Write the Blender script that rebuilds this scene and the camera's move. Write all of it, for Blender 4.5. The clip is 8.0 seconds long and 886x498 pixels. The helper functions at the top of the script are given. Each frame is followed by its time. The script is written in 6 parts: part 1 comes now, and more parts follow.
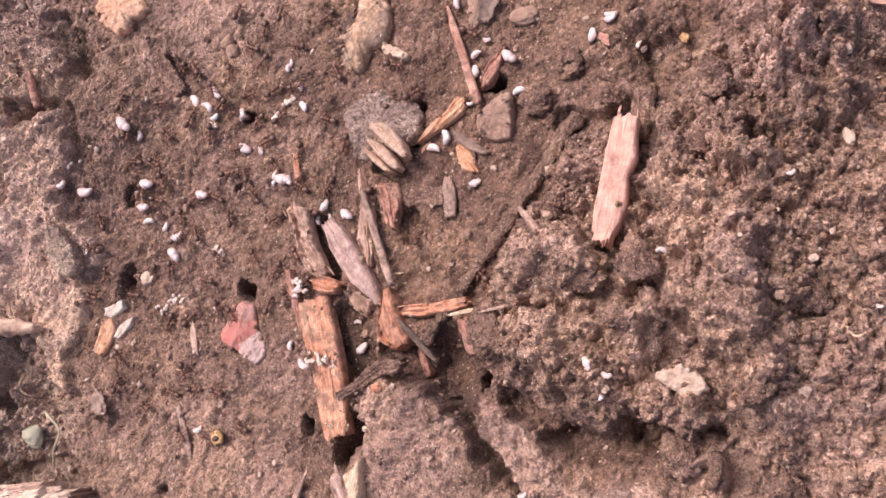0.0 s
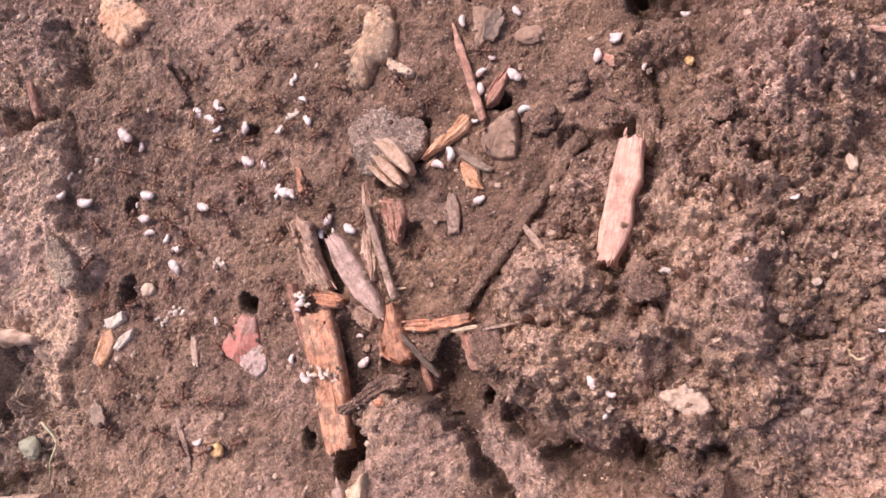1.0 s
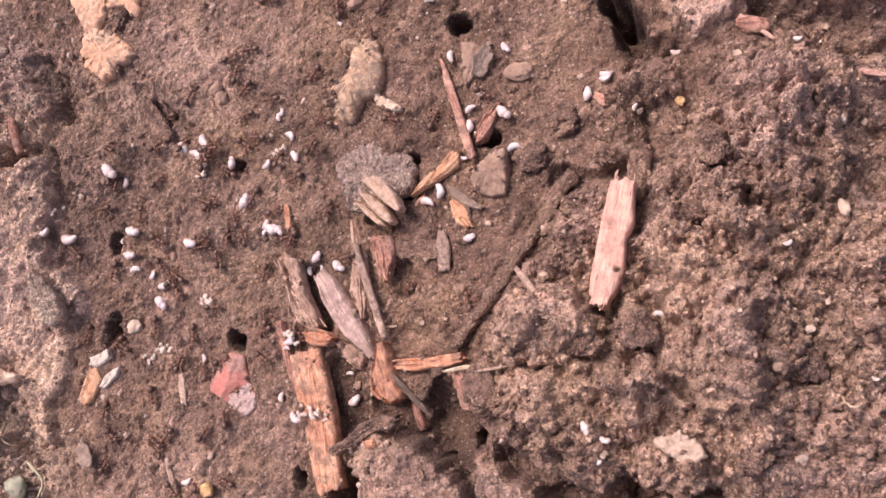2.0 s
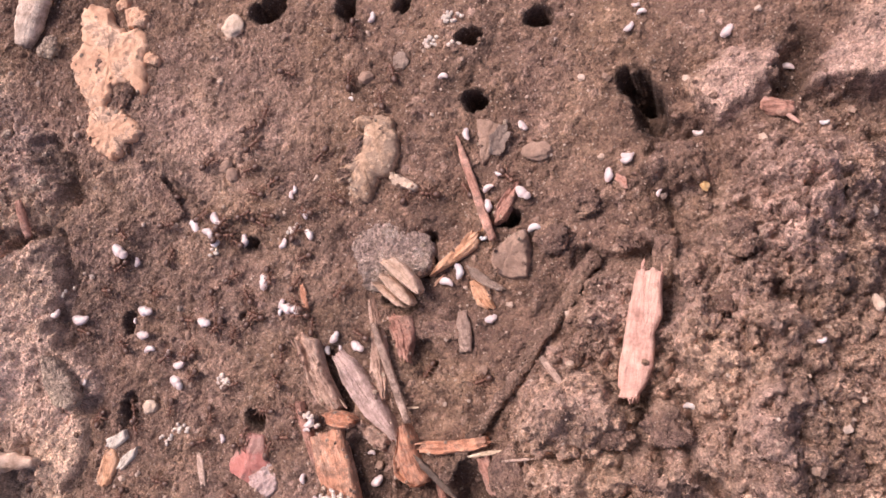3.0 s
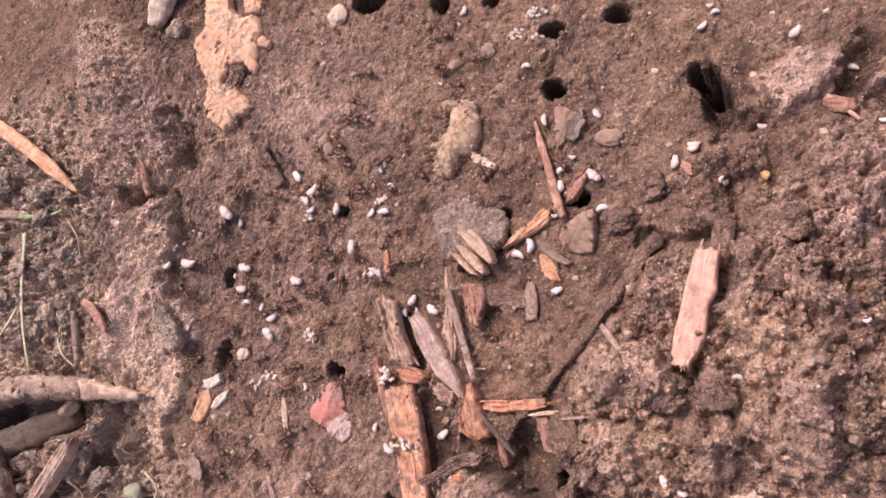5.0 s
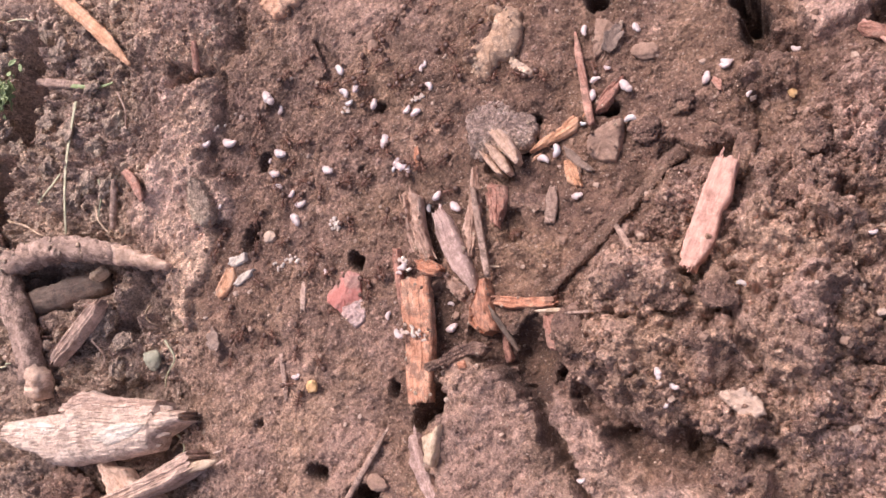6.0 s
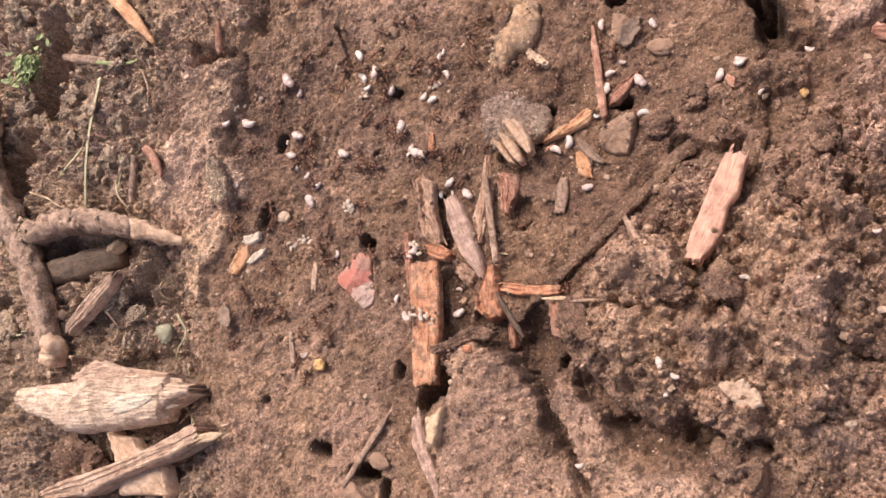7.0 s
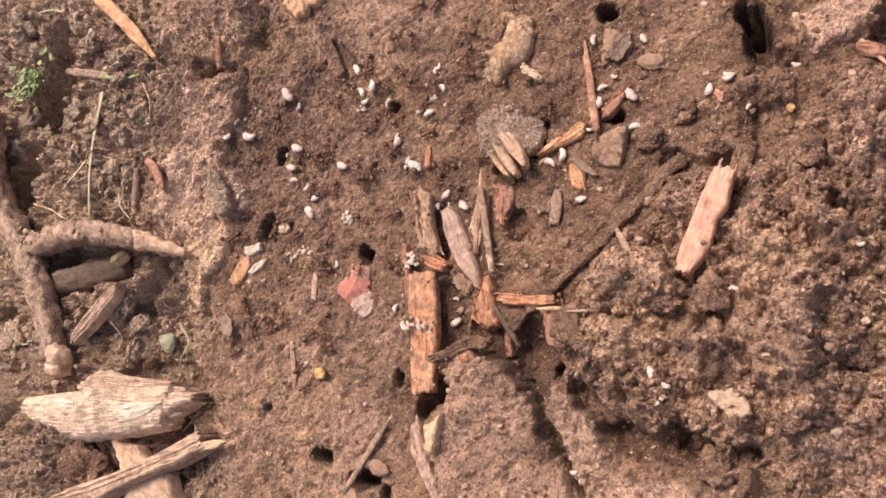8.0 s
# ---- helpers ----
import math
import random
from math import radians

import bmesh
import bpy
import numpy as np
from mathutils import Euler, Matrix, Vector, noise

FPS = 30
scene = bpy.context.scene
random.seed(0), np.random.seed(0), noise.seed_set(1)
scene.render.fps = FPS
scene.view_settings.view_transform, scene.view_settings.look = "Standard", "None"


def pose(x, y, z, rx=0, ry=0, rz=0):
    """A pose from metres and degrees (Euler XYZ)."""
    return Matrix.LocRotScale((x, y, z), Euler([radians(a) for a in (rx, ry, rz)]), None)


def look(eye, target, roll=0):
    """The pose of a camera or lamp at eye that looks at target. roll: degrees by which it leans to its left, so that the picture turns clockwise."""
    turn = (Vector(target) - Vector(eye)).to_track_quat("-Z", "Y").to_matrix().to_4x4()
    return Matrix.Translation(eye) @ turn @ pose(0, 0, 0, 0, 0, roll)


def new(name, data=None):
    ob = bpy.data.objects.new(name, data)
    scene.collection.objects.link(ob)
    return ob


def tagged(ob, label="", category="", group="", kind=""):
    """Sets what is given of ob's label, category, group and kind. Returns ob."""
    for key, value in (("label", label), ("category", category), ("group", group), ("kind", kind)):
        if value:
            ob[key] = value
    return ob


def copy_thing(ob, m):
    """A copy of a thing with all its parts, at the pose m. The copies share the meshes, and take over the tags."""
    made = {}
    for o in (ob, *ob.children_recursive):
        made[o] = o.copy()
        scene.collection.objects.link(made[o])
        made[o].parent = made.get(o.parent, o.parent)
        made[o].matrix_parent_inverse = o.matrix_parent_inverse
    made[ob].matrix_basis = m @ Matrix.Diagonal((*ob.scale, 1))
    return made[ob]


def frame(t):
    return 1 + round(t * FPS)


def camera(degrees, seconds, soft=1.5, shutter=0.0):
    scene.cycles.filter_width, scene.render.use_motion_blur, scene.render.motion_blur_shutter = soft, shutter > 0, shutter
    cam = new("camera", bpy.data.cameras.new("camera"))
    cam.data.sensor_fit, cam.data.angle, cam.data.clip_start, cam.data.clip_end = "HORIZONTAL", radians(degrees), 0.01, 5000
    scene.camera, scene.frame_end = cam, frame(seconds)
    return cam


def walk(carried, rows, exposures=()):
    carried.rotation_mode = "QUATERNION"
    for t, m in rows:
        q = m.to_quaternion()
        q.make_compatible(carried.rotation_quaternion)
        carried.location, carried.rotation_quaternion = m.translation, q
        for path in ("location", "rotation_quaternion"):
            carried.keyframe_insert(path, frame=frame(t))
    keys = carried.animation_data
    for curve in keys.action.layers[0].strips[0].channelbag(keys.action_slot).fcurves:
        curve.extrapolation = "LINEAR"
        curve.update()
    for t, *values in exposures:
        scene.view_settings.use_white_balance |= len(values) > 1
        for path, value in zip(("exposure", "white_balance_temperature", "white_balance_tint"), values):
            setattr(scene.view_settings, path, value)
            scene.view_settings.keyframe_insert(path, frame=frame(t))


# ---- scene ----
cam = camera(60.1, 8.0, soft=1.5)
EXPOSE = [(0.0, 0.45, 6470, 27.2), (2.5, 0.41, 6490, 27), (4.2, 0.32, 6550, 26.8), (6.35, 0.4, 6330, 25.8), (6.5, 0.34, 7020, 19.2), (7.0, 0.34, 7150, 18.7), (8.0, 0.32, 7500, 17.8)]
PATH = [
    (0, 0.06913, -0.02794, 0.15667, 10.608, 23.270, 3.359),
    (0.5, 0.06729, -0.02708, 0.15844, 11.110, 22.760, 3.827),
    (1, 0.06566, -0.02474, 0.15979, 10.761, 22.133, 3.652),
    (2.5, 0.06307, -0.00485, 0.16016, 9.903, 21.334, 2.048),
    (3, 0.05927, 0.00523, 0.16236, 9.148, 21.437, 1.112),
    (3.5, 0.05874, 0.00540, 0.16412, 8.760, 22.316, 0.866),
    (4, 0.05911, 0.00624, 0.16620, 8.836, 23.926, 1.381),
    (5.3, 0.06671, -0.01302, 0.17855, 12.273, 26.077, 8.254),
    (5.5, 0.06811, -0.01868, 0.17886, 12.372, 26.145, 9.988),
    (6, 0.06950, -0.02875, 0.17890, 13.371, 26.258, 13.281),
    (6.5, 0.07137, -0.03411, 0.18036, 14.298, 26.489, 15.460),
    (7, 0.07199, -0.03230, 0.18120, 14.428, 26.519, 16.094),
    (7.5, 0.07382, -0.02961, 0.18392, 14.381, 26.608, 16.027),
    (8, 0.07463, -0.02923, 0.18518, 14.163, 26.711, 15.718),
]
walk(cam, [(t, pose(x, y, z, rx, ry, rz)) for t, x, y, z, rx, ry, rz in PATH], exposures=EXPOSE)

MM = 0.001

# ---- daylight: bright overcast, the brighter part of the sky to the west ----
world = bpy.data.worlds.new("sky")
scene.world = world
world.use_nodes = True
sky = world.node_tree.nodes.new("ShaderNodeTexSky")
sky.sky_type = "NISHITA"
sky.sun_disc = False
sky.sun_elevation = radians(57)
sky.sun_rotation = radians(-48)
sky.air_density, sky.dust_density, sky.ozone_density = 0.7, 7.0, 0.4
world.node_tree.links.new(sky.outputs["Color"], world.node_tree.nodes["Background"].inputs["Color"])
world.node_tree.nodes["Background"].inputs["Strength"].default_value = 0.145
sun_data = bpy.data.lights.new("sun", "SUN")
sun_data.energy, sun_data.angle, sun_data.color = 2.05, radians(18), (1.0, 0.95, 0.88)
sun = new("sun", sun_data)
sun.matrix_world = look((-0.38, 0.36, 1.3), (0, 0, 0))

# ---- materials ----


def material(name, rough=0.8):
    mat = bpy.data.materials.new(name)
    mat.use_nodes = True
    tree = mat.node_tree
    shader = tree.nodes["Principled BSDF"]
    shader.inputs["Roughness"].default_value = rough
    return mat, tree, shader


def node(tree, kind, **values):
    n = tree.nodes.new("ShaderNode" + kind)
    for key, value in values.items():
        n.inputs[key.replace("_", " ")].default_value = value
    return n


def ramp(tree, source, stops):
    n = tree.nodes.new("ShaderNodeValToRGB")
    while len(n.color_ramp.elements) < len(stops):
        n.color_ramp.elements.new(0.5)
    for e, (at, colour) in zip(n.color_ramp.elements, stops):
        e.position, e.color = at, (*colour, 1)
    tree.links.new(source, n.inputs["Fac"])
    return n.outputs["Color"]


def mix(tree, fac, a, b, blend="MIX"):
    n = tree.nodes.new("ShaderNodeMix")
    n.data_type, n.blend_type = "RGBA", blend
    for slot, value in ((0, fac), (6, a), (7, b)):
        if isinstance(value, (int, float)):
            n.inputs[slot].default_value = value
        elif isinstance(value, tuple):
            n.inputs[slot].default_value = (*value, 1)
        else:
            tree.links.new(value, n.inputs[slot])
    return n.outputs[2]


def math_node(tree, op, a, b):
    n = tree.nodes.new("ShaderNodeMath")
    n.operation = op
    for slot, value in ((0, a), (1, b)):
        if isinstance(value, (int, float)):
            n.inputs[slot].default_value = value
        else:
            tree.links.new(value, n.inputs[slot])
    return n.outputs[0]


def bump(tree, shader, height, depth, strength=1.0, under=None, invert=False):
    n = tree.nodes.new("ShaderNodeBump")
    n.invert = invert
    n.inputs["Strength"].default_value, n.inputs["Distance"].default_value = strength, depth
    tree.links.new(height, n.inputs["Height"])
    if under is not None:
        tree.links.new(under, n.inputs["Normal"])
    tree.links.new(n.outputs["Normal"], shader.inputs["Normal"])
    return n.outputs["Normal"]


def coords(tree, scale=(1, 1, 1)):
    tex = tree.nodes.new("ShaderNodeTexCoord")
    mapping = tree.nodes.new("ShaderNodeMapping")
    mapping.inputs["Scale"].default_value = scale
    tree.links.new(tex.outputs["Object"], mapping.inputs["Vector"])
    return mapping.outputs["Vector"]


def noise_tex(tree, vector, scale, detail=4.0, rough=0.6, out="Fac"):
    n = node(tree, "TexNoise", Scale=scale, Detail=detail, Roughness=rough)
    tree.links.new(vector, n.inputs["Vector"])
    return n.outputs[out]


def cells(tree, vector, scale, out="Color"):
    n = node(tree, "TexVoronoi", Scale=scale)
    tree.links.new(vector, n.inputs["Vector"])
    return n.outputs[out]


def soil(name, dark, mid, light, relief=0.0006, regions=False):
    """Granular earth: grains of 0.3 to 0.8 mm, pale quartz specks, larger damp and dry patches. regions: tints laid
    over it, among them shade painted into recesses.
    """
    mat, tree, shader = material(name, 0.92)
    v = coords(tree)
    patch = noise_tex(tree, v, 60, 5, 0.62)
    mottle = noise_tex(tree, v, 260, 5, 0.7)
    fine = noise_tex(tree, v, 1000, 4, 0.75)
    total = math_node(tree, "ADD", math_node(tree, "MULTIPLY", patch, 0.36), math_node(tree, "ADD", math_node(tree, "MULTIPLY", mottle, 0.42), math_node(tree, "MULTIPLY", fine, 0.22)))
    colour = ramp(tree, total, ((0.37, dark), (0.5, mid), (0.63, light)))
    if regions:
        # the darkest tint serves damp patches and the shade painted into recesses
        for attribute, tint in (("tan", (0.57, 0.39, 0.30)), ("pale", (0.80, 0.57, 0.44)), ("grey", (0.66, 0.50, 0.385)), ("damp_shade", (0.085, 0.050, 0.035))):
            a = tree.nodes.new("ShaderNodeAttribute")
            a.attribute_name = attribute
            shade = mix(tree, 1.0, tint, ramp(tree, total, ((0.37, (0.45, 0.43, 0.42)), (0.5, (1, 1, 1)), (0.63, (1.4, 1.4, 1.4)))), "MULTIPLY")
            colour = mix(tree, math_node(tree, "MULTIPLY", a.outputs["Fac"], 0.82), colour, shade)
    ochre = ramp(tree, noise_tex(tree, v, 42, 5, 0.65), ((0.42, (0.99, 0.98, 1.01)), (0.64, (1.04, 1.03, 0.95))))
    colour = mix(tree, 1.0, colour, ochre, "MULTIPLY")
    for scale, low, high, amount in ((1100, 0.6, 1.4, 0.35), (2600, 0.48, 1.7, 0.42)):
        sep = tree.nodes.new("ShaderNodeSeparateColor")
        tree.links.new(cells(tree, v, scale), sep.inputs["Color"])
        colour = mix(tree, amount, colour, ramp(tree, sep.outputs[0], ((0.0, (low, low * 0.95, low * 0.95)), (0.5, (1, 1, 1)), (1.0, (high, high * 0.97, high * 0.95)))), "MULTIPLY")
    if regions:
        a = tree.nodes.new("ShaderNodeAttribute")
        a.attribute_name = "loose"
        grit = tree.nodes.new("ShaderNodeSeparateColor")
        tree.links.new(cells(tree, v, 1900), grit.inputs["Color"])
        grain = ramp(tree, grit.outputs[0], ((0.0, (0.32, 0.30, 0.30)), (0.45, (0.95, 0.95, 0.95)), (0.8, (1.3, 1.28, 1.27)), (1.0, (1.75, 1.7, 1.66))))
        colour = mix(tree, math_node(tree, "MULTIPLY", a.outputs["Fac"], 0.4), colour, grain, "MULTIPLY")
    speck = ramp(tree, sep.outputs[1], ((0.965, (0, 0, 0)), (0.985, (1, 1, 1))))
    colour = mix(tree, math_node(tree, "MULTIPLY", speck, 0.6), colour, (0.52, 0.39, 0.29))
    tree.links.new(colour, shader.inputs["Base Color"])
    tree.links.new(ramp(tree, speck, ((0, (0.93, 0.93, 0.93)), (1, (0.4, 0.4, 0.4)))), shader.inputs["Roughness"])
    first = bump(tree, shader, noise_tex(tree, v, 420, 7, 0.75), relief * 1.7, 1.0)
    second = bump(tree, shader, cells(tree, v, 1100, "Distance"), relief * 1.0, 0.9, first, True)
    bump(tree, shader, cells(tree, v, 2600, "Distance"), relief * 0.6, 0.9, second, True)
    return mat


def wood(name, dark, mid, light, grain=(90, 900, 900), relief=0.0004, dirt=0.45, rough=0.75):
    """Split wood or bark with fibres along the piece, cracks and soil caught in them."""
    mat, tree, shader = material(name, rough)
    v2 = coords(tree)
    warp = noise_tex(tree, v2, 140, 4, 0.6, "Color")
    bent = mix(tree, 0.0016, v2, warp, "ADD")
    mapping = tree.nodes.new("ShaderNodeMapping")
    mapping.inputs["Scale"].default_value = grain
    tree.links.new(bent, mapping.inputs["Vector"])
    fibre = noise_tex(tree, mapping.outputs["Vector"], 1.0, 8, 0.72)
    blot = noise_tex(tree, v2, 190, 6, 0.7)
    stain = noise_tex(tree, v2, 420, 7, 0.75)
    total = math_node(tree, "ADD", math_node(tree, "MULTIPLY", fibre, 0.5), math_node(tree, "ADD", math_node(tree, "MULTIPLY", blot, 0.25), math_node(tree, "MULTIPLY", stain, 0.25)))
    colour = ramp(tree, total, ((0.36, dark), (0.49, mid), (0.63, light)))
    colour = mix(tree, 0.6, colour, ramp(tree, blot, ((0.34, (0.52, 0.47, 0.44)), (0.5, (0.96, 0.95, 0.95)), (0.68, (1.2, 1.17, 1.13)))), "MULTIPLY")
    colour = mix(tree, 0.45, colour, ramp(tree, stain, ((0.36, (0.5, 0.44, 0.40)), (0.47, (1, 1, 1)))), "MULTIPLY")
    soilmask = ramp(tree, noise_tex(tree, v2, 260, 9, 0.8), ((0.485, (0, 0, 0)), (0.55, (1, 1, 1))))
    earth = ramp(tree, noise_tex(tree, v2, 1800, 3, 0.7), ((0.3, (0.07, 0.042, 0.03)), (0.65, (0.25, 0.165, 0.12))))
    colour = mix(tree, math_node(tree, "MULTIPLY", soilmask, min(0.95, dirt * 1.25)), colour, earth)
    tree.links.new(colour, shader.inputs["Base Color"])
    fine = noise_tex(tree, coords(tree, tuple(g * 3.2 for g in grain)), 1.0, 3, 0.7)
    first = bump(tree, shader, fibre, relief * 1.5, 1.0)
    second = bump(tree, shader, fine, relief * 0.7, 0.9, first)
    bump(tree, shader, noise_tex(tree, v2, 1100, 4, 0.7), 0.0003, 0.7, second)
    return mat


def mineral(name, dark, mid, light, scale=260, rough=0.8, relief=0.0004, dirt=0.5, cover=0.5):
    mat, tree, shader = material(name, rough)
    v = coords(tree)
    a = noise_tex(tree, v, scale, 6, 0.68)
    colour = ramp(tree, a, ((0.3, dark), (0.5, mid), (0.7, light)))
    soilmask = ramp(tree, noise_tex(tree, v, scale * 1.1, 7, 0.78), ((cover, (0, 0, 0)), (cover + 0.07, (1, 1, 1))))
    earth = ramp(tree, noise_tex(tree, v, 1800, 2, 0.6), ((0.3, (0.08, 0.048, 0.034)), (0.6, (0.23, 0.15, 0.105))))
    colour = mix(tree, math_node(tree, "MULTIPLY", soilmask, dirt), colour, earth)
    tree.links.new(colour, shader.inputs["Base Color"])
    bump(tree, shader, noise_tex(tree, v, scale * 3, 5, 0.7), relief, 0.8)
    return mat


def waxy(name, colour, shade, sss=0.3):
    """Soft, slightly translucent brood skin."""
    mat, tree, shader = material(name, 0.42)
    v = coords(tree)
    tree.links.new(ramp(tree, noise_tex(tree, v, 900, 3, 0.5), ((0.35, shade), (0.6, colour))), shader.inputs["Base Color"])
    shader.inputs["Subsurface Weight"].default_value = sss
    shader.inputs["Subsurface Radius"].default_value = (0.0006, 0.0004, 0.0003)
    shader.inputs["Subsurface Scale"].default_value = 1.0
    bump(tree, shader, noise_tex(tree, v, 1500, 2, 0.5), 0.00008, 0.5)
    return mat


SOIL = soil("worked_soil", (0.095, 0.053, 0.037), (0.225, 0.136, 0.093), (0.36, 0.232, 0.162), regions=True)
CLOD = soil("clod_soil", (0.11, 0.064, 0.047), (0.26, 0.162, 0.117), (0.44, 0.29, 0.212), 0.0007)
GREY_CLOD = soil("grey_soil", (0.26, 0.19, 0.14), (0.48, 0.37, 0.275), (0.66, 0.53, 0.41), 0.0006)
GRIT = soil("gritty_stone_crust", (0.22, 0.155, 0.12), (0.46, 0.34, 0.275), (0.74, 0.62, 0.53), 0.0009)
ROOT = soil("root_crust", (0.10, 0.060, 0.043), (0.225, 0.142, 0.102), (0.37, 0.245, 0.18), 0.0007)
CHIP = wood("pale_chip_wood", (0.50, 0.27, 0.205), (0.69, 0.405, 0.315), (0.79, 0.52, 0.415), dirt=0.14)
ORANGE = wood("orange_wood", (0.32, 0.12, 0.065), (0.66, 0.305, 0.175), (0.78, 0.47, 0.32), dirt=0.5)
PALE_ORANGE = wood("fresh_orange_wood", (0.46, 0.21, 0.10), (0.74, 0.41, 0.235), (0.86, 0.58, 0.39), dirt=0.2)
PLANK = wood("rotten_orange_wood", (0.32, 0.13, 0.075), (0.68, 0.335, 0.20), (0.80, 0.53, 0.375), (70, 700, 700), 0.0006, 0.5)
AMBER = wood("amber_wood", (0.17, 0.065, 0.038), (0.52, 0.235, 0.135), (0.72, 0.42, 0.27), dirt=0.45, rough=0.42)
RED_WOOD = wood("red_brown_wood", (0.22, 0.10, 0.068), (0.52, 0.265, 0.19), (0.68, 0.42, 0.32), dirt=0.5)
BARK = wood("grey_pink_bark", (0.40, 0.27, 0.225), (0.55, 0.385, 0.325), (0.70, 0.53, 0.455), dirt=0.4)
ROTTEN = wood("rotten_bark", (0.26, 0.15, 0.105), (0.60, 0.39, 0.285), (0.80, 0.60, 0.47), (220, 560, 560), 0.0007, 0.28)
WEATHERED = wood("weathered_wood", (0.56, 0.42, 0.32), (0.66, 0.51, 0.40), (0.80, 0.67, 0.55), (90, 420, 420), 0.0004, 0.35)
TWIG = wood("twig_bark", (0.20, 0.13, 0.098), (0.46, 0.32, 0.245), (0.64, 0.475, 0.38), (120, 620, 620), 0.0005, 0.6)
TWIG_STEM = wood("stem_bark", (0.22, 0.145, 0.11), (0.48, 0.335, 0.26), (0.66, 0.495, 0.395), (620, 110, 620), 0.0006, 0.7)
DARK_TWIG = wood("dark_twig_bark", (0.07, 0.05, 0.038), (0.155, 0.115, 0.088), (0.26, 0.20, 0.155), (140, 400, 400), 0.0006, 0.6)
CUT = wood("cut_wood", (0.50, 0.32, 0.215), (0.75, 0.53, 0.385), (0.86, 0.68, 0.53), dirt=0.18)
TAN_BARK = wood("tan_bark", (0.34, 0.225, 0.165), (0.60, 0.425, 0.325), (0.72, 0.55, 0.435), (90, 460, 460), 0.0005, 0.3)
STRAW = wood("straw", (0.42, 0.30, 0.18), (0.66, 0.50, 0.34), (0.78, 0.64, 0.48), dirt=0.1)
STONE = mineral("brown_stone", (0.16, 0.10, 0.07), (0.32, 0.205, 0.145), (0.46, 0.32, 0.235))
GREY_STONE = mineral("grey_stone", (0.15, 0.10, 0.075), (0.30, 0.215, 0.165), (0.56, 0.45, 0.37), 420, relief=0.0007, dirt=0.6)
PINK_STONE = mineral("pink_stone", (0.30, 0.095, 0.075), (0.44, 0.17, 0.135), (0.58, 0.35, 0.29), 170, 0.65, dirt=0.5)
ROSE_STONE = mineral("rose_grey_stone", (0.30, 0.19, 0.16), (0.48, 0.34, 0.30), (0.64, 0.52, 0.47), 330, 0.65, dirt=0.45)
TAN_SHELL = mineral("tan_husk", (0.27, 0.155, 0.09), (0.58, 0.39, 0.255), (0.75, 0.565, 0.41), 300, relief=0.0007, dirt=0.65, cover=0.455)
PEACH = mineral("peach_flake", (0.42, 0.22, 0.13), (0.66, 0.395, 0.25), (0.78, 0.54, 0.385), 170, relief=0.0008, dirt=0.6, cover=0.53)
SAND = mineral("sand_grain", (0.34, 0.24, 0.175), (0.50, 0.37, 0.28), (0.64, 0.51, 0.41), 300, dirt=0.3)
CREAM = mineral("cream_flake", (0.42, 0.30, 0.21), (0.62, 0.47, 0.35), (0.74, 0.61, 0.48), 300, dirt=0.3)
YELLOW = mineral("yellow_bit", (0.46, 0.26, 0.10), (0.62, 0.39, 0.17), (0.72, 0.52, 0.29), 400, 0.6, dirt=0.15, cover=0.56)
STRAW_WHITE = wood("whitish_fibre", (0.55, 0.45, 0.34), (0.78, 0.69, 0.57), (0.86, 0.80, 0.72), dirt=0.15)
SAGE = mineral("sage_pebble", (0.23, 0.22, 0.15), (0.33, 0.33, 0.235), (0.42, 0.42, 0.32), 220, 0.7, dirt=0.3)
BROOD = waxy("brood_skin", (0.69, 0.59, 0.555), (0.50, 0.40, 0.37))
BROOD_GREY = waxy("larva_skin", (0.62, 0.58, 0.56), (0.48, 0.44, 0.43), 0.4)
EGG = waxy("egg_skin", (0.62, 0.53, 0.455), (0.48, 0.40, 0.33), 0.3)
LEAF = mineral("moss_leaf", (0.13, 0.17, 0.06), (0.25, 0.33, 0.14), (0.38, 0.45, 0.24), 500, 0.55, 0.0001, 0.15)
GRASS = mineral("grass_blade", (0.34, 0.34, 0.20), (0.48, 0.47, 0.30), (0.60, 0.58, 0.41), 300, 0.55, 0.0001, 0.2)


def ant_shell(name, colour):
    mat, tree, shader = material(name, 0.38)
    v = coords(tree)
    tree.links.new(ramp(tree, noise_tex(tree, v, 1500, 3, 0.5), ((0.3, tuple(c * 0.6 for c in colour)), (0.7, colour))), shader.inputs["Base Color"])
    return mat


ANT_RED = ant_shell("ant_red_brown", (0.17, 0.076, 0.046))
ANT_DARK = ant_shell("ant_dark_brown", (0.10, 0.048, 0.031))

# ---- the ground: one sheet of earth, worked out on a grid (millimetres) ----


def spread(lo, hi, step):
    return np.arange(lo, hi, step)


far = np.geomspace(3, 20000, 26)
GX = np.concatenate([-292 - far[::-1], spread(-292, -135, 0.5), spread(-135, -5, 0.32), spread(-5, 98, 0.27), 98 + far])
GY = np.concatenate([-134 - far[::-1], spread(-134, 138, 0.32), 138 + far])
XX, YY = np.meshgrid(GX.astype(np.float32), GY.astype(np.float32))


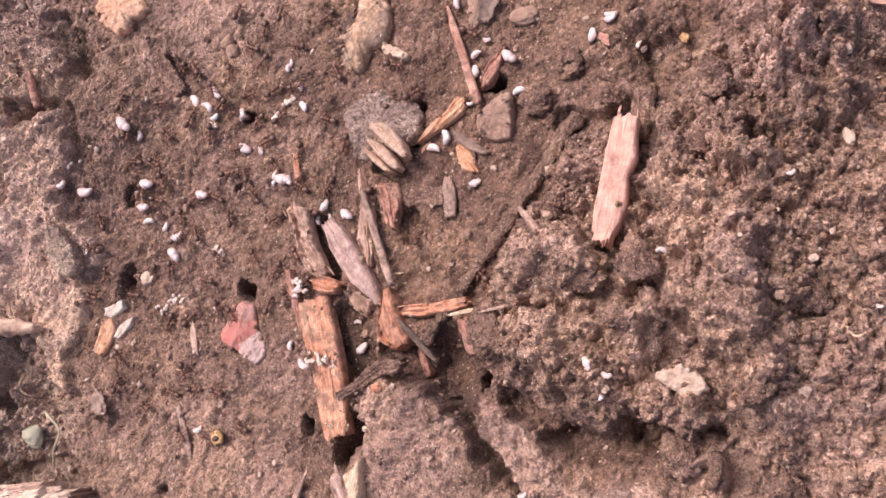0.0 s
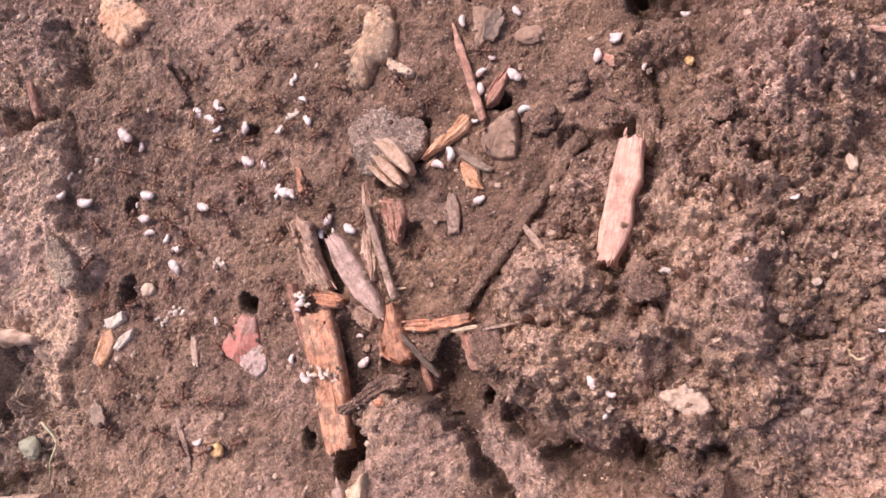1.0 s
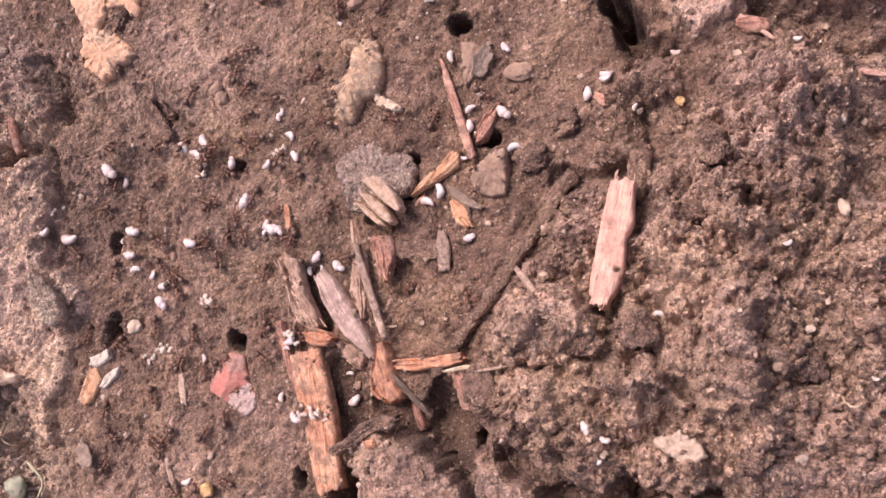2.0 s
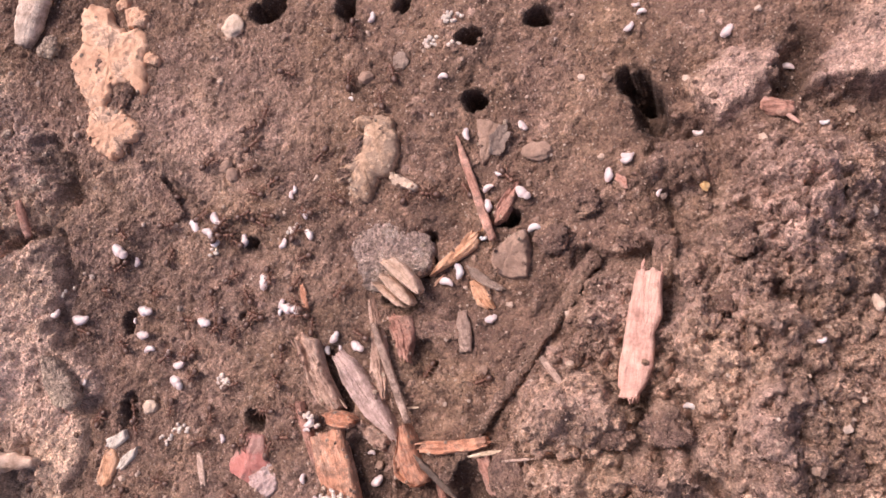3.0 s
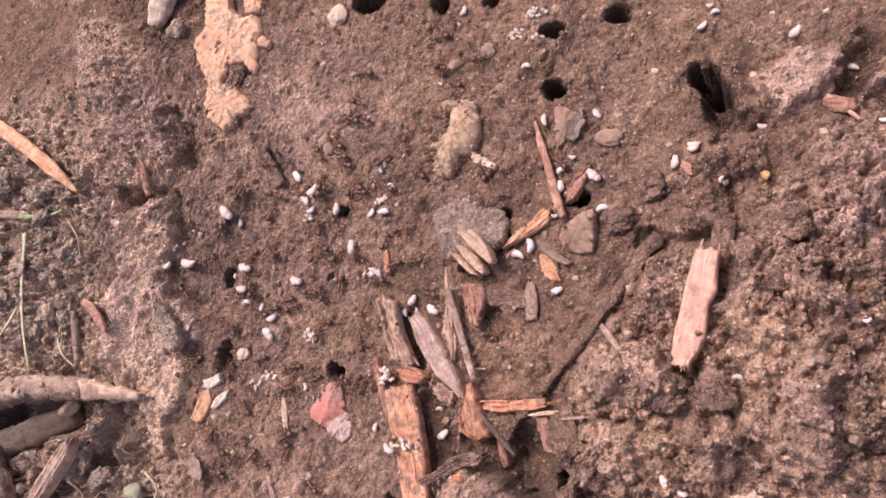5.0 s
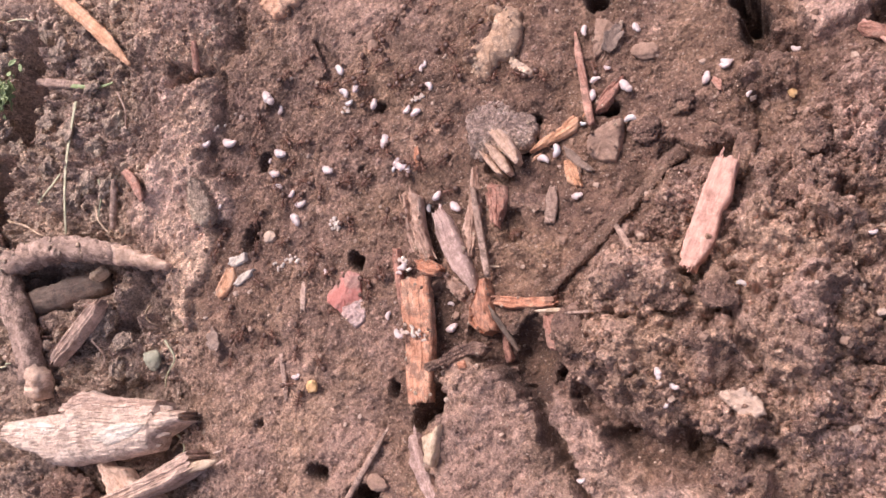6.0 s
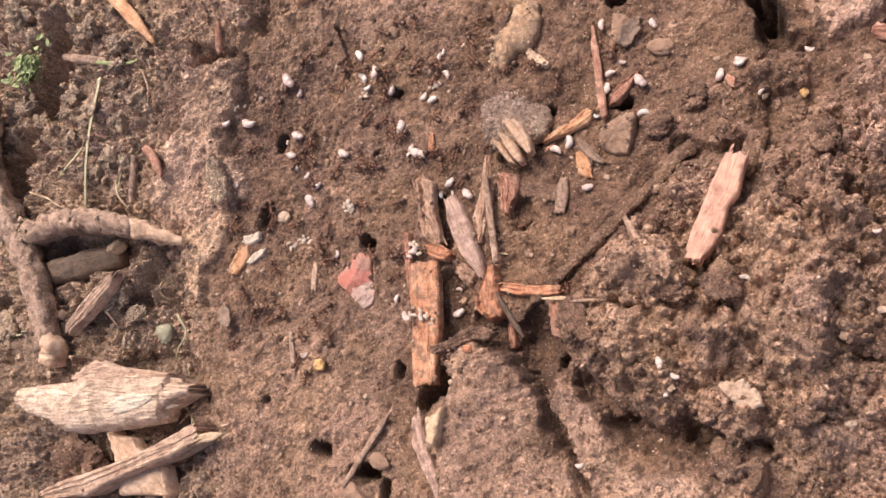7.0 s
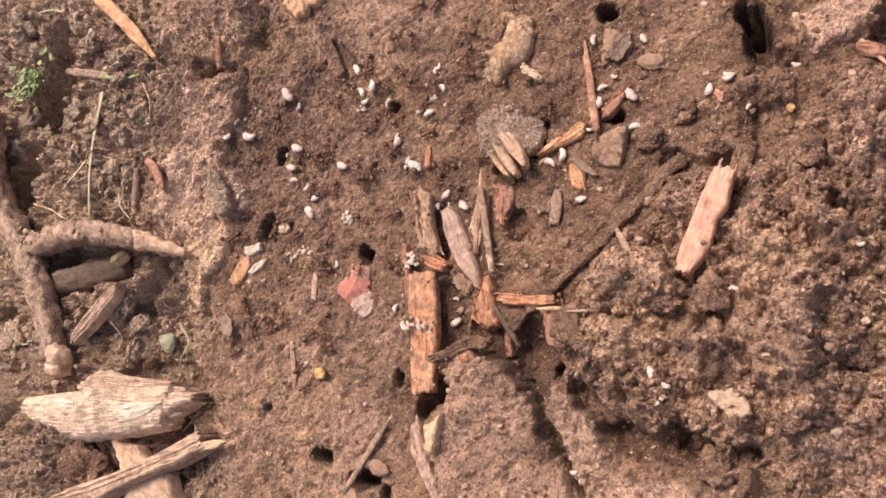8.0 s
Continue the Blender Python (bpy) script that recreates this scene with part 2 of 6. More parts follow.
def value_noise(x, y, size, seed):
    table = np.random.default_rng(seed).random((256, 256)).astype(np.float32)
    u, v = x / size, y / size
    i, j = np.floor(u).astype(np.int32), np.floor(v).astype(np.int32)
    fu, fv = u - i, v - j
    fu, fv = fu * fu * (3 - 2 * fu), fv * fv * (3 - 2 * fv)
    i0, j0, i1, j1 = i & 255, j & 255, (i + 1) & 255, (j + 1) & 255
    a = table[j0, i0] * (1 - fu) + table[j0, i1] * fu
    b = table[j1, i0] * (1 - fu) + table[j1, i1] * fu
    return (a * (1 - fv) + b * fv) * 2 - 1


def fbm(x, y, size, octaves, seed, gain=0.5):
    total, amount = np.zeros_like(x), 1.0
    for n in range(octaves):
        total += amount * value_noise(x + 37.1 * n, y - 21.7 * n, size, seed + n)
        size, amount = size * 0.5, amount * gain
    return total


# a gentle warp, so that no outline runs true
WX = XX + 2.0 * fbm(XX, YY, 10, 4, 11, 0.6)
WY = YY + 2.0 * fbm(XX, YY, 10, 4, 23, 0.6)


def smooth(lo, hi, v):
    k = np.clip((v - lo) / (hi - lo), 0, 1)
    return k * k * (3 - 2 * k)


def line_gap(*pts):
    """The distance of the grid from a line through the points."""
    best = np.full_like(WX, 1e6)
    for (ax, ay), (bx, by) in zip(pts, pts[1:]):
        dx, dy = bx - ax, by - ay
        k = np.clip(((WX - ax) * dx + (WY - ay) * dy) / (dx * dx + dy * dy + 1e-9), 0, 1)
        best = np.minimum(best, (WX - ax - k * dx) ** 2 + (WY - ay - k * dy) ** 2)
    return np.sqrt(best)


def inside(*pts):
    """Signed distance to a closed outline, positive within."""
    within = np.zeros(WX.shape, bool)
    for (ax, ay), (bx, by) in zip(pts, pts[1:] + pts[:1]):
        cross = (ay > WY) != (by > WY)
        within ^= cross & (WX < (bx - ax) * (WY - ay) / ((by - ay) or 1e-9) + ax)
    gap = line_gap(*pts, pts[0])
    return np.where(within, gap, -gap)


def packed(size, seed, bend=0.35):
    """Packed crumbs: rounded tops of 0 to 1, dropping to the joints between them, and a chance number for each."""
    x = XX + bend * size * fbm(XX, YY, size * 0.8, 3, seed + 1, 0.6)
    y = YY + bend * size * fbm(XX, YY, size * 0.8, 3, seed + 2, 0.6)
    u, v = x / size, y / size
    i, j = np.floor(u).astype(np.int32), np.floor(v).astype(np.int32)
    g = np.random.default_rng(seed)
    jx, jy, chance = (g.random((256, 256)).astype(np.float32) for _ in range(3))
    best, second, pick = np.full_like(u, 9.0), np.full_like(u, 9.0), np.zeros_like(u)
    for a in (-1, 0, 1):
        for b in (-1, 0, 1):
            ci, cj = (i + a) & 255, (j + b) & 255
            d = np.hypot(i + a + jx[cj, ci] - u, j + b + jy[cj, ci] - v)
            closer = d < best
            second = np.where(closer, best, np.minimum(second, d))
            pick = np.where(closer, chance[cj, ci], pick)
            best = np.minimum(best, d)
    return np.clip((second - best) * 1.6, 0, 1) ** 0.55, pick


near = smooth(0, 40, 40 + np.minimum(np.minimum(XX + 292, 98 - XX), np.minimum(YY + 134, 138 - YY)))
H = 1.3 * fbm(XX, YY, 42, 3, 3) + 0.75 * fbm(XX, YY, 9, 3, 5) * near
TAN, GREY, DAMP_SHADE, CRUMB, PALE = (np.zeros_like(XX) for _ in range(5))
# random darker patches; recesses further on get painted shade in this field
DAMP_SHADE += (0.4 * smooth(0.25, 0.8, fbm(XX, YY, 14, 4, 131, 0.6)) + 0.4 * smooth(0.3, 0.9, fbm(XX, YY, 4.2, 3, 141, 0.6))) * near


def lobe(height, edge, outline, tan=0.0, grey=0.0, damp_shade=0.0, crumb=0.0, rough=0.0, clean=0.0, pale=0.0):
    """A raised (or sunken) sheet of earth with a steep broken edge."""
    global H
    s = inside(*outline)
    k = smooth(-edge * 0.5, edge * 0.5, s)
    if height < 0 and damp_shade > 0.7:
        CRUMB[:] = CRUMB * (1 - k)
    GREY[:], CRUMB[:] = GREY * (1 - clean * k), CRUMB * (1 - clean * k)
    H = H + k * (height + rough * fbm(XX, YY, 5, 3, int(abs(height) * 31) + len(outline)))
    # on sunken sheets the dark tint paints in shade
    for field, amount in ((TAN, tan), (GREY, grey), (DAMP_SHADE, damp_shade), (CRUMB, crumb), (PALE, pale)):
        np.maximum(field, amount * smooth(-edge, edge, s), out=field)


def trench(depth, width, *pts, damp_shade=0.6):
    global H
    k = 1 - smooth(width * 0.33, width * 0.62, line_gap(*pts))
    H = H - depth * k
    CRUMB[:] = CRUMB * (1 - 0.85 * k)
    # shade painted along the bottom of the run
    np.maximum(DAMP_SHADE, damp_shade * k, out=DAMP_SHADE)


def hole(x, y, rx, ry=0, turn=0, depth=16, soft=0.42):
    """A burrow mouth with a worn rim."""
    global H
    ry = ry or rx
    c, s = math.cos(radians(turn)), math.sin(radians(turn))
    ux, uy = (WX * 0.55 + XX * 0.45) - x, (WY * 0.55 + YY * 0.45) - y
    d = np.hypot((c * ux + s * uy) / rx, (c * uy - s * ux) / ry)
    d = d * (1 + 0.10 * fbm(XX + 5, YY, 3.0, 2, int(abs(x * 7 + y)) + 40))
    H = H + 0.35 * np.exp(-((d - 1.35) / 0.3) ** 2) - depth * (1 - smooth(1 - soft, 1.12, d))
    # dark tint: shade painted into the mouth, damp earth round it
    np.maximum(DAMP_SHADE, 0.8 * (1 - smooth(0.9, 1.5, d)), out=DAMP_SHADE)


# the crumbly low ground under the twigs, and the ditch in it
lobe(-2.5, 14, [(-314.6, 82.4), (-184.5, 79.9), (-158.7, 41.5), (-158.0, 13.3), (-159.1, -5.9), (-124.3, -27.0), (-112.4, -39.9), (-107.8, -57.3), (-96.3, -70.5), (-77.4, -100.1), (-187.5, -137.4)], grey=0.85, crumb=0.75, rough=1.4)
trench(15, 17, (-239.7, 53.8), (-233.3, 31.2), (-227.1, 6.9), (-230.6, -12.9))
# sunk and tinted dark to stand for the shadow under the twigs
trench(8, 16, (-190.1, -36.3), (-176.3, -37.1), (-159.9, -27.9))
trench(7, 12, (-147.1, -46.2), (-136.8, -30.1), (-127.7, -38.3))
trench(6, 12, (-211.6, -63.7), (-196.7, -78.0))
trench(5, 12, (-138.2, -66.0), (-109.0, -60.8), (-109.7, -81.2))
lobe(-0.5, 16, [(-213.0, -80.2), (-141.1, -65.3), (-104.9, -58.4), (-89.9, -67.0), (-89.7, -80.7), (-94.3, -99.1), (-185.4, -128.7)], damp_shade=0.5)
# the tan slab beside it
# tan clay, paled further in colour to offset the slope's shading
lobe(2.2, 2.4, [(-155.9, 41.5), (-143.6, 43.1), (-127.3, 41.3), (-117.5, 24.1), (-122.1, 15.8), (-119.9, 11.6), (-111.3, 8.1), (-105.7, -2.7), (-111.9, -7.4), (-108.9, -13.6), (-108.5, -21.0), (-112.3, -29.2), (-110.8, -37.3), (-118.0, -36.8), (-125.3, -25.8), (-142.4, -15.7), (-150.3, -5.6), (-143.2, 1.4), (-152.6, 7.6), (-144.6, 14.7), (-150.2, 27.9)], tan=0.1, crumb=0.04, rough=1.3, clean=0.95, pale=0.95)
lobe(-1.2, 5, [(-120.6, 34.3), (-106.5, 30.7), (-100.3, 19.5), (-101.7, 8.2), (-109.2, 1.8), (-115.4, 11.9), (-119.2, 20.5)], damp_shade=0.25)
# shallow run with the slab's shadow painted in as dark tint
trench(1.4, 3.0, (-125.0, 44.1), (-117.5, 27.2), (-119.4, 16.0), damp_shade=0.4)
lobe(1.8, 5, [(-125.6, 46.5), (-115.1, 53.0), (-94.8, 43.8), (-102.7, 25.8), (-116.0, 34.7)], tan=0.2)
trench(4.5, 3.6, (-150.3, 45.8), (-143.6, 45.6))
# broken earth north-west
lobe(2.0, 4, [(-164.7, 108.8), (-138.6, 79.2), (-125.3, 63.8), (-128.1, 48.6), (-141.3, 44.3), (-176.3, 46.2), (-186.7, 112.2)], grey=0.3, tan=0.9, crumb=0.5, rough=1.2)
trench(5, 8, (-132.3, 70.1), (-124.6, 62.4), (-120.5, 55.2))
trench(6, 6, (-148.8, 41.4), (-139.6, 43.6))
# the worked floor of the nest
lobe(-0.8, 20, [(-121.8, 34.4), (-81.7, 54.5), (-37.8, 43.2), (-28.5, 13.2), (-42.5, -10.5), (-96.0, -26.3), (-112.0, 5.1)], tan=0.22)
# lighter colour on the western floor, offsetting the shading of its slope
lobe(0.2, 26, [(-125.0, 70.0), (-70.0, 92.0), (-44.0, 60.0), (-72.0, 40.0), (-104.0, 20.0), (-118.0, 0.0)], tan=0.6)
trench(2.2, 7, (-87.7, 53.5), (-80.7, 47.7), (-77.3, 44.1))
# drier, paler earth to the south-west and north
lobe(0.6, 22, [(-112.9, -43.8), (-65.9, -28.9), (-39.1, -31.5), (-31.9, -48.6), (-10.3, -80.2), (-77.9, -103.5)], tan=0.5, rough=0.9)
lobe(0.4, 30, [(-72.5, 111.5), (36.0, 91.0), (31.6, 55.0), (-19.0, 65.9), (-37.8, 59.1), (-74.1, 78.7)], tan=0.08, rough=0.3)
# lobes south of the wood pile and the runs between them
lobe(5.5, 3.0, [(-16.3, -49.9), (-17.5, -40.0), (-17.5, -31.1), (-13.0, -26.4), (-4.9, -26.8), (4.9, -31.7), (9.5, -38.2), (15.2, -46.7), (20.1, -52.5), (27.6, -66.7), (-8.5, -79.2), (-12.2, -60.9)], tan=0.6, crumb=0.15, rough=0.5)
lobe(5.0, 3.0, [(11.5, -32.1), (18.4, -34.5), (24.3, -38.9), (29.6, -44.6), (37.3, -47.4), (48.0, -46.5), (56.9, -56.7), (28.7, -66.4), (19.4, -48.8), (12.4, -40.1)], tan=1.2, crumb=0.25, rough=0.8)
trench(5.5, 3.0, (4.0, -31.0), (6.5, -33.3), (9.3, -37.3), (12.1, -41.8), (16.1, -45.0), (20.0, -49.3), (25.2, -56.4))
# the crumbly bank east of the old root
lobe(5.5, 9, [(32.2, 26.0), (22.9, 11.2), (15.8, 0.3), (13.8, -10.6), (15.4, -20.1), (17.0, -27.0), (25.5, -30.0), (37.0, -32.6), (48.8, -33.9), (61.8, -33.0), (78.3, -33.7), (108.2, -26.1), (110.6, 12.9), (87.1, 22.9), (87.1, 51.6), (65.5, 50.6), (55.9, 37.5), (46.1, 29.0)], crumb=1.0, rough=2.0, tan=0.8)
lobe(2.0, 8, [(54.7, -37.7), (64.6, -34.9), (97.1, -32.4), (95.6, -62.8), (61.4, -68.6), (49.6, -50.6)], crumb=0.6, rough=1.2, tan=1.2, clean=0.5)
lobe(1.0, 8, [(65.6, 52.1), (82.8, 49.2), (82.3, 24.9), (86.7, 16.1), (84.4, -0.2), (71.9, 9.6), (66.4, 33.3)], tan=0.9, crumb=1.0, rough=1.5)
lobe(0.6, 12, [(58.0, -14.5), (91.3, -2.1), (90.9, -50.7), (64.5, -54.1), (61.8, -34.9)], tan=1.2, crumb=0.9, rough=1.2)
# clods of the broken bank and the gaps between them
for height, outline in (
        (3.8, [(52.1, -8.6), (53.6, -2.7), (59.3, -1.0), (65.1, -1.7), (67.9, -7.5), (68.0, -13.6), (64.5, -18.9), (58.4, -21.0), (53.3, -16.4)]),
        (3.0, [(48.9, 3.3), (50.4, 8.6), (56.3, 10.1), (62.6, 6.8), (64.6, 2.2), (59.2, -0.7), (52.6, -1.2)]),
        (2.8, [(13.7, -5.5), (18.3, -0.3), (26.7, 2.5), (34.2, -1.1), (36.1, -7.7), (30.9, -11.9), (22.4, -13.2), (16.7, -11.4)]),
        (2.2, [(39.6, -3.8), (43.3, -1.6), (47.9, -3.5), (48.2, -7.6), (42.8, -8.4)]),
        (2.2, [(46.2, 15.9), (50.7, 17.1), (54.2, 14.1), (52.6, 9.7), (47.9, 10.0)]),
        (2.6, [(61.2, 17.3), (68.0, 19.6), (71.9, 10.4), (69.8, 5.3), (64.0, 6.9)]),
        (2.2, [(38.5, -17.4), (44.2, -12.3), (50.6, -13.7), (52.3, -19.8), (45.9, -23.4), (40.1, -22.1)]),
        (1.8, [(19.6, -17.1), (27.9, -14.1), (35.7, -15.4), (36.0, -22.0), (26.3, -24.6)])):
    lobe(1.55 * height, 3.0, outline, tan=0.85, crumb=0.3, rough=0.9, clean=0.5)
trench(2.0, 5, (50.3, -1.5), (50.6, -8.0), (52.4, -17.0), damp_shade=0.35)
trench(1.8, 4, (37.4, 4.0), (38.0, -6.0), (37.2, -13.0), damp_shade=0.3)
# the drop beyond the bank, the bank's shadow painted on it
lobe(-3.5, 3, [(83.5, 53.7), (82.7, 38.0), (82.7, 26.0), (85.6, 23.6), (90.2, 19.0), (103.6, 20.9), (105.1, 49.7)], damp_shade=0.35, crumb=0.5, rough=1.5)
trench(6, 5.0, (17.5, -31.0), (19.5, -32.5), (23.3, -35.8), (28.2, -38.3), damp_shade=0.45)
trench(6, 7.0, (28.2, -38.3), (34.2, -39.6), (39.9, -38.6), (45.5, -37.1), damp_shade=0.4)
trench(6, 4.5, (45.5, -37.1), (52.2, -38.2), damp_shade=0.5)
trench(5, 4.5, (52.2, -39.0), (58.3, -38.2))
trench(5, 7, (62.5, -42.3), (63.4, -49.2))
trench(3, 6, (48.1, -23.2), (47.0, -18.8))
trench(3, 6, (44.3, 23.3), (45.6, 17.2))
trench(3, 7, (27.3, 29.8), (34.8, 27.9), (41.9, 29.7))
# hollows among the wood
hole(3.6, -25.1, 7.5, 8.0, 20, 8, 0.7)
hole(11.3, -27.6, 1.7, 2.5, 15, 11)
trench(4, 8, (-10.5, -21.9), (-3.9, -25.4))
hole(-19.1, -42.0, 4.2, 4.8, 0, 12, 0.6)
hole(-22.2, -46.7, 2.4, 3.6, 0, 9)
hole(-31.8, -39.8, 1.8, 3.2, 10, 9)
trench(4, 9, (-24.4, -15.7), (-18.8, -28.6), damp_shade=0.7)
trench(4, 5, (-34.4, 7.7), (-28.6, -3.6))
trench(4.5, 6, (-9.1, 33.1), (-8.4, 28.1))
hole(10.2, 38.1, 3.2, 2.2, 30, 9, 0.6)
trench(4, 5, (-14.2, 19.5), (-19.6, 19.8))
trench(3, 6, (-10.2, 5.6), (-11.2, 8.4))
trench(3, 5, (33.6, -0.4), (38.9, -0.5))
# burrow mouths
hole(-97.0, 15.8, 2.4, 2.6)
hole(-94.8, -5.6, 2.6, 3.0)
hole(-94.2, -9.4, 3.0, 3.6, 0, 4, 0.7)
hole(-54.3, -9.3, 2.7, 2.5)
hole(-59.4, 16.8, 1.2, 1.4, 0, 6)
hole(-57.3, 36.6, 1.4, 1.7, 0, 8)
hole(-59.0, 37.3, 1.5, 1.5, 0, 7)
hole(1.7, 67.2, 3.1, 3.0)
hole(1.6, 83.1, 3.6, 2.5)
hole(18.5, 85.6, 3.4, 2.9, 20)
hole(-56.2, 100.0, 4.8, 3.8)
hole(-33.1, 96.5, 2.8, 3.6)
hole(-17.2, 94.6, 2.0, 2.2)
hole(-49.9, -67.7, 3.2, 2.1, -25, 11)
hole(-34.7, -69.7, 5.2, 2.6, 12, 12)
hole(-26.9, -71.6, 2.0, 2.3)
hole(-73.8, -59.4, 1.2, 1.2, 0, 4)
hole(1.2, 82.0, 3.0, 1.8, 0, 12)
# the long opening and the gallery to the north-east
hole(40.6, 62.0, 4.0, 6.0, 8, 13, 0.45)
lobe(-3.5, 3.0, [(41.5, 61.0), (44.5, 60.2), (47.4, 58.3), (51.9, 56.2), (47.4, 54.6), (42.7, 54.8), (39.6, 57.0)], damp_shade=0.7)
lobe(-2.5, 4, [(43.6, 59.9), (48.7, 58.3), (53.9, 56.9), (54.6, 52.7), (47.9, 51.5), (43.4, 53.3)], damp_shade=0.3)
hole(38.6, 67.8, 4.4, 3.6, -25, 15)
lobe(-6, 3.6, [(69.1, 72.7), (71.4, 75.6), (73.4, 74.4), (73.8, 69.5), (73.1, 63.3), (71.2, 61.0), (65.0, 61.8), (64.6, 66.1), (66.9, 69.7)], damp_shade=0.8)
# sunken sheet, tinted dark as the shadow below the sandy lobe
lobe(-5, 4, [(73.2, 61.3), (76.9, 60.3), (95.8, 59.5), (95.1, 49.7), (78.4, 52.4), (73.7, 56.6)], damp_shade=0.45, crumb=0.3, rough=1.0)
lobe(3.2, 2.4, [(49.8, 68.4), (59.9, 73.1), (67.2, 70.7), (64.8, 63.9), (56.0, 58.4), (50.7, 62.1)], tan=1.1, crumb=0.1)
lobe(3.6, 3.0, [(73.2, 62.2), (77.3, 73.2), (84.4, 78.9), (96.2, 76.7), (95.0, 59.3)], tan=1.3, rough=0.6)
lobe(0.5, 8, [(66.1, 49.8), (76.0, 51.1), (88.9, 48.6), (87.1, 23.0), (67.8, 23.6), (64.1, 40.4)], tan=1.3, crumb=0.8)
lobe(2.5, 6, [(45.8, 51.8), (53.5, 49.9), (55.4, 42.6), (46.6, 42.1), (35.1, 38.1), (31.6, 40.8), (38.8, 47.6)], crumb=0.6, rough=1.0)


def swell(x, y, wide, rise):
    """A rounded clod grown into the bank."""
    global H
    d = np.hypot(WX - x, WY - y) / (wide / 2) * (1 + 0.22 * fbm(XX, YY, 4, 2, int(abs(x) * 3) + 90))
    H = H + rise * 1.25 * np.sqrt(np.clip(1 - d * d, 0, 1))


for n, (x, y, w, h) in enumerate((
        (61.1, 2.5, 19, 5), (65.0, -5.1, 20, 5), (52.9, 10.5, 13, 4), (44.5, -4.4, 9, 3.5),
        (28.7, -4.9, 17, 4), (22.7, -4.8, 9, 3), (50.0, -31.7, 13, 4.5), (53.1, -39.6, 9, 4),
        (30.6, 11.6, 13, 2.5), (47.3, 46.5, 13, 3.5), (71.4, 39.5, 18, 5), (76.0, 25.5, 17, 4),
        (48.9, -12.6, 11, 3), (37.3, -29.3, 14, 3), (24.4, -18.7, 11, 3), (40.5, 37.5, 11, 3),
        (62.2, 19.0, 14, 3.5), (57.1, -12.5, 12, 3), (64.9, -18.6, 15, 3.5),
        (75.4, 0.0, 12, 3.5), (28.1, -24.3, 12, 3), (70.2, -36.2, 12, 2))):
    swell(x, y, w, h)


def stamp(x, y, r, rise, tone=0.0):
    """One crumb of earth pressed into the sheet."""
    i0, i1 = np.searchsorted(GX, (x - r * 1.2, x + r * 1.2))
    j0, j1 = np.searchsorted(GY, (y - r * 1.2, y + r * 1.2))
    if i1 - i0 < 2 or j1 - j0 < 2:
        return
    dx, dy = XX[j0:j1, i0:i1] - x, YY[j0:j1, i0:i1] - y
    turn = x * 12.9 + y * 7.3
    c, s = math.cos(turn), math.sin(turn)
    u, v = c * dx + s * dy, (c * dy - s * dx) * (1.15 + 0.35 * math.sin(turn * 3))
    d = (np.abs(u) ** 2.6 + np.abs(v) ** 2.6) ** (1 / 2.6) / r
    patch = H[j0:j1, i0:i1]
    base = patch[(j1 - j0) // 2, (i1 - i0) // 2]
    top = base + rise * (np.sqrt(np.clip(1 - d * d, 0, 1)) - 0.35) + 0.12 * rise * c * u / r
    proud = (d < 1) & (top > patch)
    patch[proud] = top[proud]
    if tone:
        TAN[j0:j1, i0:i1][proud] = np.clip(TAN[j0:j1, i0:i1][proud] + tone, 0, 1.3)


def at_grid(field, x, y):
    i = np.clip(np.searchsorted(GX, x), 1, len(GX) - 1)
    j = np.clip(np.searchsorted(GY, y), 1, len(GY) - 1)
    return field[j, i]


rng = np.random.default_rng(7)
for count, lo, hi, power, rise in ((160, 1.8, 3.0, 1.0, 0.6), (1200, 0.9, 1.8, 1.4, 0.75), (9000, 0.5, 0.95, 1.3, 0.72), (11000, 0.36, 0.6, 1.0, 0.85)):
    cx, cy = rng.uniform(-285, 95, count * 3), rng.uniform(-130, 135, count * 3)
    keep = np.nonzero(rng.random(count * 3) < at_grid(CRUMB, cx, cy))[0]
    for n in keep:
        r = lo + (hi - lo) * rng.random() ** (1 + power)
        stamp(cx[n], cy[n], r, r * rise * (0.7 + 0.6 * rng.random()), rng.normal(0.12, 0.42))
for n in range(15000):
    x, y = rng.uniform(-175, 95), rng.uniform(-120, 132)
    r = 0.42 + 0.95 * rng.random() ** 3
    stamp(x, y, r, r * (0.5 + 0.4 * rng.random()), rng.normal(0.05, 0.22))
for n in range(900):
    # little pits and scrapes
    x, y, r = rng.uniform(-170, 90), rng.uniform(-110, 128), rng.uniform(0.5, 1.5)
    i0, i1 = np.searchsorted(GX, (x - 2 * r, x + 2 * r))
    j0, j1 = np.searchsorted(GY, (y - 2 * r, y + 2 * r))
    d2 = ((XX[j0:j1, i0:i1] - x) / r) ** 2 + ((YY[j0:j1, i0:i1] - y) / (r * rng.uniform(0.6, 1.2))) ** 2
    H[j0:j1, i0:i1] -= r * 0.8 * np.exp(-d2)
rugged = CRUMB * near
bank, low = np.clip(rugged, 0, 1) * (1 - GREY), np.clip(rugged * GREY * 1.4, 0, 1)
DAMP_SHADE[:] = DAMP_SHADE * (1 - 0.5 * bank)
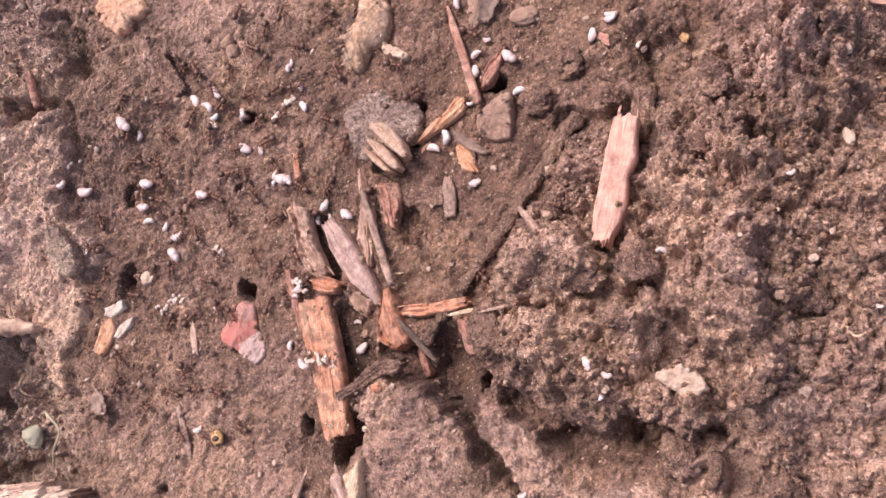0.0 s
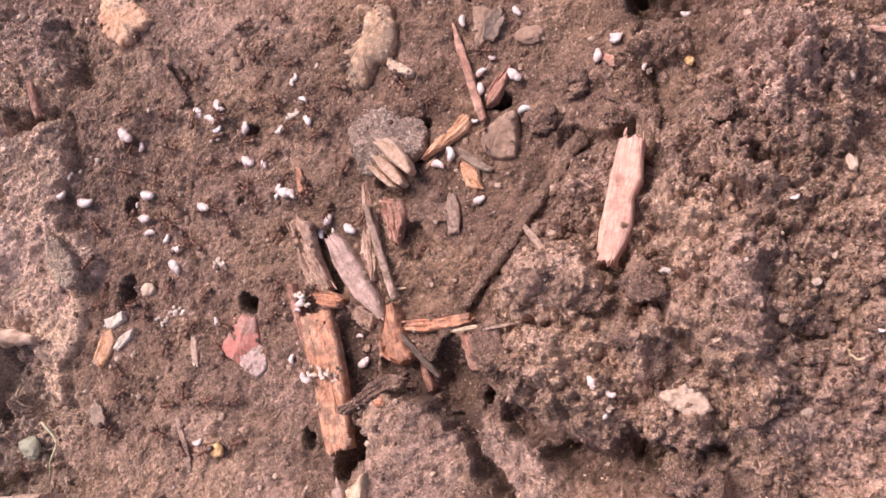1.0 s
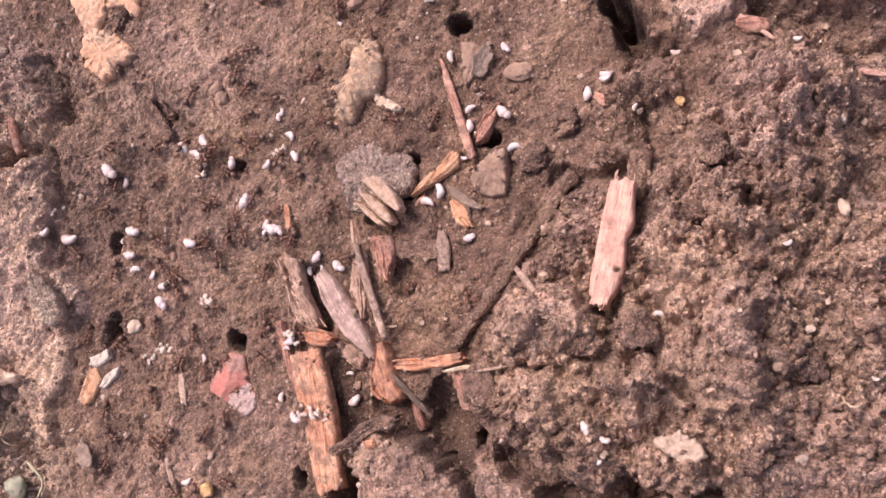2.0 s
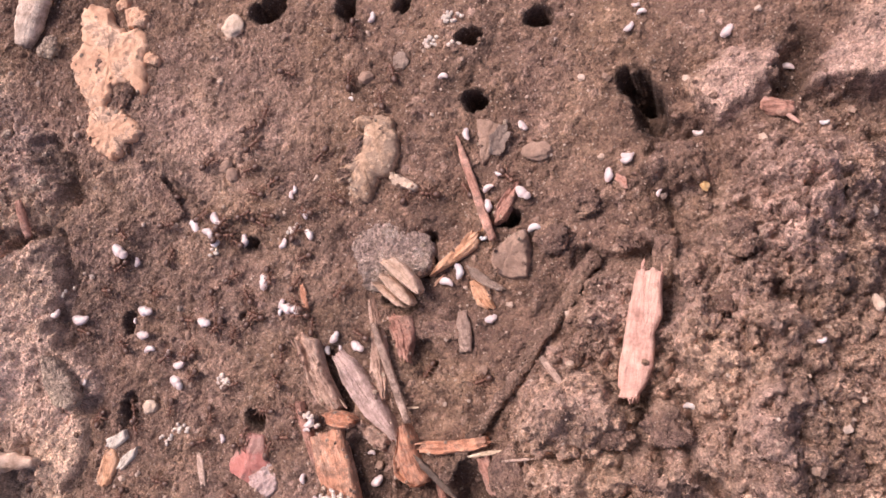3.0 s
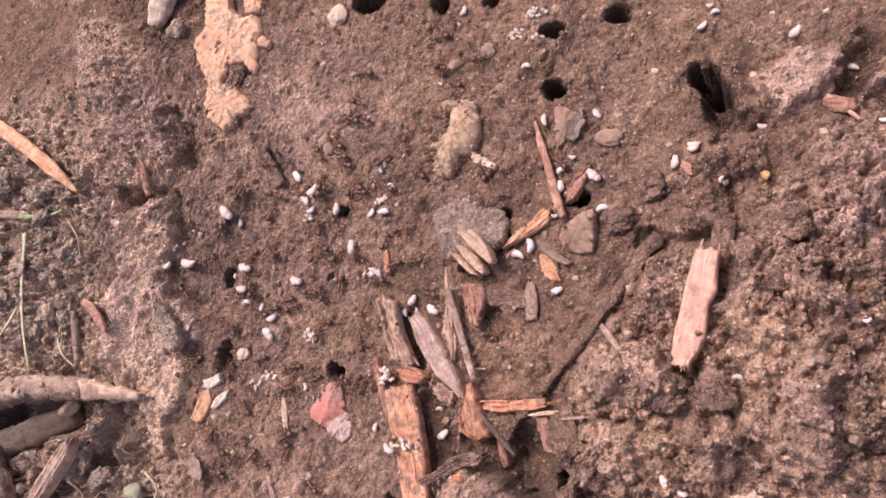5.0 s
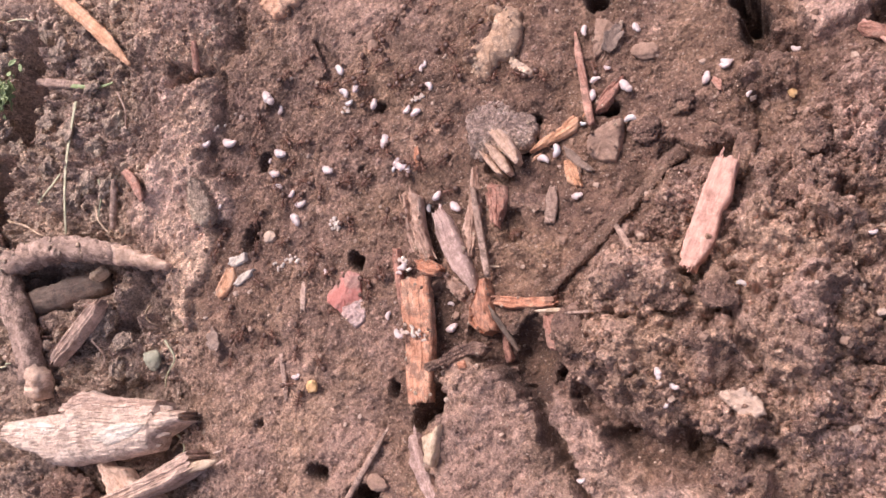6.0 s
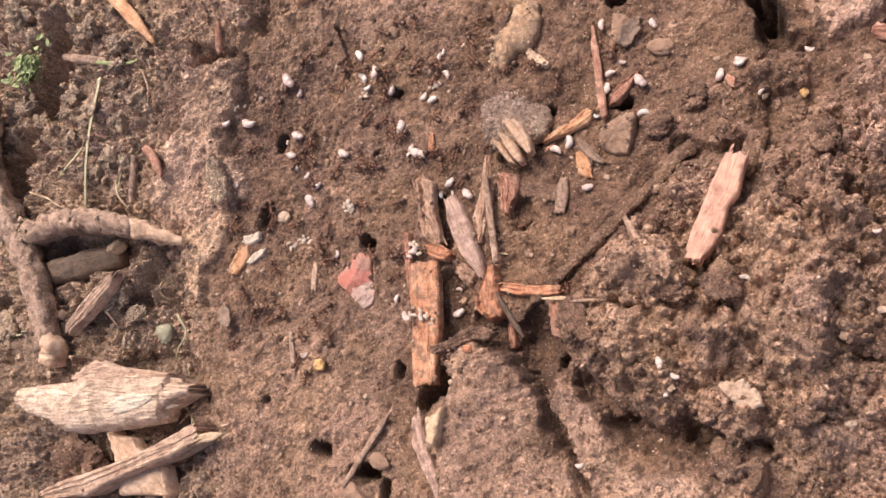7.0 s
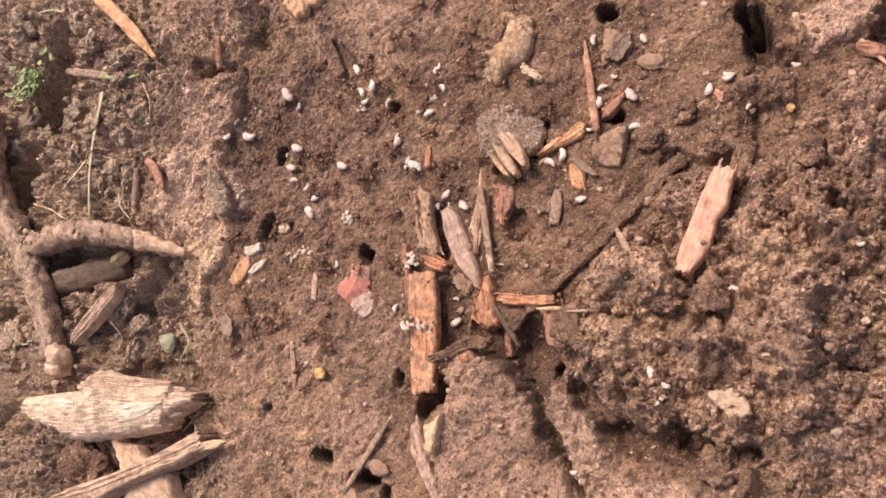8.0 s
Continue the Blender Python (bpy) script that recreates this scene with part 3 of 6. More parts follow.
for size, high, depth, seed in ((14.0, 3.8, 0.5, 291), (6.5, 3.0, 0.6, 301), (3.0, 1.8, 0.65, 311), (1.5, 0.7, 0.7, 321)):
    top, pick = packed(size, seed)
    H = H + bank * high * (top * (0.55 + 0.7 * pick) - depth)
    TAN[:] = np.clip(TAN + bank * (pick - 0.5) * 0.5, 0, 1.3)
    # shade between the crumbs, painted as a darker tint
    DAMP_SHADE[:] = np.maximum(DAMP_SHADE, bank * 0.3 * (1 - smooth(0.05, 0.45, top)))
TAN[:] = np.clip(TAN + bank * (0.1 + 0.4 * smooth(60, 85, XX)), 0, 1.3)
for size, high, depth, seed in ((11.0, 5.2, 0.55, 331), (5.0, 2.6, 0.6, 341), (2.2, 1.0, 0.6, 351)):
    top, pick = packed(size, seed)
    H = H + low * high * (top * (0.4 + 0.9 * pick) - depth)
    # the gaps of the low ground get shade in their colour too
    DAMP_SHADE[:] = np.maximum(DAMP_SHADE, low * 0.6 * (1 - smooth(0.05, 0.5, top)) * (0.5 + 0.5 * (size > 4)))
for size, high, seed in ((6.0, 0.7, 361), (2.4, 0.45, 371)):
    top, pick = packed(size, seed, 0.6)
    H = H + near * (1 - np.clip(rugged, 0, 1)) * high * (top * pick - 0.5)
H = H + rugged * (0.62 * fbm(XX, YY, 2.2, 3, 61, 0.68)) + near * (0.20 * fbm(XX, YY, 1.3, 2, 71, 0.7) + 0.55 * fbm(XX, YY, 5.5, 3, 81, 0.62))


def ground(x, y):
    """Height of the earth at a place, in millimetres."""
    i = min(max(int(np.searchsorted(GX, x)), 1), len(GX) - 1)
    j = min(max(int(np.searchsorted(GY, y)), 1), len(GY) - 1)
    u, v = (x - GX[i - 1]) / (GX[i] - GX[i - 1]), (y - GY[j - 1]) / (GY[j] - GY[j - 1])
    a = H[j - 1, i - 1] * (1 - u) + H[j - 1, i] * u
    b = H[j, i - 1] * (1 - u) + H[j, i] * u
    return float(a * (1 - v) + b * v)


# ---- the lie of the land: the level plan, slid along rays from the mean camera place to fit its view ----
MEAN_EYE = (66.0, -14.0, 168.0)


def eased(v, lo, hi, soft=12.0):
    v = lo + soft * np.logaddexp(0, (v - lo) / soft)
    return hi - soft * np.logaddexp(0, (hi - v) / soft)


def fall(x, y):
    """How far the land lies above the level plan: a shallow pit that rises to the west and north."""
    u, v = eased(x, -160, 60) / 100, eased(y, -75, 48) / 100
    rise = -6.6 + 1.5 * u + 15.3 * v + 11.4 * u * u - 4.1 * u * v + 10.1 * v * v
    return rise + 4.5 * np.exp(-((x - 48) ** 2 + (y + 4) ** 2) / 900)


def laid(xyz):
    """Places of the level plan (millimetres, rows of three), slid along the mean camera's rays to the slope."""
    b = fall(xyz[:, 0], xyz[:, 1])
    k = 1 - b / MEAN_EYE[2]
    return np.stack([MEAN_EYE[0] + (xyz[:, 0] - MEAN_EYE[0]) * k, MEAN_EYE[1] + (xyz[:, 1] - MEAN_EYE[1]) * k, b + xyz[:, 2] * k], -1)


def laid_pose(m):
    """A pose of the level plan, slid along its camera ray to the slope."""
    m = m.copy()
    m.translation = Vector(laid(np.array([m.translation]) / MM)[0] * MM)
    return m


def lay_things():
    """Slides every thing along camera rays to the slope: its own mesh with it, alike pieces only moved."""
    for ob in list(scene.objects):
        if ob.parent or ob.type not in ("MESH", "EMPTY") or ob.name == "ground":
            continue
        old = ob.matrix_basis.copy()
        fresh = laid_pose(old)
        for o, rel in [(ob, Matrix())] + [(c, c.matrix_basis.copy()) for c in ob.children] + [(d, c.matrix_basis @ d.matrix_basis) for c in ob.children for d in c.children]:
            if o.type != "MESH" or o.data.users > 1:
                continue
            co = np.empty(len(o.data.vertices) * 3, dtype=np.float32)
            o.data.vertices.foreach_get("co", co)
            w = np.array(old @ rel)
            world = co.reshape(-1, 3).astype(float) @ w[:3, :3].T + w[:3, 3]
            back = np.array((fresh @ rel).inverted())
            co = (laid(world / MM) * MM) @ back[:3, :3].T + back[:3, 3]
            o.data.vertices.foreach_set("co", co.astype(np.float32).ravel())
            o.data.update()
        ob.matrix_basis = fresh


# ---- builders ----


def mesh_of(name, verts, faces, mat, smooth_faces=True):
    """A mesh from millimetre places."""
    me = bpy.data.meshes.new(name)
    me.from_pydata([(x * MM, y * MM, z * MM) for x, y, z in verts], [], faces)
    me.materials.append(mat)
    if smooth_faces:
        me.polygons.foreach_set("use_smooth", [True] * len(me.polygons))
    me.update()
    return me


def part(name, me, parent, at=None, label=""):
    ob = new(name, me)
    ob.parent = parent
    if at is not None:
        ob.matrix_basis = at
    return tagged(ob, label)


def wobble(x, y, z, size, seed):
    return noise.noise(Vector((x / size + seed * 3.7, y / size - seed * 1.9, z / size + seed)))


def swept(name, mat, path, radii, flat=1.0, ring=12, rough=0.12, ragged=0.0, seed=0, size=2.0, close=0.3):
    """A solid swept along a path: sticks, roots, splinters. flat: thickness over width; ragged: how far the ends are splintered."""
    verts, faces, count = [], [], len(path)
    rnd = random.Random(seed)
    jag = [[rnd.uniform(-1, 1) for _ in range(ring)] for _ in range(2)]
    for n, (p, r) in enumerate(zip(path, radii)):
        a, b = Vector(path[max(n - 1, 0)]), Vector(path[min(n + 1, count - 1)])
        along = (b - a).normalized()
        side = Vector((0, 0, 1)).cross(along)
        side = side.normalized() if side.length > 1e-4 else Vector((0, 1, 0))
        up = along.cross(side)
        for k in range(ring):
            t = 2 * math.pi * k / ring
            c, s = math.cos(t), math.sin(t)
            c, s = math.copysign(abs(c) ** 0.75, c), math.copysign(abs(s) ** 0.75, s)
            q = Vector(p) + side * (c * r) + up * (s * r * flat)
            w = 1 + rough * 2 * wobble(q.x, q.y, q.z, size, seed) + rough * wobble(q.x * 0.4, q.y, q.z, size * 0.4, seed + 5)
            q = Vector(p) + (q - Vector(p)) * w
            if n < 2 or n > count - 3:
                end, depth = (0, -1) if n < 2 else (1, 1)
                q += along * (depth * ragged * jag[end][k] * (1.0 if n in (0, count - 1) else 0.4))
            verts.append(q)
    for n in range(count - 1):
        for k in range(ring):
            m = (k + 1) % ring
            faces.append((n * ring + k, n * ring + m, (n + 1) * ring + m, (n + 1) * ring + k))
    for end, n, sign in ((0, 0, -1), (1, count - 1, 1)):
        along = (Vector(path[1]) - Vector(path[0])) if end == 0 else (Vector(path[-1]) - Vector(path[-2]))
        verts.append(Vector(path[n]) + along.normalized() * (sign * close * radii[n]) if end else Vector(path[n]) - along.normalized() * close * radii[n])
        tip = len(verts) - 1
        for k in range(ring):
            m = (k + 1) % ring
            faces.append((n * ring + k, n * ring + m, tip) if end else (n * ring + m, n * ring + k, tip))
    return mesh_of(name, verts, faces, mat)


def splinter_mesh(name, mat, length, wide, thick, seed, taper=(0.8, 0.8), ragged=1.0, bow=0.0, rough=0.07, steps=26, size=1.8, edge=0.07):
    """A split piece of wood lying along x, with fibre ends broken unevenly."""
    path, radii = [], []
    for n in range(steps + 1):
        u = n / steps
        x = (u - 0.5) * length
        ends = taper[0] + (1 - taper[0]) * min(1, u * 4) if u < 0.5 else taper[1] + (1 - taper[1]) * min(1, (1 - u) * 4)
        path.append((x, bow * (1 - (2 * u - 1) ** 2) + 0.05 * wide * wobble(x, 0, 0, length * 0.3, seed), 0))
        radii.append(wide / 2 * ends * (1 + edge * wobble(x, 3, 0, length * 0.18, seed + 2)))
    return swept(name, mat, path, radii, thick / wide, 18, rough, ragged, seed, size)


BALLS = {}


def ball(level):
    if level not in BALLS:
        bm = bmesh.new()
        bmesh.ops.create_icosphere(bm, subdivisions=level, radius=1)
        bm.verts.ensure_lookup_table()
        BALLS[level] = ([v.co.copy() for v in bm.verts], [tuple(v.index for v in f.verts) for f in bm.faces])
        bm.free()
    return BALLS[level]


def lump_mesh(name, mat, sx, sy, sz, seed, rough=0.18, facets=0, level=4, fine=0.05, smooth_faces=True):
    """An irregular lump: clods, stones, husks. facets: how many flat breaks it has."""
    verts, faces = ball(level)
    rnd = random.Random(seed)
    cuts = [(Vector((rnd.gauss(0, 1), rnd.gauss(0, 1), rnd.gauss(0, 0.8))).normalized(), rnd.uniform(0.62, 0.85)) for _ in range(facets)]
    out = []
    for v in verts:
        q = v * (1 + rough * 1.6 * wobble(v.x, v.y, v.z, 0.9, seed) + rough * 0.8 * wobble(v.x, v.y, v.z, 0.42, seed + 3) + fine * 1.6 * wobble(v.x, v.y, v.z, 0.19, seed + 7) + fine * wobble(v.x, v.y, v.z, 0.09, seed + 9))
        for normal, reach in cuts:
            over = q.dot(normal) - reach
            if over > 0:
                q = q - normal * over * 0.92
        out.append((q.x * sx, q.y * sy, q.z * sz))
    return mesh_of(name, out, faces, mat, smooth_faces)


def flake_mesh(name, mat, long, wide, thick, seed, jag=0.22, curl=0.15, rings=9, spokes=40, points=0.0):
    """A thin broken piece (leaf, bark skin, scale) with an uneven outline, curled a little, with real thickness."""
    verts, faces = [], []
    for layer in (1, -1):
        for n in range(rings + 1):
            for k in range(spokes):
                t = 2 * math.pi * k / spokes
                edge = 1 + jag * 1.7 * wobble(math.cos(t), math.sin(t), 0, 0.55, seed) + jag * 0.9 * wobble(math.cos(t), math.sin(t), 4, 0.2, seed + 1)
                edge *= 1 - points * abs(math.sin(t)) ** 2
                d = n / rings * edge
                x, y = d * math.cos(t) * long / 2, d * math.sin(t) * wide / 2
                z = curl * wide * ((2 * y / wide) ** 2 + 0.5 * wobble(x, y, 0, long * 0.35, seed + 2)) + 0.25 * thick * wobble(x, y, 9, 0.9, seed)
                verts.append((x, y, z + layer * thick / 2 * (1 - 0.5 * (n / rings) ** 3)))
    total = (rings + 1) * spokes
    for layer, flip in ((0, False), (total, True)):
        for n in range(rings):
            for k in range(spokes):
                m = (k + 1) % spokes
                f = (layer + n * spokes + k, layer + (n + 1) * spokes + k, layer + (n + 1) * spokes + m, layer + n * spokes + m)
                faces.append(f[::-1] if flip else f)
    for k in range(spokes):
        m = (k + 1) % spokes
        a, b = rings * spokes + k, rings * spokes + m
        faces.append((a, a + total, b + total, b))
    return mesh_of(name, verts, faces, mat)


def shard_mesh(name, mat, pts, height, seed, dome=0.22, dish=0.0, facets=0, jag=0.3, rough=0.25, long=1.0, spokes=110, rings=12, skirt=1.6, ends=0.0):
    """A broken piece with a given outline (millimetres, about its middle): steep rough edge, domed, dished or faceted top. long: how far relief runs along x."""
    count = len(pts)
    gaps = [math.dist(pts[n], pts[(n + 1) % count]) for n in range(count)]
    total, rim = sum(gaps), []
    for k in range(spokes):
        s, n = k / spokes * total, 0
        while s > gaps[n]:
            s, n = s - gaps[n], n + 1
        (ax, ay), (bx, by) = pts[n], pts[(n + 1) % count]
        u = s / gaps[n]
        rim.append((ax + (bx - ax) * u, ay + (by - ay) * u))
    rim = [((rim[k - 1][0] + 2 * p[0] + rim[(k + 1) % spokes][0]) / 4, (rim[k - 1][1] + 2 * p[1] + rim[(k + 1) % spokes][1]) / 4) for k, p in enumerate(rim)]
    rim = [(x * (1 + jag * 0.13 * wobble(x, y, 1, 1.1 * long, seed)) + jag * wobble(x / long, y, 2, 0.8, seed + 1), y + jag * wobble(x / long, y, 3, 0.8, seed + 2)) for x, y in rim]
    reach = max(abs(p[0]) for p in rim)
    rim = [(x + ends * math.copysign((abs(x) / reach) ** 4, x) * (wobble(0, y, 7, 0.9, seed + 6) + 0.7 * wobble(0, y, 8, 0.35, seed + 8)), y) for x, y in rim]
    rnd = random.Random(seed)
    planes = [(rnd.uniform(-0.5, 0.5), rnd.uniform(-0.5, 0.5), height * rnd.uniform(0.75, 1.1)) for _ in range(facets)]
    verts, faces = [(0, 0, 0)], []
    for n in range(1, rings + 3):
        s = min(n / rings, 1.0) ** 0.6
        for k, (x, y) in enumerate(rim):
            px, py = x * s, y * s
            z = height * (1 - dome * s * s - (0.7 - dome) * s ** 22) - dish * height * max(0, 1 - (s / 0.8) ** 2)
            for a, b, c in planes:
                z = min(z, c + a * px + b * py)
            z += rough * (wobble(px / long, py, 0, 1.5, seed + 4) + 0.7 * wobble(px / long, py, 5, 0.6, seed + 5) + 0.35 * wobble(px / long, py, 6, 0.28, seed + 9))
            if n == rings + 1:
                z, px, py = -0.25 * height, px * 1.015, py * 1.015
            if n == rings + 2:
                z, px, py = -skirt, px * 0.9, py * 0.9
            verts.append((px, py, z))
    top = height * (1 - dish)
    for a, b, c in planes:
        top = min(top, c)
    verts[0] = (0, 0, top + rough * (wobble(0, 0, 0, 1.5, seed + 4) + 0.6 * wobble(0, 0, 5, 0.6, seed + 5)))
    for k in range(spokes):
        m = (k + 1) % spokes
        faces.append((0, 1 + k, 1 + m))
        for n in range(rings + 1):
            a, b = 1 + n * spokes, 1 + (n + 1) * spokes
            faces.append((a + k, b + k, b + m, a + m))
    faces.append(tuple(1 + (rings + 1) * spokes + k for k in range(spokes))[::-1])
    return mesh_of(name, verts, faces, mat)


def plank_mesh(name, mat, pts, height, seed, ragged=1.0, split=0.5, groove=0.25, rim=0.0, bow=0.0, skirt=1.2, along=64, across=30, blunt=0.06):
    """A split piece of wood with a given outline, its fibres along x: flat torn face, sharp sides, ends broken fibre by fibre, layers split off. rim: how far the sides stand up as a shell."""
    x0, x1 = min(p[0] for p in pts), max(p[0] for p in pts)
    count = len(pts)

    def span(x):
        ys = []
        for n in range(count):
            (ax, ay), (bx, by) = pts[n], pts[(n + 1) % count]
            if (ax <= x) != (bx <= x):
                ys.append(ay + (by - ay) * (x - ax) / (bx - ax))
        return (min(ys), max(ys)) if ys else (0.0, 0.0)

    rnd = random.Random(seed)
    tear = [[0.0], [0.0]]
    for row in tear:
        for _ in range(across):
            row.append(rnd.uniform(-1, 1) * rnd.random() if rnd.random() < 0.38 else row[-1] + rnd.uniform(-0.08, 0.08))
    bands = [(rnd.uniform(0.0, 0.75), rnd.uniform(0.12, 0.3), rnd.uniform(0.15, 0.85), rnd.choice((-1, 1)), rnd.uniform(0.3, 1.0)) for _ in range(4)]
    top, low = [], []
    for n in range(along + 1):
        u = n / along
        x = x0 + (x1 - x0) * min(max(u, 0.012), 0.988)
        lo, hi = span(min(max(x, x0 + blunt * (x1 - x0)), x1 - blunt * (x1 - x0)))
        mid, half = (lo + hi) / 2, max(0.12, (hi - lo) / 2)
        for k in range(across + 1):
            v = k / across
            a = 2 * v - 1
            px, py = x, mid + half * a + 0.05 * half * wobble(x, a * 2, 0, (x1 - x0) * 0.09, seed + 3)
            end = 0 if u < 0.5 else 1
            reach = max(0.0, 1 - min(u, 1 - u) / 0.14) ** 2
            px += ragged * tear[end][k] * reach * (1 if end else -1)
            z = height * (1 - 0.55 * abs(a) ** 9) + rim * height * (abs(a) ** 4 - 0.3)
            z += groove * (wobble(px * 0.12, py, 0, 0.55, seed) + 0.6 * wobble(px * 0.2, py, 3, 0.25, seed + 1)) + 0.35 * groove * wobble(px, py, 5, 1.1, seed + 2)
            for at, wide, reach_u, side, deep in bands:
                if at < v < at + wide and (u - reach_u) * side > 0.04 * wobble(px, py, 8, 0.7, seed):
                    z -= split * deep * 0.5
            z += bow * (1 - (2 * u - 1) ** 2) - 0.25 * height * reach * (0.5 + 0.5 * tear[end][k])
            top.append((px, py, max(z, 0.12 * height)))
            low.append((px, mid + half * 0.94 * a, -skirt))
    verts, faces, w, total = top + low, [], across + 1, len(top)
    for n in range(along):
        for k in range(across):
            a, b = n * w + k, (n + 1) * w + k
            faces.append((a, b, b + 1, a + 1))
            faces.append((total + a, total + a + 1, total + b + 1, total + b))
        for k, flip in ((0, False), (across, True)):
            a, b = n * w + k, (n + 1) * w + k
            faces.append((a, b, total + b, total + a)[::-1 if not flip else 1])
    for k in range(across):
        for n, flip in ((0, False), (along, True)):
            a = n * w + k
            faces.append((a, a + 1, total + a + 1, total + a)[::1 if not flip else -1])
    me = mesh_of(name, verts, faces, mat)
    me.set_sharp_from_angle(angle=radians(48))
    return me


def plank(name, mat, label, category, outline, height, seed, turn, lift=0.0, base=None, tilt=(0, 0), fray=0, crust=0, **shape):
    """A split piece of wood laid on the ground (or on a given height), with loose fibres and crumbs of earth on it."""
    cx, cy, pts = local(outline, turn)
    ob = thing(name, plank_mesh(name, mat, pts, height, seed, **shape), label, category)
    low = support(cx, cy, 1.5) - min(1.0, 0.35 * height) if base is None else base
    ob.matrix_basis = pose(cx * MM, cy * MM, (low + lift) * MM, 0, 0, turn) @ pose(0, 0, 0, tilt[0], tilt[1], 0)
    r6 = random.Random(seed + 70)
    long, half = max(abs(p[0]) for p in pts), max(abs(p[1]) for p in pts)
    for n in range(fray):
        side = 1 if n % 2 else -1
        me = splinter_mesh("fibre", mat, r6.uniform(1.6, 3.6), r6.uniform(0.25, 0.55), 0.35, seed + n, (0.8, 0.2), 0.2, 0, 0.08, 8, 1.0)
        part("fibre", me, ob, pose(side * long * r6.uniform(0.9, 1.0) * MM, r6.uniform(-0.6, 0.6) * half * MM, r6.uniform(0.3, 0.8) * height * MM, 0, r6.uniform(-8, 8), r6.uniform(-14, 14)))
    for n in range(crust):
        k = r6.randrange(len(pts))
        (ax, ay), (bx, by) = pts[k], pts[(k + 1) % len(pts)]
        u, inward, size = r6.random(), r6.uniform(0.7, 1.02), r6.uniform(0.2, 0.6)
        me = lump_mesh("soil_crust", (CLOD, GREY_CLOD)[n % 2], size, size * r6.uniform(0.6, 1), size * 0.6, seed + n, 0.3, 0, 3, 0.14)
        part("soil_crust", me, ob, pose((ax + (bx - ax) * u) * inward * MM, (ay + (by - ay) * u) * inward * MM, height * (1.02 - 0.4 * inward ** 6) * MM, 0, 0, r6.uniform(0, 360)), "" if n else "crumbs of brown soil stuck on")
    return ob


def local(outline, turn):
    """An outline about its own middle, turned so that x runs along the piece."""
    cx, cy = sum(p[0] for p in outline) / len(outline), sum(p[1] for p in outline) / len(outline)
    c, s = math.cos(radians(turn)), math.sin(radians(turn))
    pts = [(c * (x - cx) + s * (y - cy), c * (y - cy) - s * (x - cx)) for x, y in outline]
    area = sum(a[0] * b[1] - a[1] * b[0] for a, b in zip(pts, pts[1:] + pts[:1]))
    return cx, cy, pts if area > 0 else pts[::-1]


def shard(name, mat, label, category, outline, height, seed, turn=0, lift=0.0, tilt=(0, 0), fray=0, crust=0, **shape):
    """A broken piece laid on the ground; fray: loose fibres at its ends; crust: crumbs of earth stuck to it."""
    cx, cy, pts = local(outline, turn)
    ob = thing(name, shard_mesh(name, mat, pts, height, seed, **shape), label, category)
    reach = 0.5 * min(max(abs(p[0]) for p in pts), max(abs(p[1]) for p in pts))
    ob.matrix_basis = pose(cx * MM, cy * MM, (support(cx, cy, reach) + lift) * MM, 0, 0, turn) @ pose(0, 0, 0, tilt[0], tilt[1], 0)
    r6 = random.Random(seed + 50)
    long = max(abs(p[0]) for p in pts)
    tips = [p for p in pts if abs(p[0]) > 0.72 * long]
    for n in range(fray):
        x, y = tips[n % len(tips)]
        y += r6.uniform(-0.5, 0.5)
        me = splinter_mesh("fibre", mat, r6.uniform(2.4, 4.6), r6.uniform(0.45, 0.9), 0.5, seed + n, (0.8, 0.2), 0.3, 0, 0.08, 8, 1.0)
        part("fibre", me, ob, pose(x * 0.97 * MM, y * 0.85 * MM, r6.uniform(0.35, 0.85) * height * MM, 0, r6.uniform(-12, 12), r6.uniform(-22, 22) + (0 if x > 0 else 180)))
    for n in range(crust):
        k = r6.randrange(len(pts))
        (ax, ay), (bx, by) = pts[k], pts[(k + 1) % len(pts)]
        u, inward, size = r6.random(), r6.uniform(0.72, 1.04), r6.uniform(0.2, 0.65)
        me = lump_mesh("soil_crust", (CLOD, GREY_CLOD)[n % 2], size, size * r6.uniform(0.6, 1), size * 0.6, seed + n, 0.3, 0, 3, 0.14)
        part("soil_crust", me, ob, pose((ax + (bx - ax) * u) * inward * MM, (ay + (by - ay) * u) * inward * MM, height * (1.02 - 0.5 * inward ** 6) * MM, 0, 0, r6.uniform(0, 360)), "" if n else "crumbs of brown soil stuck on")
    return ob


def slimmer(outline, turn, share):
    """An outline drawn in across its length."""
    cx, cy, pts = local(outline, turn)
    c, s = math.cos(radians(turn)), math.sin(radians(turn))
    return [(cx + c * x - s * y * share, cy + s * x + c * y * share) for x, y in pts]


def support(x, y, r):
    """The height on which a thing of that reach comes to lie."""
    hs = sorted(ground(x + r * a, y + r * b) for a, b in ((0, 0), (1, 0), (-1, 0), (0, 1), (0, -1), (0.7, 0.7), (-0.7, 0.7), (0.7, -0.7), (-0.7, -0.7)))
    return hs[6]


def rest(ob, x, y, turn, length, lift=0.0, lean=0.0, pitch=None):
    """Lays a long thing on the ground, centre x, y, turned about the vertical; lift: height of its middle above its support."""
    c, s = math.cos(radians(turn)), math.sin(radians(turn))
    ends = [support(x + c * length * k, y + s * length * k, 1.2) for k in (-0.36, -0.12, 0.12, 0.36)]
    low, high = max(ends[:2]), max(ends[2:])
    slope = math.degrees(math.atan2(high - low, length * 0.5)) if pitch is None else pitch
    slope = max(-14, min(14, slope))
    ob.matrix_basis = pose(x * MM, y * MM, ((low + high) / 2 + lift) * MM, 0, 0, turn) @ pose(0, 0, 0, lean, -slope, 0)
    return ob


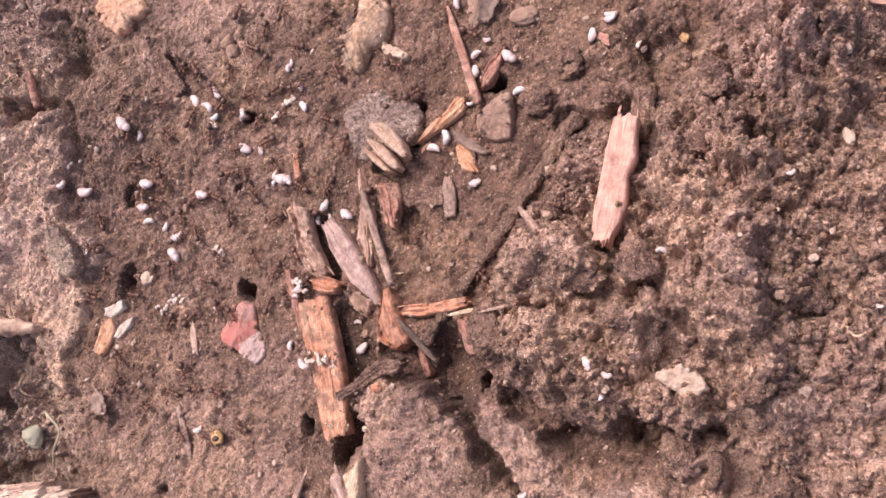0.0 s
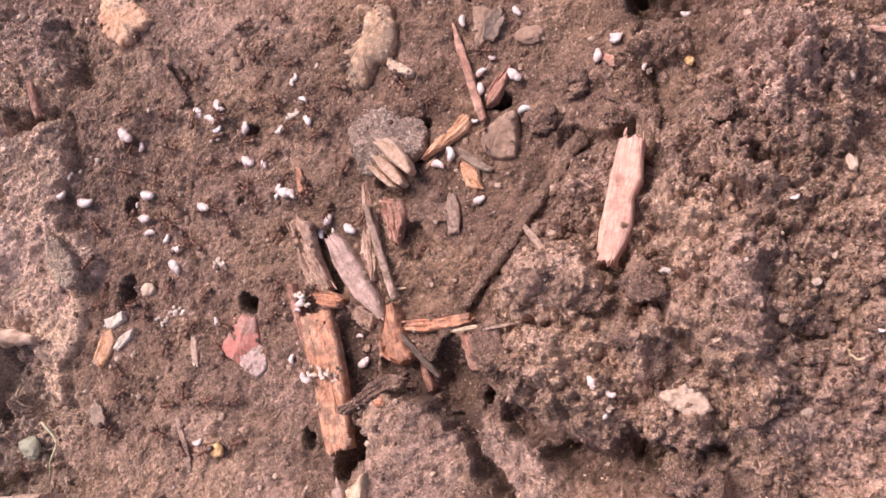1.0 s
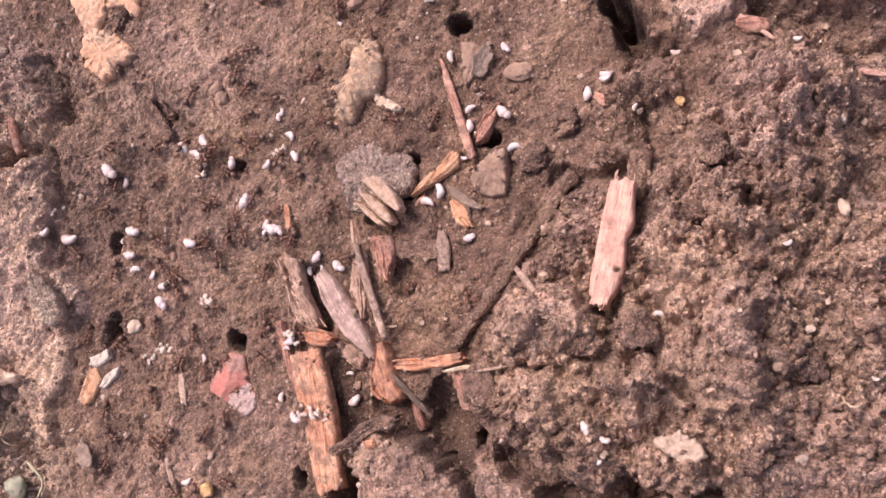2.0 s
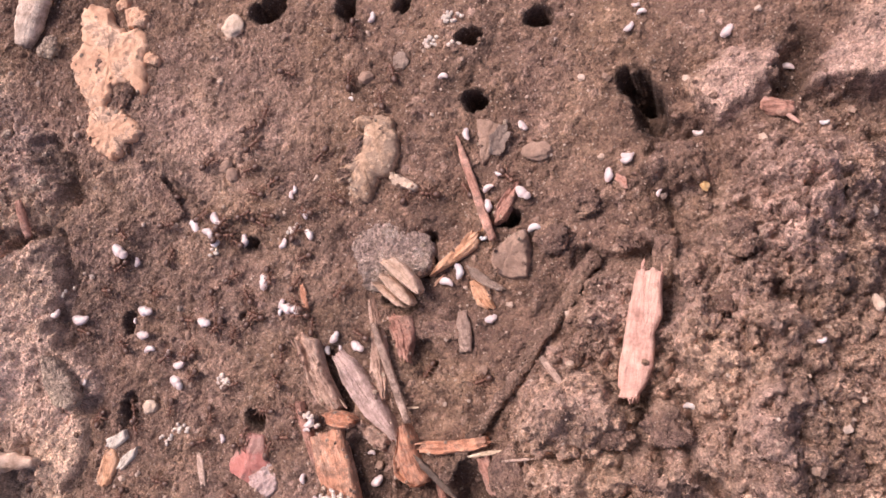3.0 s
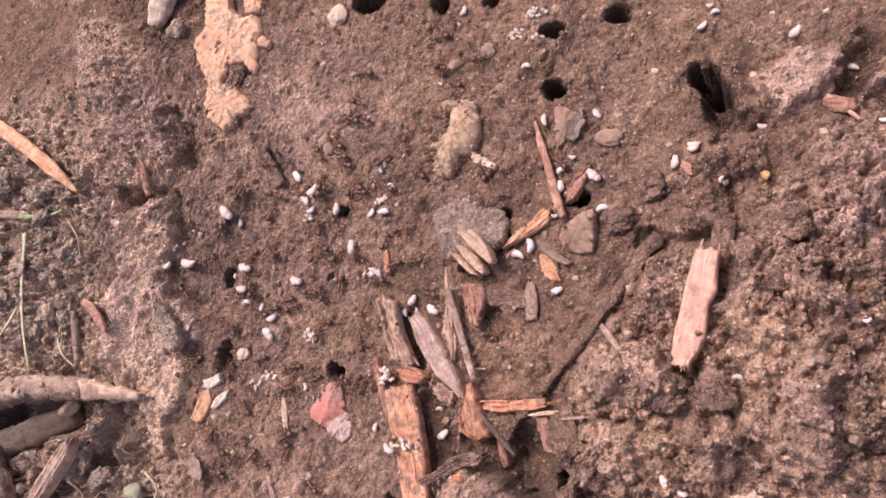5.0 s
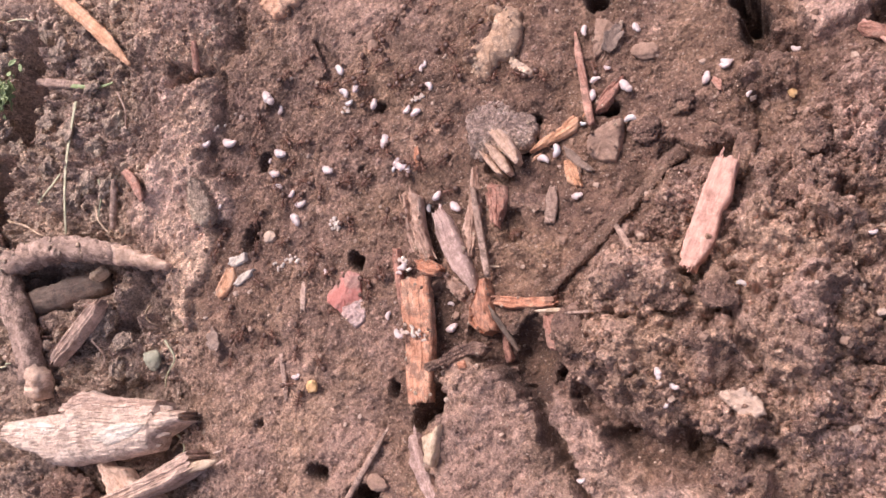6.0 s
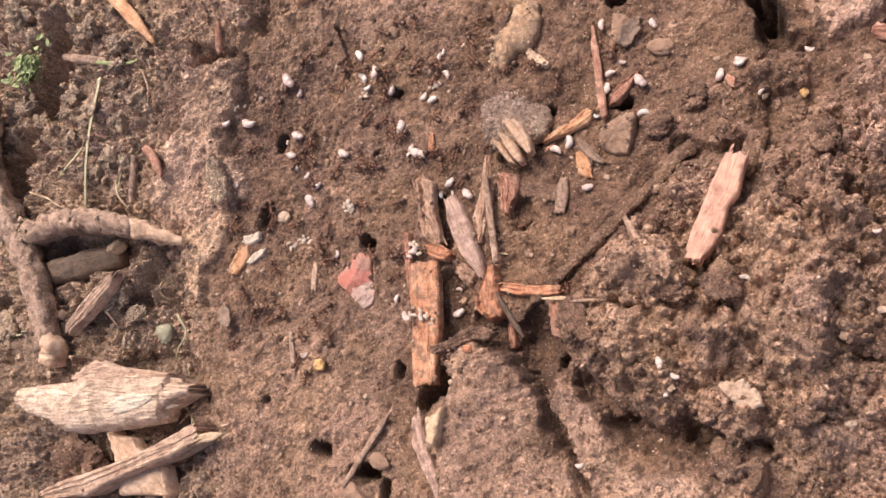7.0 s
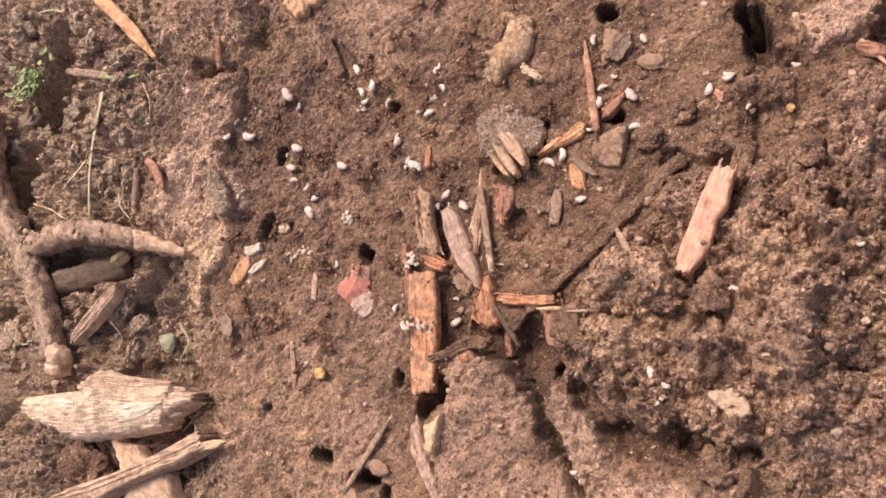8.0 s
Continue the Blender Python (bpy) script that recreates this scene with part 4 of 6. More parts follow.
def thing(name, me, label, category, group="", kind=""):
    return tagged(new(name, me), label, category, group, kind)


def splinter(name, mat, label, category, span, wide, thick, seed, lift=0.8, lean=0, pitch=None, **shape):
    x, y, turn, length = span
    me = splinter_mesh(name, mat, length, wide, thick, seed, **shape)
    return rest(thing(name, me, label, category), x, y, turn, length, lift, lean, pitch)


def lump(name, mat, label, category, place, size, seed, sink=0.35, turn=0, group="", **shape):
    x, y = place
    ob = thing(name, lump_mesh(name, mat, size[0] / 2, size[1] / 2, size[2] / 2, seed, **shape), label, category, group)
    ob.matrix_basis = pose(x * MM, y * MM, (support(x, y, min(size[:2]) * 0.3) + size[2] * (0.5 - sink)) * MM, 0, 0, turn)
    return ob


def flake(name, mat, label, category, span, wide, thick, seed, lift=0.5, lean=0, pitch=None, group="", **shape):
    x, y, turn, length = span
    ob = thing(name, flake_mesh(name, mat, length, wide, thick, seed, **shape), label, category, group)
    return rest(ob, x, y, turn, length, lift, lean, pitch)


def draped(name, mat, label, category, pts, r0, r1, seed, lift=0.3, flat=1.0, rough=0.14, kind="", group="", step=1.4, size=2.0):
    """A root, twig or stalk that follows the ground through the points."""
    path = []
    for (ax, ay), (bx, by) in zip(pts, pts[1:]):
        n = max(2, int(math.hypot(bx - ax, by - ay) / step))
        path += [(ax + (bx - ax) * k / n, ay + (by - ay) * k / n) for k in range(n)]
    path.append(pts[-1])
    for _ in range(4):
        path = [path[0]] + [((a[0] + 2 * b[0] + c[0]) / 4, (a[1] + 2 * b[1] + c[1]) / 4) for a, b, c in zip(path, path[1:], path[2:])] + [path[-1]]
    hs = [support(x, y, max(0.5, r0 * 0.6)) for x, y in path]
    for _ in range(8):
        hs = [hs[0]] + [max(b - 0.4, (a + b + c) / 3) for a, b, c in zip(hs, hs[1:], hs[2:])] + [hs[-1]]
    cx, cy, cz = path[0][0], path[0][1], hs[0]
    count = len(path)
    radii = [r0 + (r1 - r0) * n / (count - 1) for n in range(count)]
    me = swept(name, mat, [(x - cx, y - cy, h - cz + lift) for (x, y), h in zip(path, hs)], radii, flat, 12, rough, 0.2, seed, size)
    ob = thing(name, me, label, category, group, kind)
    ob.location = (cx * MM, cy * MM, cz * MM)
    return ob


# ---- the sheet of earth itself ----


def build_ground():
    me = bpy.data.meshes.new("ground")
    rows, cols = H.shape
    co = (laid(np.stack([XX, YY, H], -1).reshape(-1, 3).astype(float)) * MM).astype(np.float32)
    me.vertices.add(len(co))
    me.vertices.foreach_set("co", co.ravel())
    idx = np.arange(rows * cols, dtype=np.int32).reshape(rows, cols)
    quads = np.stack([idx[:-1, :-1], idx[:-1, 1:], idx[1:, 1:], idx[1:, :-1]], -1).reshape(-1, 4)
    me.loops.add(quads.size)
    me.loops.foreach_set("vertex_index", quads.ravel())
    me.polygons.add(len(quads))
    me.polygons.foreach_set("loop_start", np.arange(0, quads.size, 4, dtype=np.int32))
    me.polygons.foreach_set("use_smooth", np.ones(len(quads), dtype=bool))
    me.update(calc_edges=True)
    for key, field in (("pale", PALE), ("tan", TAN), ("grey", GREY), ("damp_shade", DAMP_SHADE), ("loose", np.clip(CRUMB, 0, 1))):
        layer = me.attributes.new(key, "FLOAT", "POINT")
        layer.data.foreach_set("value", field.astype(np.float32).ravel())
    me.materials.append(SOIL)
    return thing("ground", me, "brown granular earth opened up, with burrow mouths and crumbly banks", "ground", kind="structure")


build_ground()

# ---- the wood pile in the middle ----
plank("wood_chip", CHIP, "pale pink split wood chip lying on crumbly soil", "wood chip", [(39.4, 24.8), (41.5, 25.4), (44.4, 24.9), (44.2, 20.5), (44.2, 16.2), (42.7, 12.8), (42.3, 6.0), (40.6, 2.0), (38.3, -0.8), (35.4, 1.9), (35.7, 5.4), (36.8, 11.7), (38.0, 18.3)], 1.9, 1, 80, 2.0, ragged=1.1, split=0.2, groove=0.22, skirt=2.4, fray=5)
plank("wood_strip", PLANK, "long orange-brown rotten wood strip on the nest floor", "wood strip", [(-37.3, -11.9), (-33.0, -11.0), (-28.6, -11.1), (-25.8, -19.2), (-23.8, -25.6), (-22.1, -33.1), (-20.5, -42.0), (-23.8, -42.8), (-27.5, -41.6), (-29.6, -35.5), (-32.2, -25.9), (-35.1, -20.1)], 2.6, 2, 104, 0.3, ragged=1.0, split=0.7, groove=0.2, rim=0.22, crust=34)
plank("wood_strip", RED_WOOD, "narrow red-brown wood sliver beside an orange strip", "wood strip", [(-41.6, -4.8), (-39.9, -4.0), (-37.8, -8.9), (-35.8, -14.2), (-34.6, -19.2), (-35.9, -19.0), (-38.3, -13.6), (-40.4, -8.9)], 2.8, 3, 110, 0.3, ragged=0.8, across=14, groove=0.2, crust=4)
plank("bark_piece", ROTTEN, "crumbling pale brown bark piece, flaking", "bark", [(-42.1, 10.3), (-39.6, 11.6), (-36.1, 10.8), (-35.1, 6.9), (-33.5, 2.7), (-31.0, -1.4), (-28.5, -5.5), (-31.6, -6.3), (-35.2, -4.5), (-37.9, -0.4), (-39.9, 4.2)], 2.6, 4, 124, 0.3, ragged=1.4, split=1.6, groove=0.55, fray=3, crust=16)
plank("bark_piece", BARK, "smooth grey-pink bark piece tapering to one end", "bark", [(-32.1, 6.3), (-29.2, 8.0), (-26.3, 6.4), (-23.7, 3.1), (-20.5, -1.1), (-17.8, -5.1), (-15.5, -8.4), (-14.3, -11.0), (-15.5, -12.7), (-17.7, -11.0), (-23.0, -7.7), (-26.7, -3.5), (-29.6, 0.5)], 3.0, 5, 128, 0.4, ragged=0.8, split=0.5, groove=0.16, rim=-0.3, crust=5)
shard("bark_piece", ROTTEN, "crumbly bark end soaked and broken", "bark", [(-25.7, -8.1), (-21.8, -9.1), (-17.6, -11.1), (-16.7, -13.1), (-17.9, -15.2), (-20.3, -14.2), (-23.5, -12.5)], 2.0, 6, 120, 0.0, jag=0.8, rough=1.0, ends=1.3, crust=14)
plank("bark_piece", ORANGE, "small knotted bark scrap on the wood strip", "bark", [(-32.5, -6.8), (-29.4, -5.8), (-26.2, -6.7), (-24.3, -8.2), (-26.0, -9.9), (-29.3, -10.3), (-31.6, -9.1)], 1.6, 7, 170, 2.4, ragged=0.9, split=0.8, groove=0.4, skirt=2.4, across=18, along=30, crust=6)
splinter("twig", TWIG, "thin straight brown twig leaning on bark", "twig", (-16.4, 3.2, -67, 24.0), 1.9, 1.7, 8, 1.9, ragged=0.5, taper=(0.7, 0.9))
plank("bark_piece", ROTTEN, "thin brown bark scrap standing beside a twig", "bark", [(-23.6, 20.3), (-21.4, 19.4), (-19.4, 13.4), (-17.7, 6.0), (-17.8, -0.6), (-18.8, -3.5), (-20.5, -0.9), (-22.6, 2.7), (-22.3, 10.2)], 2.0, 9, 104, 0.2, ragged=1.4, split=1.2, groove=0.4, fray=2, crust=6)
plank("bark_piece", RED_WOOD, "short reddish brown bark scrap beside a hollow", "bark", [(-20.1, 16.0), (-16.5, 16.5), (-12.5, 16.4), (-11.7, 13.1), (-12.5, 8.5), (-13.1, 6.0), (-15.5, 6.7), (-17.3, 10.6)], 2.0, 10, 110, 0.2, ragged=1.2, split=1.0, groove=0.35, fray=2, crust=4)
plank("amber_lump", AMBER, "amber-brown faceted lump of resinous wood", "wood lump", [(-14.1, -9.5), (-12.3, -8.4), (-10.4, -11.0), (-9.3, -14.4), (-8.0, -17.5), (-6.3, -19.9), (-7.9, -21.6), (-10.5, -22.3), (-13.4, -21.5), (-15.4, -19.9), (-15.5, -16.4), (-14.7, -13.2)], 3.4, 11, 112, 0.2, ragged=0.35, split=1.8, groove=0.3, rim=-0.35, skirt=2.0, along=48, across=26, crust=8)
plank("wood_strip", ORANGE, "short red-orange wood strip with one soil-covered end", "wood strip", [(-9.3, -12.4), (-5.3, -11.9), (-1.2, -11.7), (2.6, -10.8), (6.4, -10.2), (6.8, -12.3), (3.8, -13.7), (-0.2, -14.2), (-4.3, -15.0), (-8.4, -14.7)], 2.2, 12, 7, 1.4, ragged=0.9, split=0.7, groove=0.2, skirt=1.6, across=18, fray=3, crust=5)
splinter("straw", STRAW, "short pale straw splinter lying across a wood strip", "straw", (6.7, -13.8, 13, 7.0), 0.9, 0.6, 13, 3.0, ragged=0.6, taper=(0.5, 0.5))
splinter("straw", TWIG, "thin brown straw end on the soil", "straw", (16.1, -13.7, 10, 7.8), 0.6, 0.5, 14, 2.4, ragged=0.4, taper=(0.6, 0.4))
plank("wood_strip", RED_WOOD, "dark red splinter standing at the edge of a hollow", "wood strip", [(-7.0, -20.0), (-5.3, -21.5), (-2.7, -26.8), (-4.1, -28.2), (-5.7, -25.0)], 1.6, 15, 114, 0.6, ragged=0.6, across=14, groove=0.2)
splinter("wood_strip", DARK_TWIG, "dark thin splinter beside a red one", "wood strip", (-5.5, -19.9, -45, 13.8), 1.5, 1.4, 16, 0.9, ragged=0.4, taper=(0.6, 0.4))
plank("wood_strip", CLOD, "soil-covered wood strip end, mostly buried", "wood strip", [(-22.6, -32.4), (-18.3, -30.3), (-15.0, -26.6), (-10.0, -24.4), (-5.7, -25.0), (-7.2, -27.5), (-11.2, -28.3), (-15.3, -31.2), (-20.4, -34.0)], 1.6, 17, 28, 0.0, ragged=1.2, groove=0.4, crust=9)
splinter("straw", STRAW, "very short pale fibre on the soil", "straw", (-11.8, -4.9, 4, 3.6), 0.5, 0.4, 18, 0.6, ragged=0.2)
lump("soil_clod", CLOD, "sandy brown clod holding a broken wood end", "soil clod", (13.6, -17.2), (9, 12, 6), 19, 0.35, 0, group="soil clods", rough=0.2, fine=0.1)
splinter("wood_strip", RED_WOOD, "red-brown wood end half buried in a clod", "wood strip", (7.4, -18.9, -67, 7.8), 3.6, 2.0, 20, 0.2, ragged=0.8)
splinter("bark_piece", CLOD, "flat brown bark arm sunk in fine soil", "bark", (-6.2, 13.1, -0, 11.2), 4.5, 2.0, 21, -0.2, ragged=0.9, rough=0.18)
splinter("bark_piece", TWIG, "short upright brown bark scrap", "bark", (0.2, 12.7, -86, 8.5), 3.2, 2.2, 22, 0.7, ragged=0.8, taper=(0.6, 0.8))
draped("root", ROOT, "old dark root coated in soil", "root", [(29.2, 29.9), (24.4, 19.9), (18.8, 11.9), (13.0, 3.0), (7.0, -5.6), (1.7, -13.3), (-3.5, -20.3)], 1.6, 1.25, 23, 1.4, flat=0.8, rough=0.4, size=1.4)
splinter("twig", TWIG, "thin buried twig at the foot of the bank", "twig", (23.6, 3.6, -48, 9.5), 1.4, 1.2, 24, 0.4, ragged=0.4)
draped("root", CLOD, "stubby soil-covered root end behind a wood chip", "root", [(44.9, 32.5), (44.2, 29.3), (43.6, 22.4)], 2.6, 2.0, 25, 1.0)

# ---- north of the pile ----
shard("stone", GRIT, "rough grey-brown stone dusted with soil", "stone", [(-28.0, 33.2), (-26.6, 37.0), (-24.2, 39.5), (-19.0, 40.1), (-12.5, 37.6), (-8.3, 34.8), (-7.1, 31.4), (-7.7, 26.6), (-11.1, 25.5), (-14.8, 23.9), (-20.8, 22.4), (-24.2, 22.6), (-25.6, 26.3)], 4.6, 30, 0, -0.6, facets=5, jag=0.5, rough=0.8, dome=0.5, crust=14)
for n, outline in enumerate(([(-18.3, 28.1), (-14.5, 29.9), (-11.4, 27.9), (-9.0, 24.5), (-8.5, 22.4), (-9.5, 20.7), (-11.6, 22.0), (-14.4, 24.1)], [(-18.7, 25.2), (-16.1, 25.7), (-12.3, 22.7), (-10.5, 20.0), (-11.2, 18.2), (-13.6, 19.2), (-16.6, 22.0)], [(-20.5, 23.8), (-17.7, 23.1), (-13.8, 19.7), (-12.5, 18.4), (-14.6, 18.2), (-17.7, 20.4)])):
    plank("wood_chip", CUT, "blunt pale chip of a split wood end", "wood chip", slimmer(outline, -44, 0.78), 1.7, 31 + n, -44, 4.6 - 0.6 * n, base=0.0, ragged=0.6, split=0.4, groove=0.18, rim=-0.2, skirt=3.0, across=18, along=36, tilt=(0, 8))



def plated(name, mat, label, category, plates, height, seed, dome=0.25, rough=0.55, jag=0.7, turn=20, patches=3):
    """A broken or curled piece of overlapping plates, with a few crumbs of earth on it."""
    top = None
    for n, outline in enumerate(plates):
        if top is None:
            top = shard(name, mat, label, category, outline, height, seed, turn, 0.0, jag=jag, rough=rough, dome=dome, crust=patches)
            x0, y0, _ = local(outline, turn)
            continue
        cx, cy, pts = local(outline, turn)
        dx, dy, c, s = cx - x0, cy - y0, math.cos(radians(turn)), math.sin(radians(turn))
        me = shard_mesh("plate", mat, pts, height * (0.88 + 0.12 * (n % 2)), seed + n, jag=jag, rough=rough, dome=dome)
        part("plate", me, top, pose((c * dx + s * dy) * MM, (c * dy - s * dx) * MM, (0.1 * n - 0.2) * MM))


plated("seed_husk", TAN_SHELL, "curled cream seed husk stained with brown soil", "seed husk", (
    [(-25.0, 65.9), (-22.0, 66.0), (-19.1, 65.1), (-17.6, 61.2), (-16.7, 57.7), (-17.3, 53.2), (-18.3, 50.7), (-21.7, 50.4), (-22.8, 47.7), (-23.7, 44.8), (-26.3, 44.0), (-28.5, 45.7), (-29.2, 49.6), (-32.8, 49.9), (-32.8, 52.7), (-31.0, 54.9), (-27.7, 57.4), (-25.1, 60.5)],
    [(-28.7, 65.3), (-26.6, 66.2), (-23.5, 65.4), (-22.5, 63.5), (-24.9, 62.0), (-27.8, 62.9)]), 4.2, 35, dome=0.6, rough=0.4, jag=0.4, patches=22)
for n, (x, y, w, d, turn) in enumerate(((-27.0, 57.0, 8.0, 3.6, 48), (-25.0, 53.5, 4.5, 2.6, 70), (-29.5, 51.5, 4.0, 2.6, 20), (-22.5, 57.5, 3.0, 1.6, 60))):
    lump("soil_clod", CLOD, "brown soil caught in a curled husk", "soil clod", (x, y), (w, d, 1.8), 260 + n, -1.25, turn, "soil clods", rough=0.4, fine=0.25)
shard("husk_scrap", CREAM, "small pale twisted scrap beside the husk", "husk", [(-19.2, 51.7), (-16.2, 50.3), (-13.3, 48.8), (-10.7, 47.3), (-12.0, 46.1), (-15.5, 47.1), (-17.9, 48.2)], 1.8, 37, -20, 0.3, dish=0.3, jag=0.5, rough=0.5, crust=5)
splinter("twig", RED_WOOD, "straight pinkish twig pointed at one end", "twig", (2.5, 46.3, -69, 27.7), 2.0, 1.7, 38, 1.0, ragged=0.3, taper=(0.3, 0.95))
plank("wood_chip", PALE_ORANGE, "orange bark chip with dark cracks over a hollow", "wood chip", [(-7.4, 25.7), (-5.7, 28.6), (-3.2, 30.7), (-0.5, 32.8), (1.2, 35.4), (2.9, 35.8), (4.4, 34.2), (3.4, 31.9), (0.5, 29.9), (-3.1, 27.9)], 1.4, 39, 46, 1.2, ragged=1.0, split=0.9, groove=0.35, skirt=0.9, across=20, fray=3, crust=5)
shard("stone", STONE, "angular brown stone with flat faces", "stone", [(7.2, 30.3), (9.1, 32.3), (12.3, 34.6), (14.6, 35.9), (15.7, 32.4), (15.8, 28.0), (15.2, 25.0), (11.9, 24.4), (8.5, 25.6), (7.2, 27.8)], 5.2, 40, 0, -0.4, facets=5, jag=0.2, rough=0.3, dome=0.35, crust=8)
plank("wood_chip", PALE_ORANGE, "small rounded orange wood crumb", "wood chip", [(1.7, 23.5), (3.5, 24.3), (5.5, 22.8), (7.0, 20.6), (7.6, 18.2), (5.9, 17.6), (3.6, 18.5), (2.4, 21.0)], 1.8, 41, -55, 0.2, ragged=0.7, split=0.8, groove=0.4, rim=-0.3, across=16, along=24, crust=5)
plank("husk_scrap", GREY_STONE, "grey flat scrap beside brood", "husk", [(1.0, 27.8), (3.3, 27.1), (6.3, 24.9), (10.0, 22.5), (8.4, 21.8), (4.8, 23.1), (2.2, 25.0)], 1.1, 42, -35, 0.3, ragged=0.8, groove=0.4, across=14, along=30)
plank("bark_scrap", RED_WOOD, "dark red-brown bark scrap under the twig", "bark", [(7.2, 39.5), (8.3, 42.1), (10.3, 45.1), (12.7, 46.8), (13.0, 45.1), (11.8, 41.9), (9.9, 38.1), (7.7, 37.4)], 1.5, 43, 58, 0.3, ragged=1.0, split=0.9, groove=0.3, across=16, along=36, crust=4)
shard("husk_scrap", STONE, "thin brown husk scrap beside a burrow mouth", "husk", [(2.6, 62.8), (6.0, 62.1), (7.4, 60.9), (10.6, 61.5), (10.3, 59.2), (8.5, 56.2), (6.6, 53.7), (4.6, 51.3), (3.8, 54.2), (3.3, 57.7)], 1.6, 44, -60, 0.3, facets=3, jag=0.4, rough=0.3, crust=4)
flake("husk_scrap", GREY_STONE, "grey upright husk scrap", "husk", (8.5, 56.7, 65, 7.9), 3.8, 0.9, 45, 1.6, lean=28)
lump("stone", STONE, "small pinkish brown pebble in sandy soil", "pebble", (17.1, 53.5), (7, 4.5, 3), 46, 0.4, 0, facets=3)
plated("mineral_flake", PEACH, "pale peach mineral flake with soil in its pits", "flake", (
    [(-122.1, 110.3), (-117.9, 112.3), (-111.5, 109.0), (-109.7, 104.8), (-102.9, 100.1), (-99.8, 101.6), (-96.3, 97.5), (-95.3, 94.0), (-97.3, 93.1), (-96.2, 88.2), (-95.1, 83.6), (-95.8, 80.3), (-100.6, 85.4), (-106.3, 84.9), (-108.4, 80.8), (-110.6, 78.2), (-115.0, 79.0), (-119.1, 85.1), (-122.9, 89.2), (-125.1, 94.8), (-120.3, 99.3)],), 2.2, 47, jag=0.8, rough=0.5, patches=12)
plated("mineral_flake", PEACH, "lower peach flake partly covered by soil", "flake", (
    [(-115.1, 78.7), (-110.4, 79.7), (-103.8, 76.8), (-98.2, 73.5), (-95.8, 69.8), (-98.0, 67.4), (-101.1, 66.8), (-101.7, 64.6), (-104.8, 62.4), (-109.2, 64.8), (-113.1, 67.9), (-115.7, 72.6)],), 2.0, 148, jag=0.8, rough=0.5, patches=12)
for n, outline in enumerate(([(-105.4, 107.8), (-100.0, 107.8), (-96.3, 104.4), (-98.1, 101.1), (-102.7, 101.6)], [(-97.7, 93.2), (-94.9, 93.4), (-91.7, 91.4), (-92.1, 88.9), (-95.7, 89.7)], [(-111.2, 112.4), (-104.3, 111.1), (-105.1, 109.0), (-108.6, 108.6)])):
    shard("peach_crumb", PEACH, "small broken crumb of a peach mineral flake", "crumb", outline, 1.8, 50 + n, 0, 0.2, facets=2, jag=0.5, rough=0.4)
for n, (x, y, w, d, h) in enumerate(((-113.0, 91.8, 6, 8, 2.0), (-106.0, 89.3, 7, 3, 2.2), (-110.7, 75.2, 5, 7, 2.0), (-101.5, 82.3, 8, 4, 2.0), (-101.2, 69.3, 9, 2.5, 2.0))):
    lump("soil_clod", CLOD, "damp crumb of soil lying on a peach flake", "soil clod", (x, y), (w, d, h), 250 + n, 0.25, 25 * n, "soil clods", rough=0.4, fine=0.2)
splinter("wood_chip", WEATHERED, "grey weathered wood end with ring grooves", "wood chip", (-141.0, 116.0, -108, 24.5), 11.5, 5, 56, 1.8, ragged=1.6, taper=(1, 0.6))
lump("soil_clod", GREY_CLOD, "small grey crumb of dry earth", "soil clod", (-133.0, 100.6), (7, 6.5, 4), 57, 0.3, 0, "soil clods", rough=0.25)
lump("yellow_bit", CREAM, "pale yellow rounded bit set in the soil", "seed", (-67.5, 96.3), (6.5, 6.0, 3.5), 58, 0.45, 0)
lump("stone", STONE, "small rosy brown pebble pressed into the soil", "pebble", (-65.4, 54.9), (3.6, 4.2, 2.6), 59, 0.4)
lump("stone", STONE, "small brown pebble in sandy soil", "pebble", (-26.6, 76.7), (4.2, 3.6, 2.6), 60, 0.4, facets=3)
lump("stone", GREY_STONE, "flat grey pebble in sandy soil", "pebble", (-17.2, 79.2), (5.0, 4.6, 1.8), 61, 0.4, facets=4)
lump("pink_root_knot", RED_WOOD, "pinkish root knot in the gallery", "root", (66.9, 59.5), (6.5, 3.6, 3), 62, 0.3, -10, rough=0.25)
draped("root", CHIP, "pink rootlet curling from the knot", "root", [(64.2, 61.1), (67.2, 59.0), (70.7, 55.5)], 0.8, 0.3, 63, 0.8)

# ---- the nest floor ----
shard("pink_stone", PINK_STONE, "pink and grey angular stone fragment", "stone", [(-59.1, -13.1), (-54.8, -12.3), (-51.3, -12.8), (-50.4, -16.2), (-49.1, -19.0), (-46.6, -22.1), (-46.4, -25.6), (-48.7, -27.5), (-51.5, -26.2), (-55.9, -23.7), (-59.6, -22.3), (-61.4, -20.4), (-60.1, -17.5)], 3.4, 70, 0, -0.5, facets=6, jag=0.2, rough=0.25, dome=0.3, crust=4)
shard("stone", ROSE_STONE, "pale crystalline chip leaning on the pink stone", "stone", [(-56.2, -23.3), (-52.0, -21.7), (-49.0, -19.0), (-46.5, -22.1), (-46.3, -25.6), (-48.6, -27.5), (-51.5, -26.2)], 3.3, 71, 0, -0.9, facets=3, jag=0.3, rough=0.45, dome=0.3)
plank("bark_scrap", PALE_ORANGE, "small orange bark scrap with a torn pale edge", "bark", [(-100.2, -18.3), (-96.9, -17.2), (-95.8, -20.5), (-96.3, -23.5), (-98.2, -27.2), (-101.2, -27.4), (-102.3, -25.6), (-101.3, -22.0)], 0.9, 72, 72, 0.3, ragged=0.9, groove=0.2, across=16, along=30)
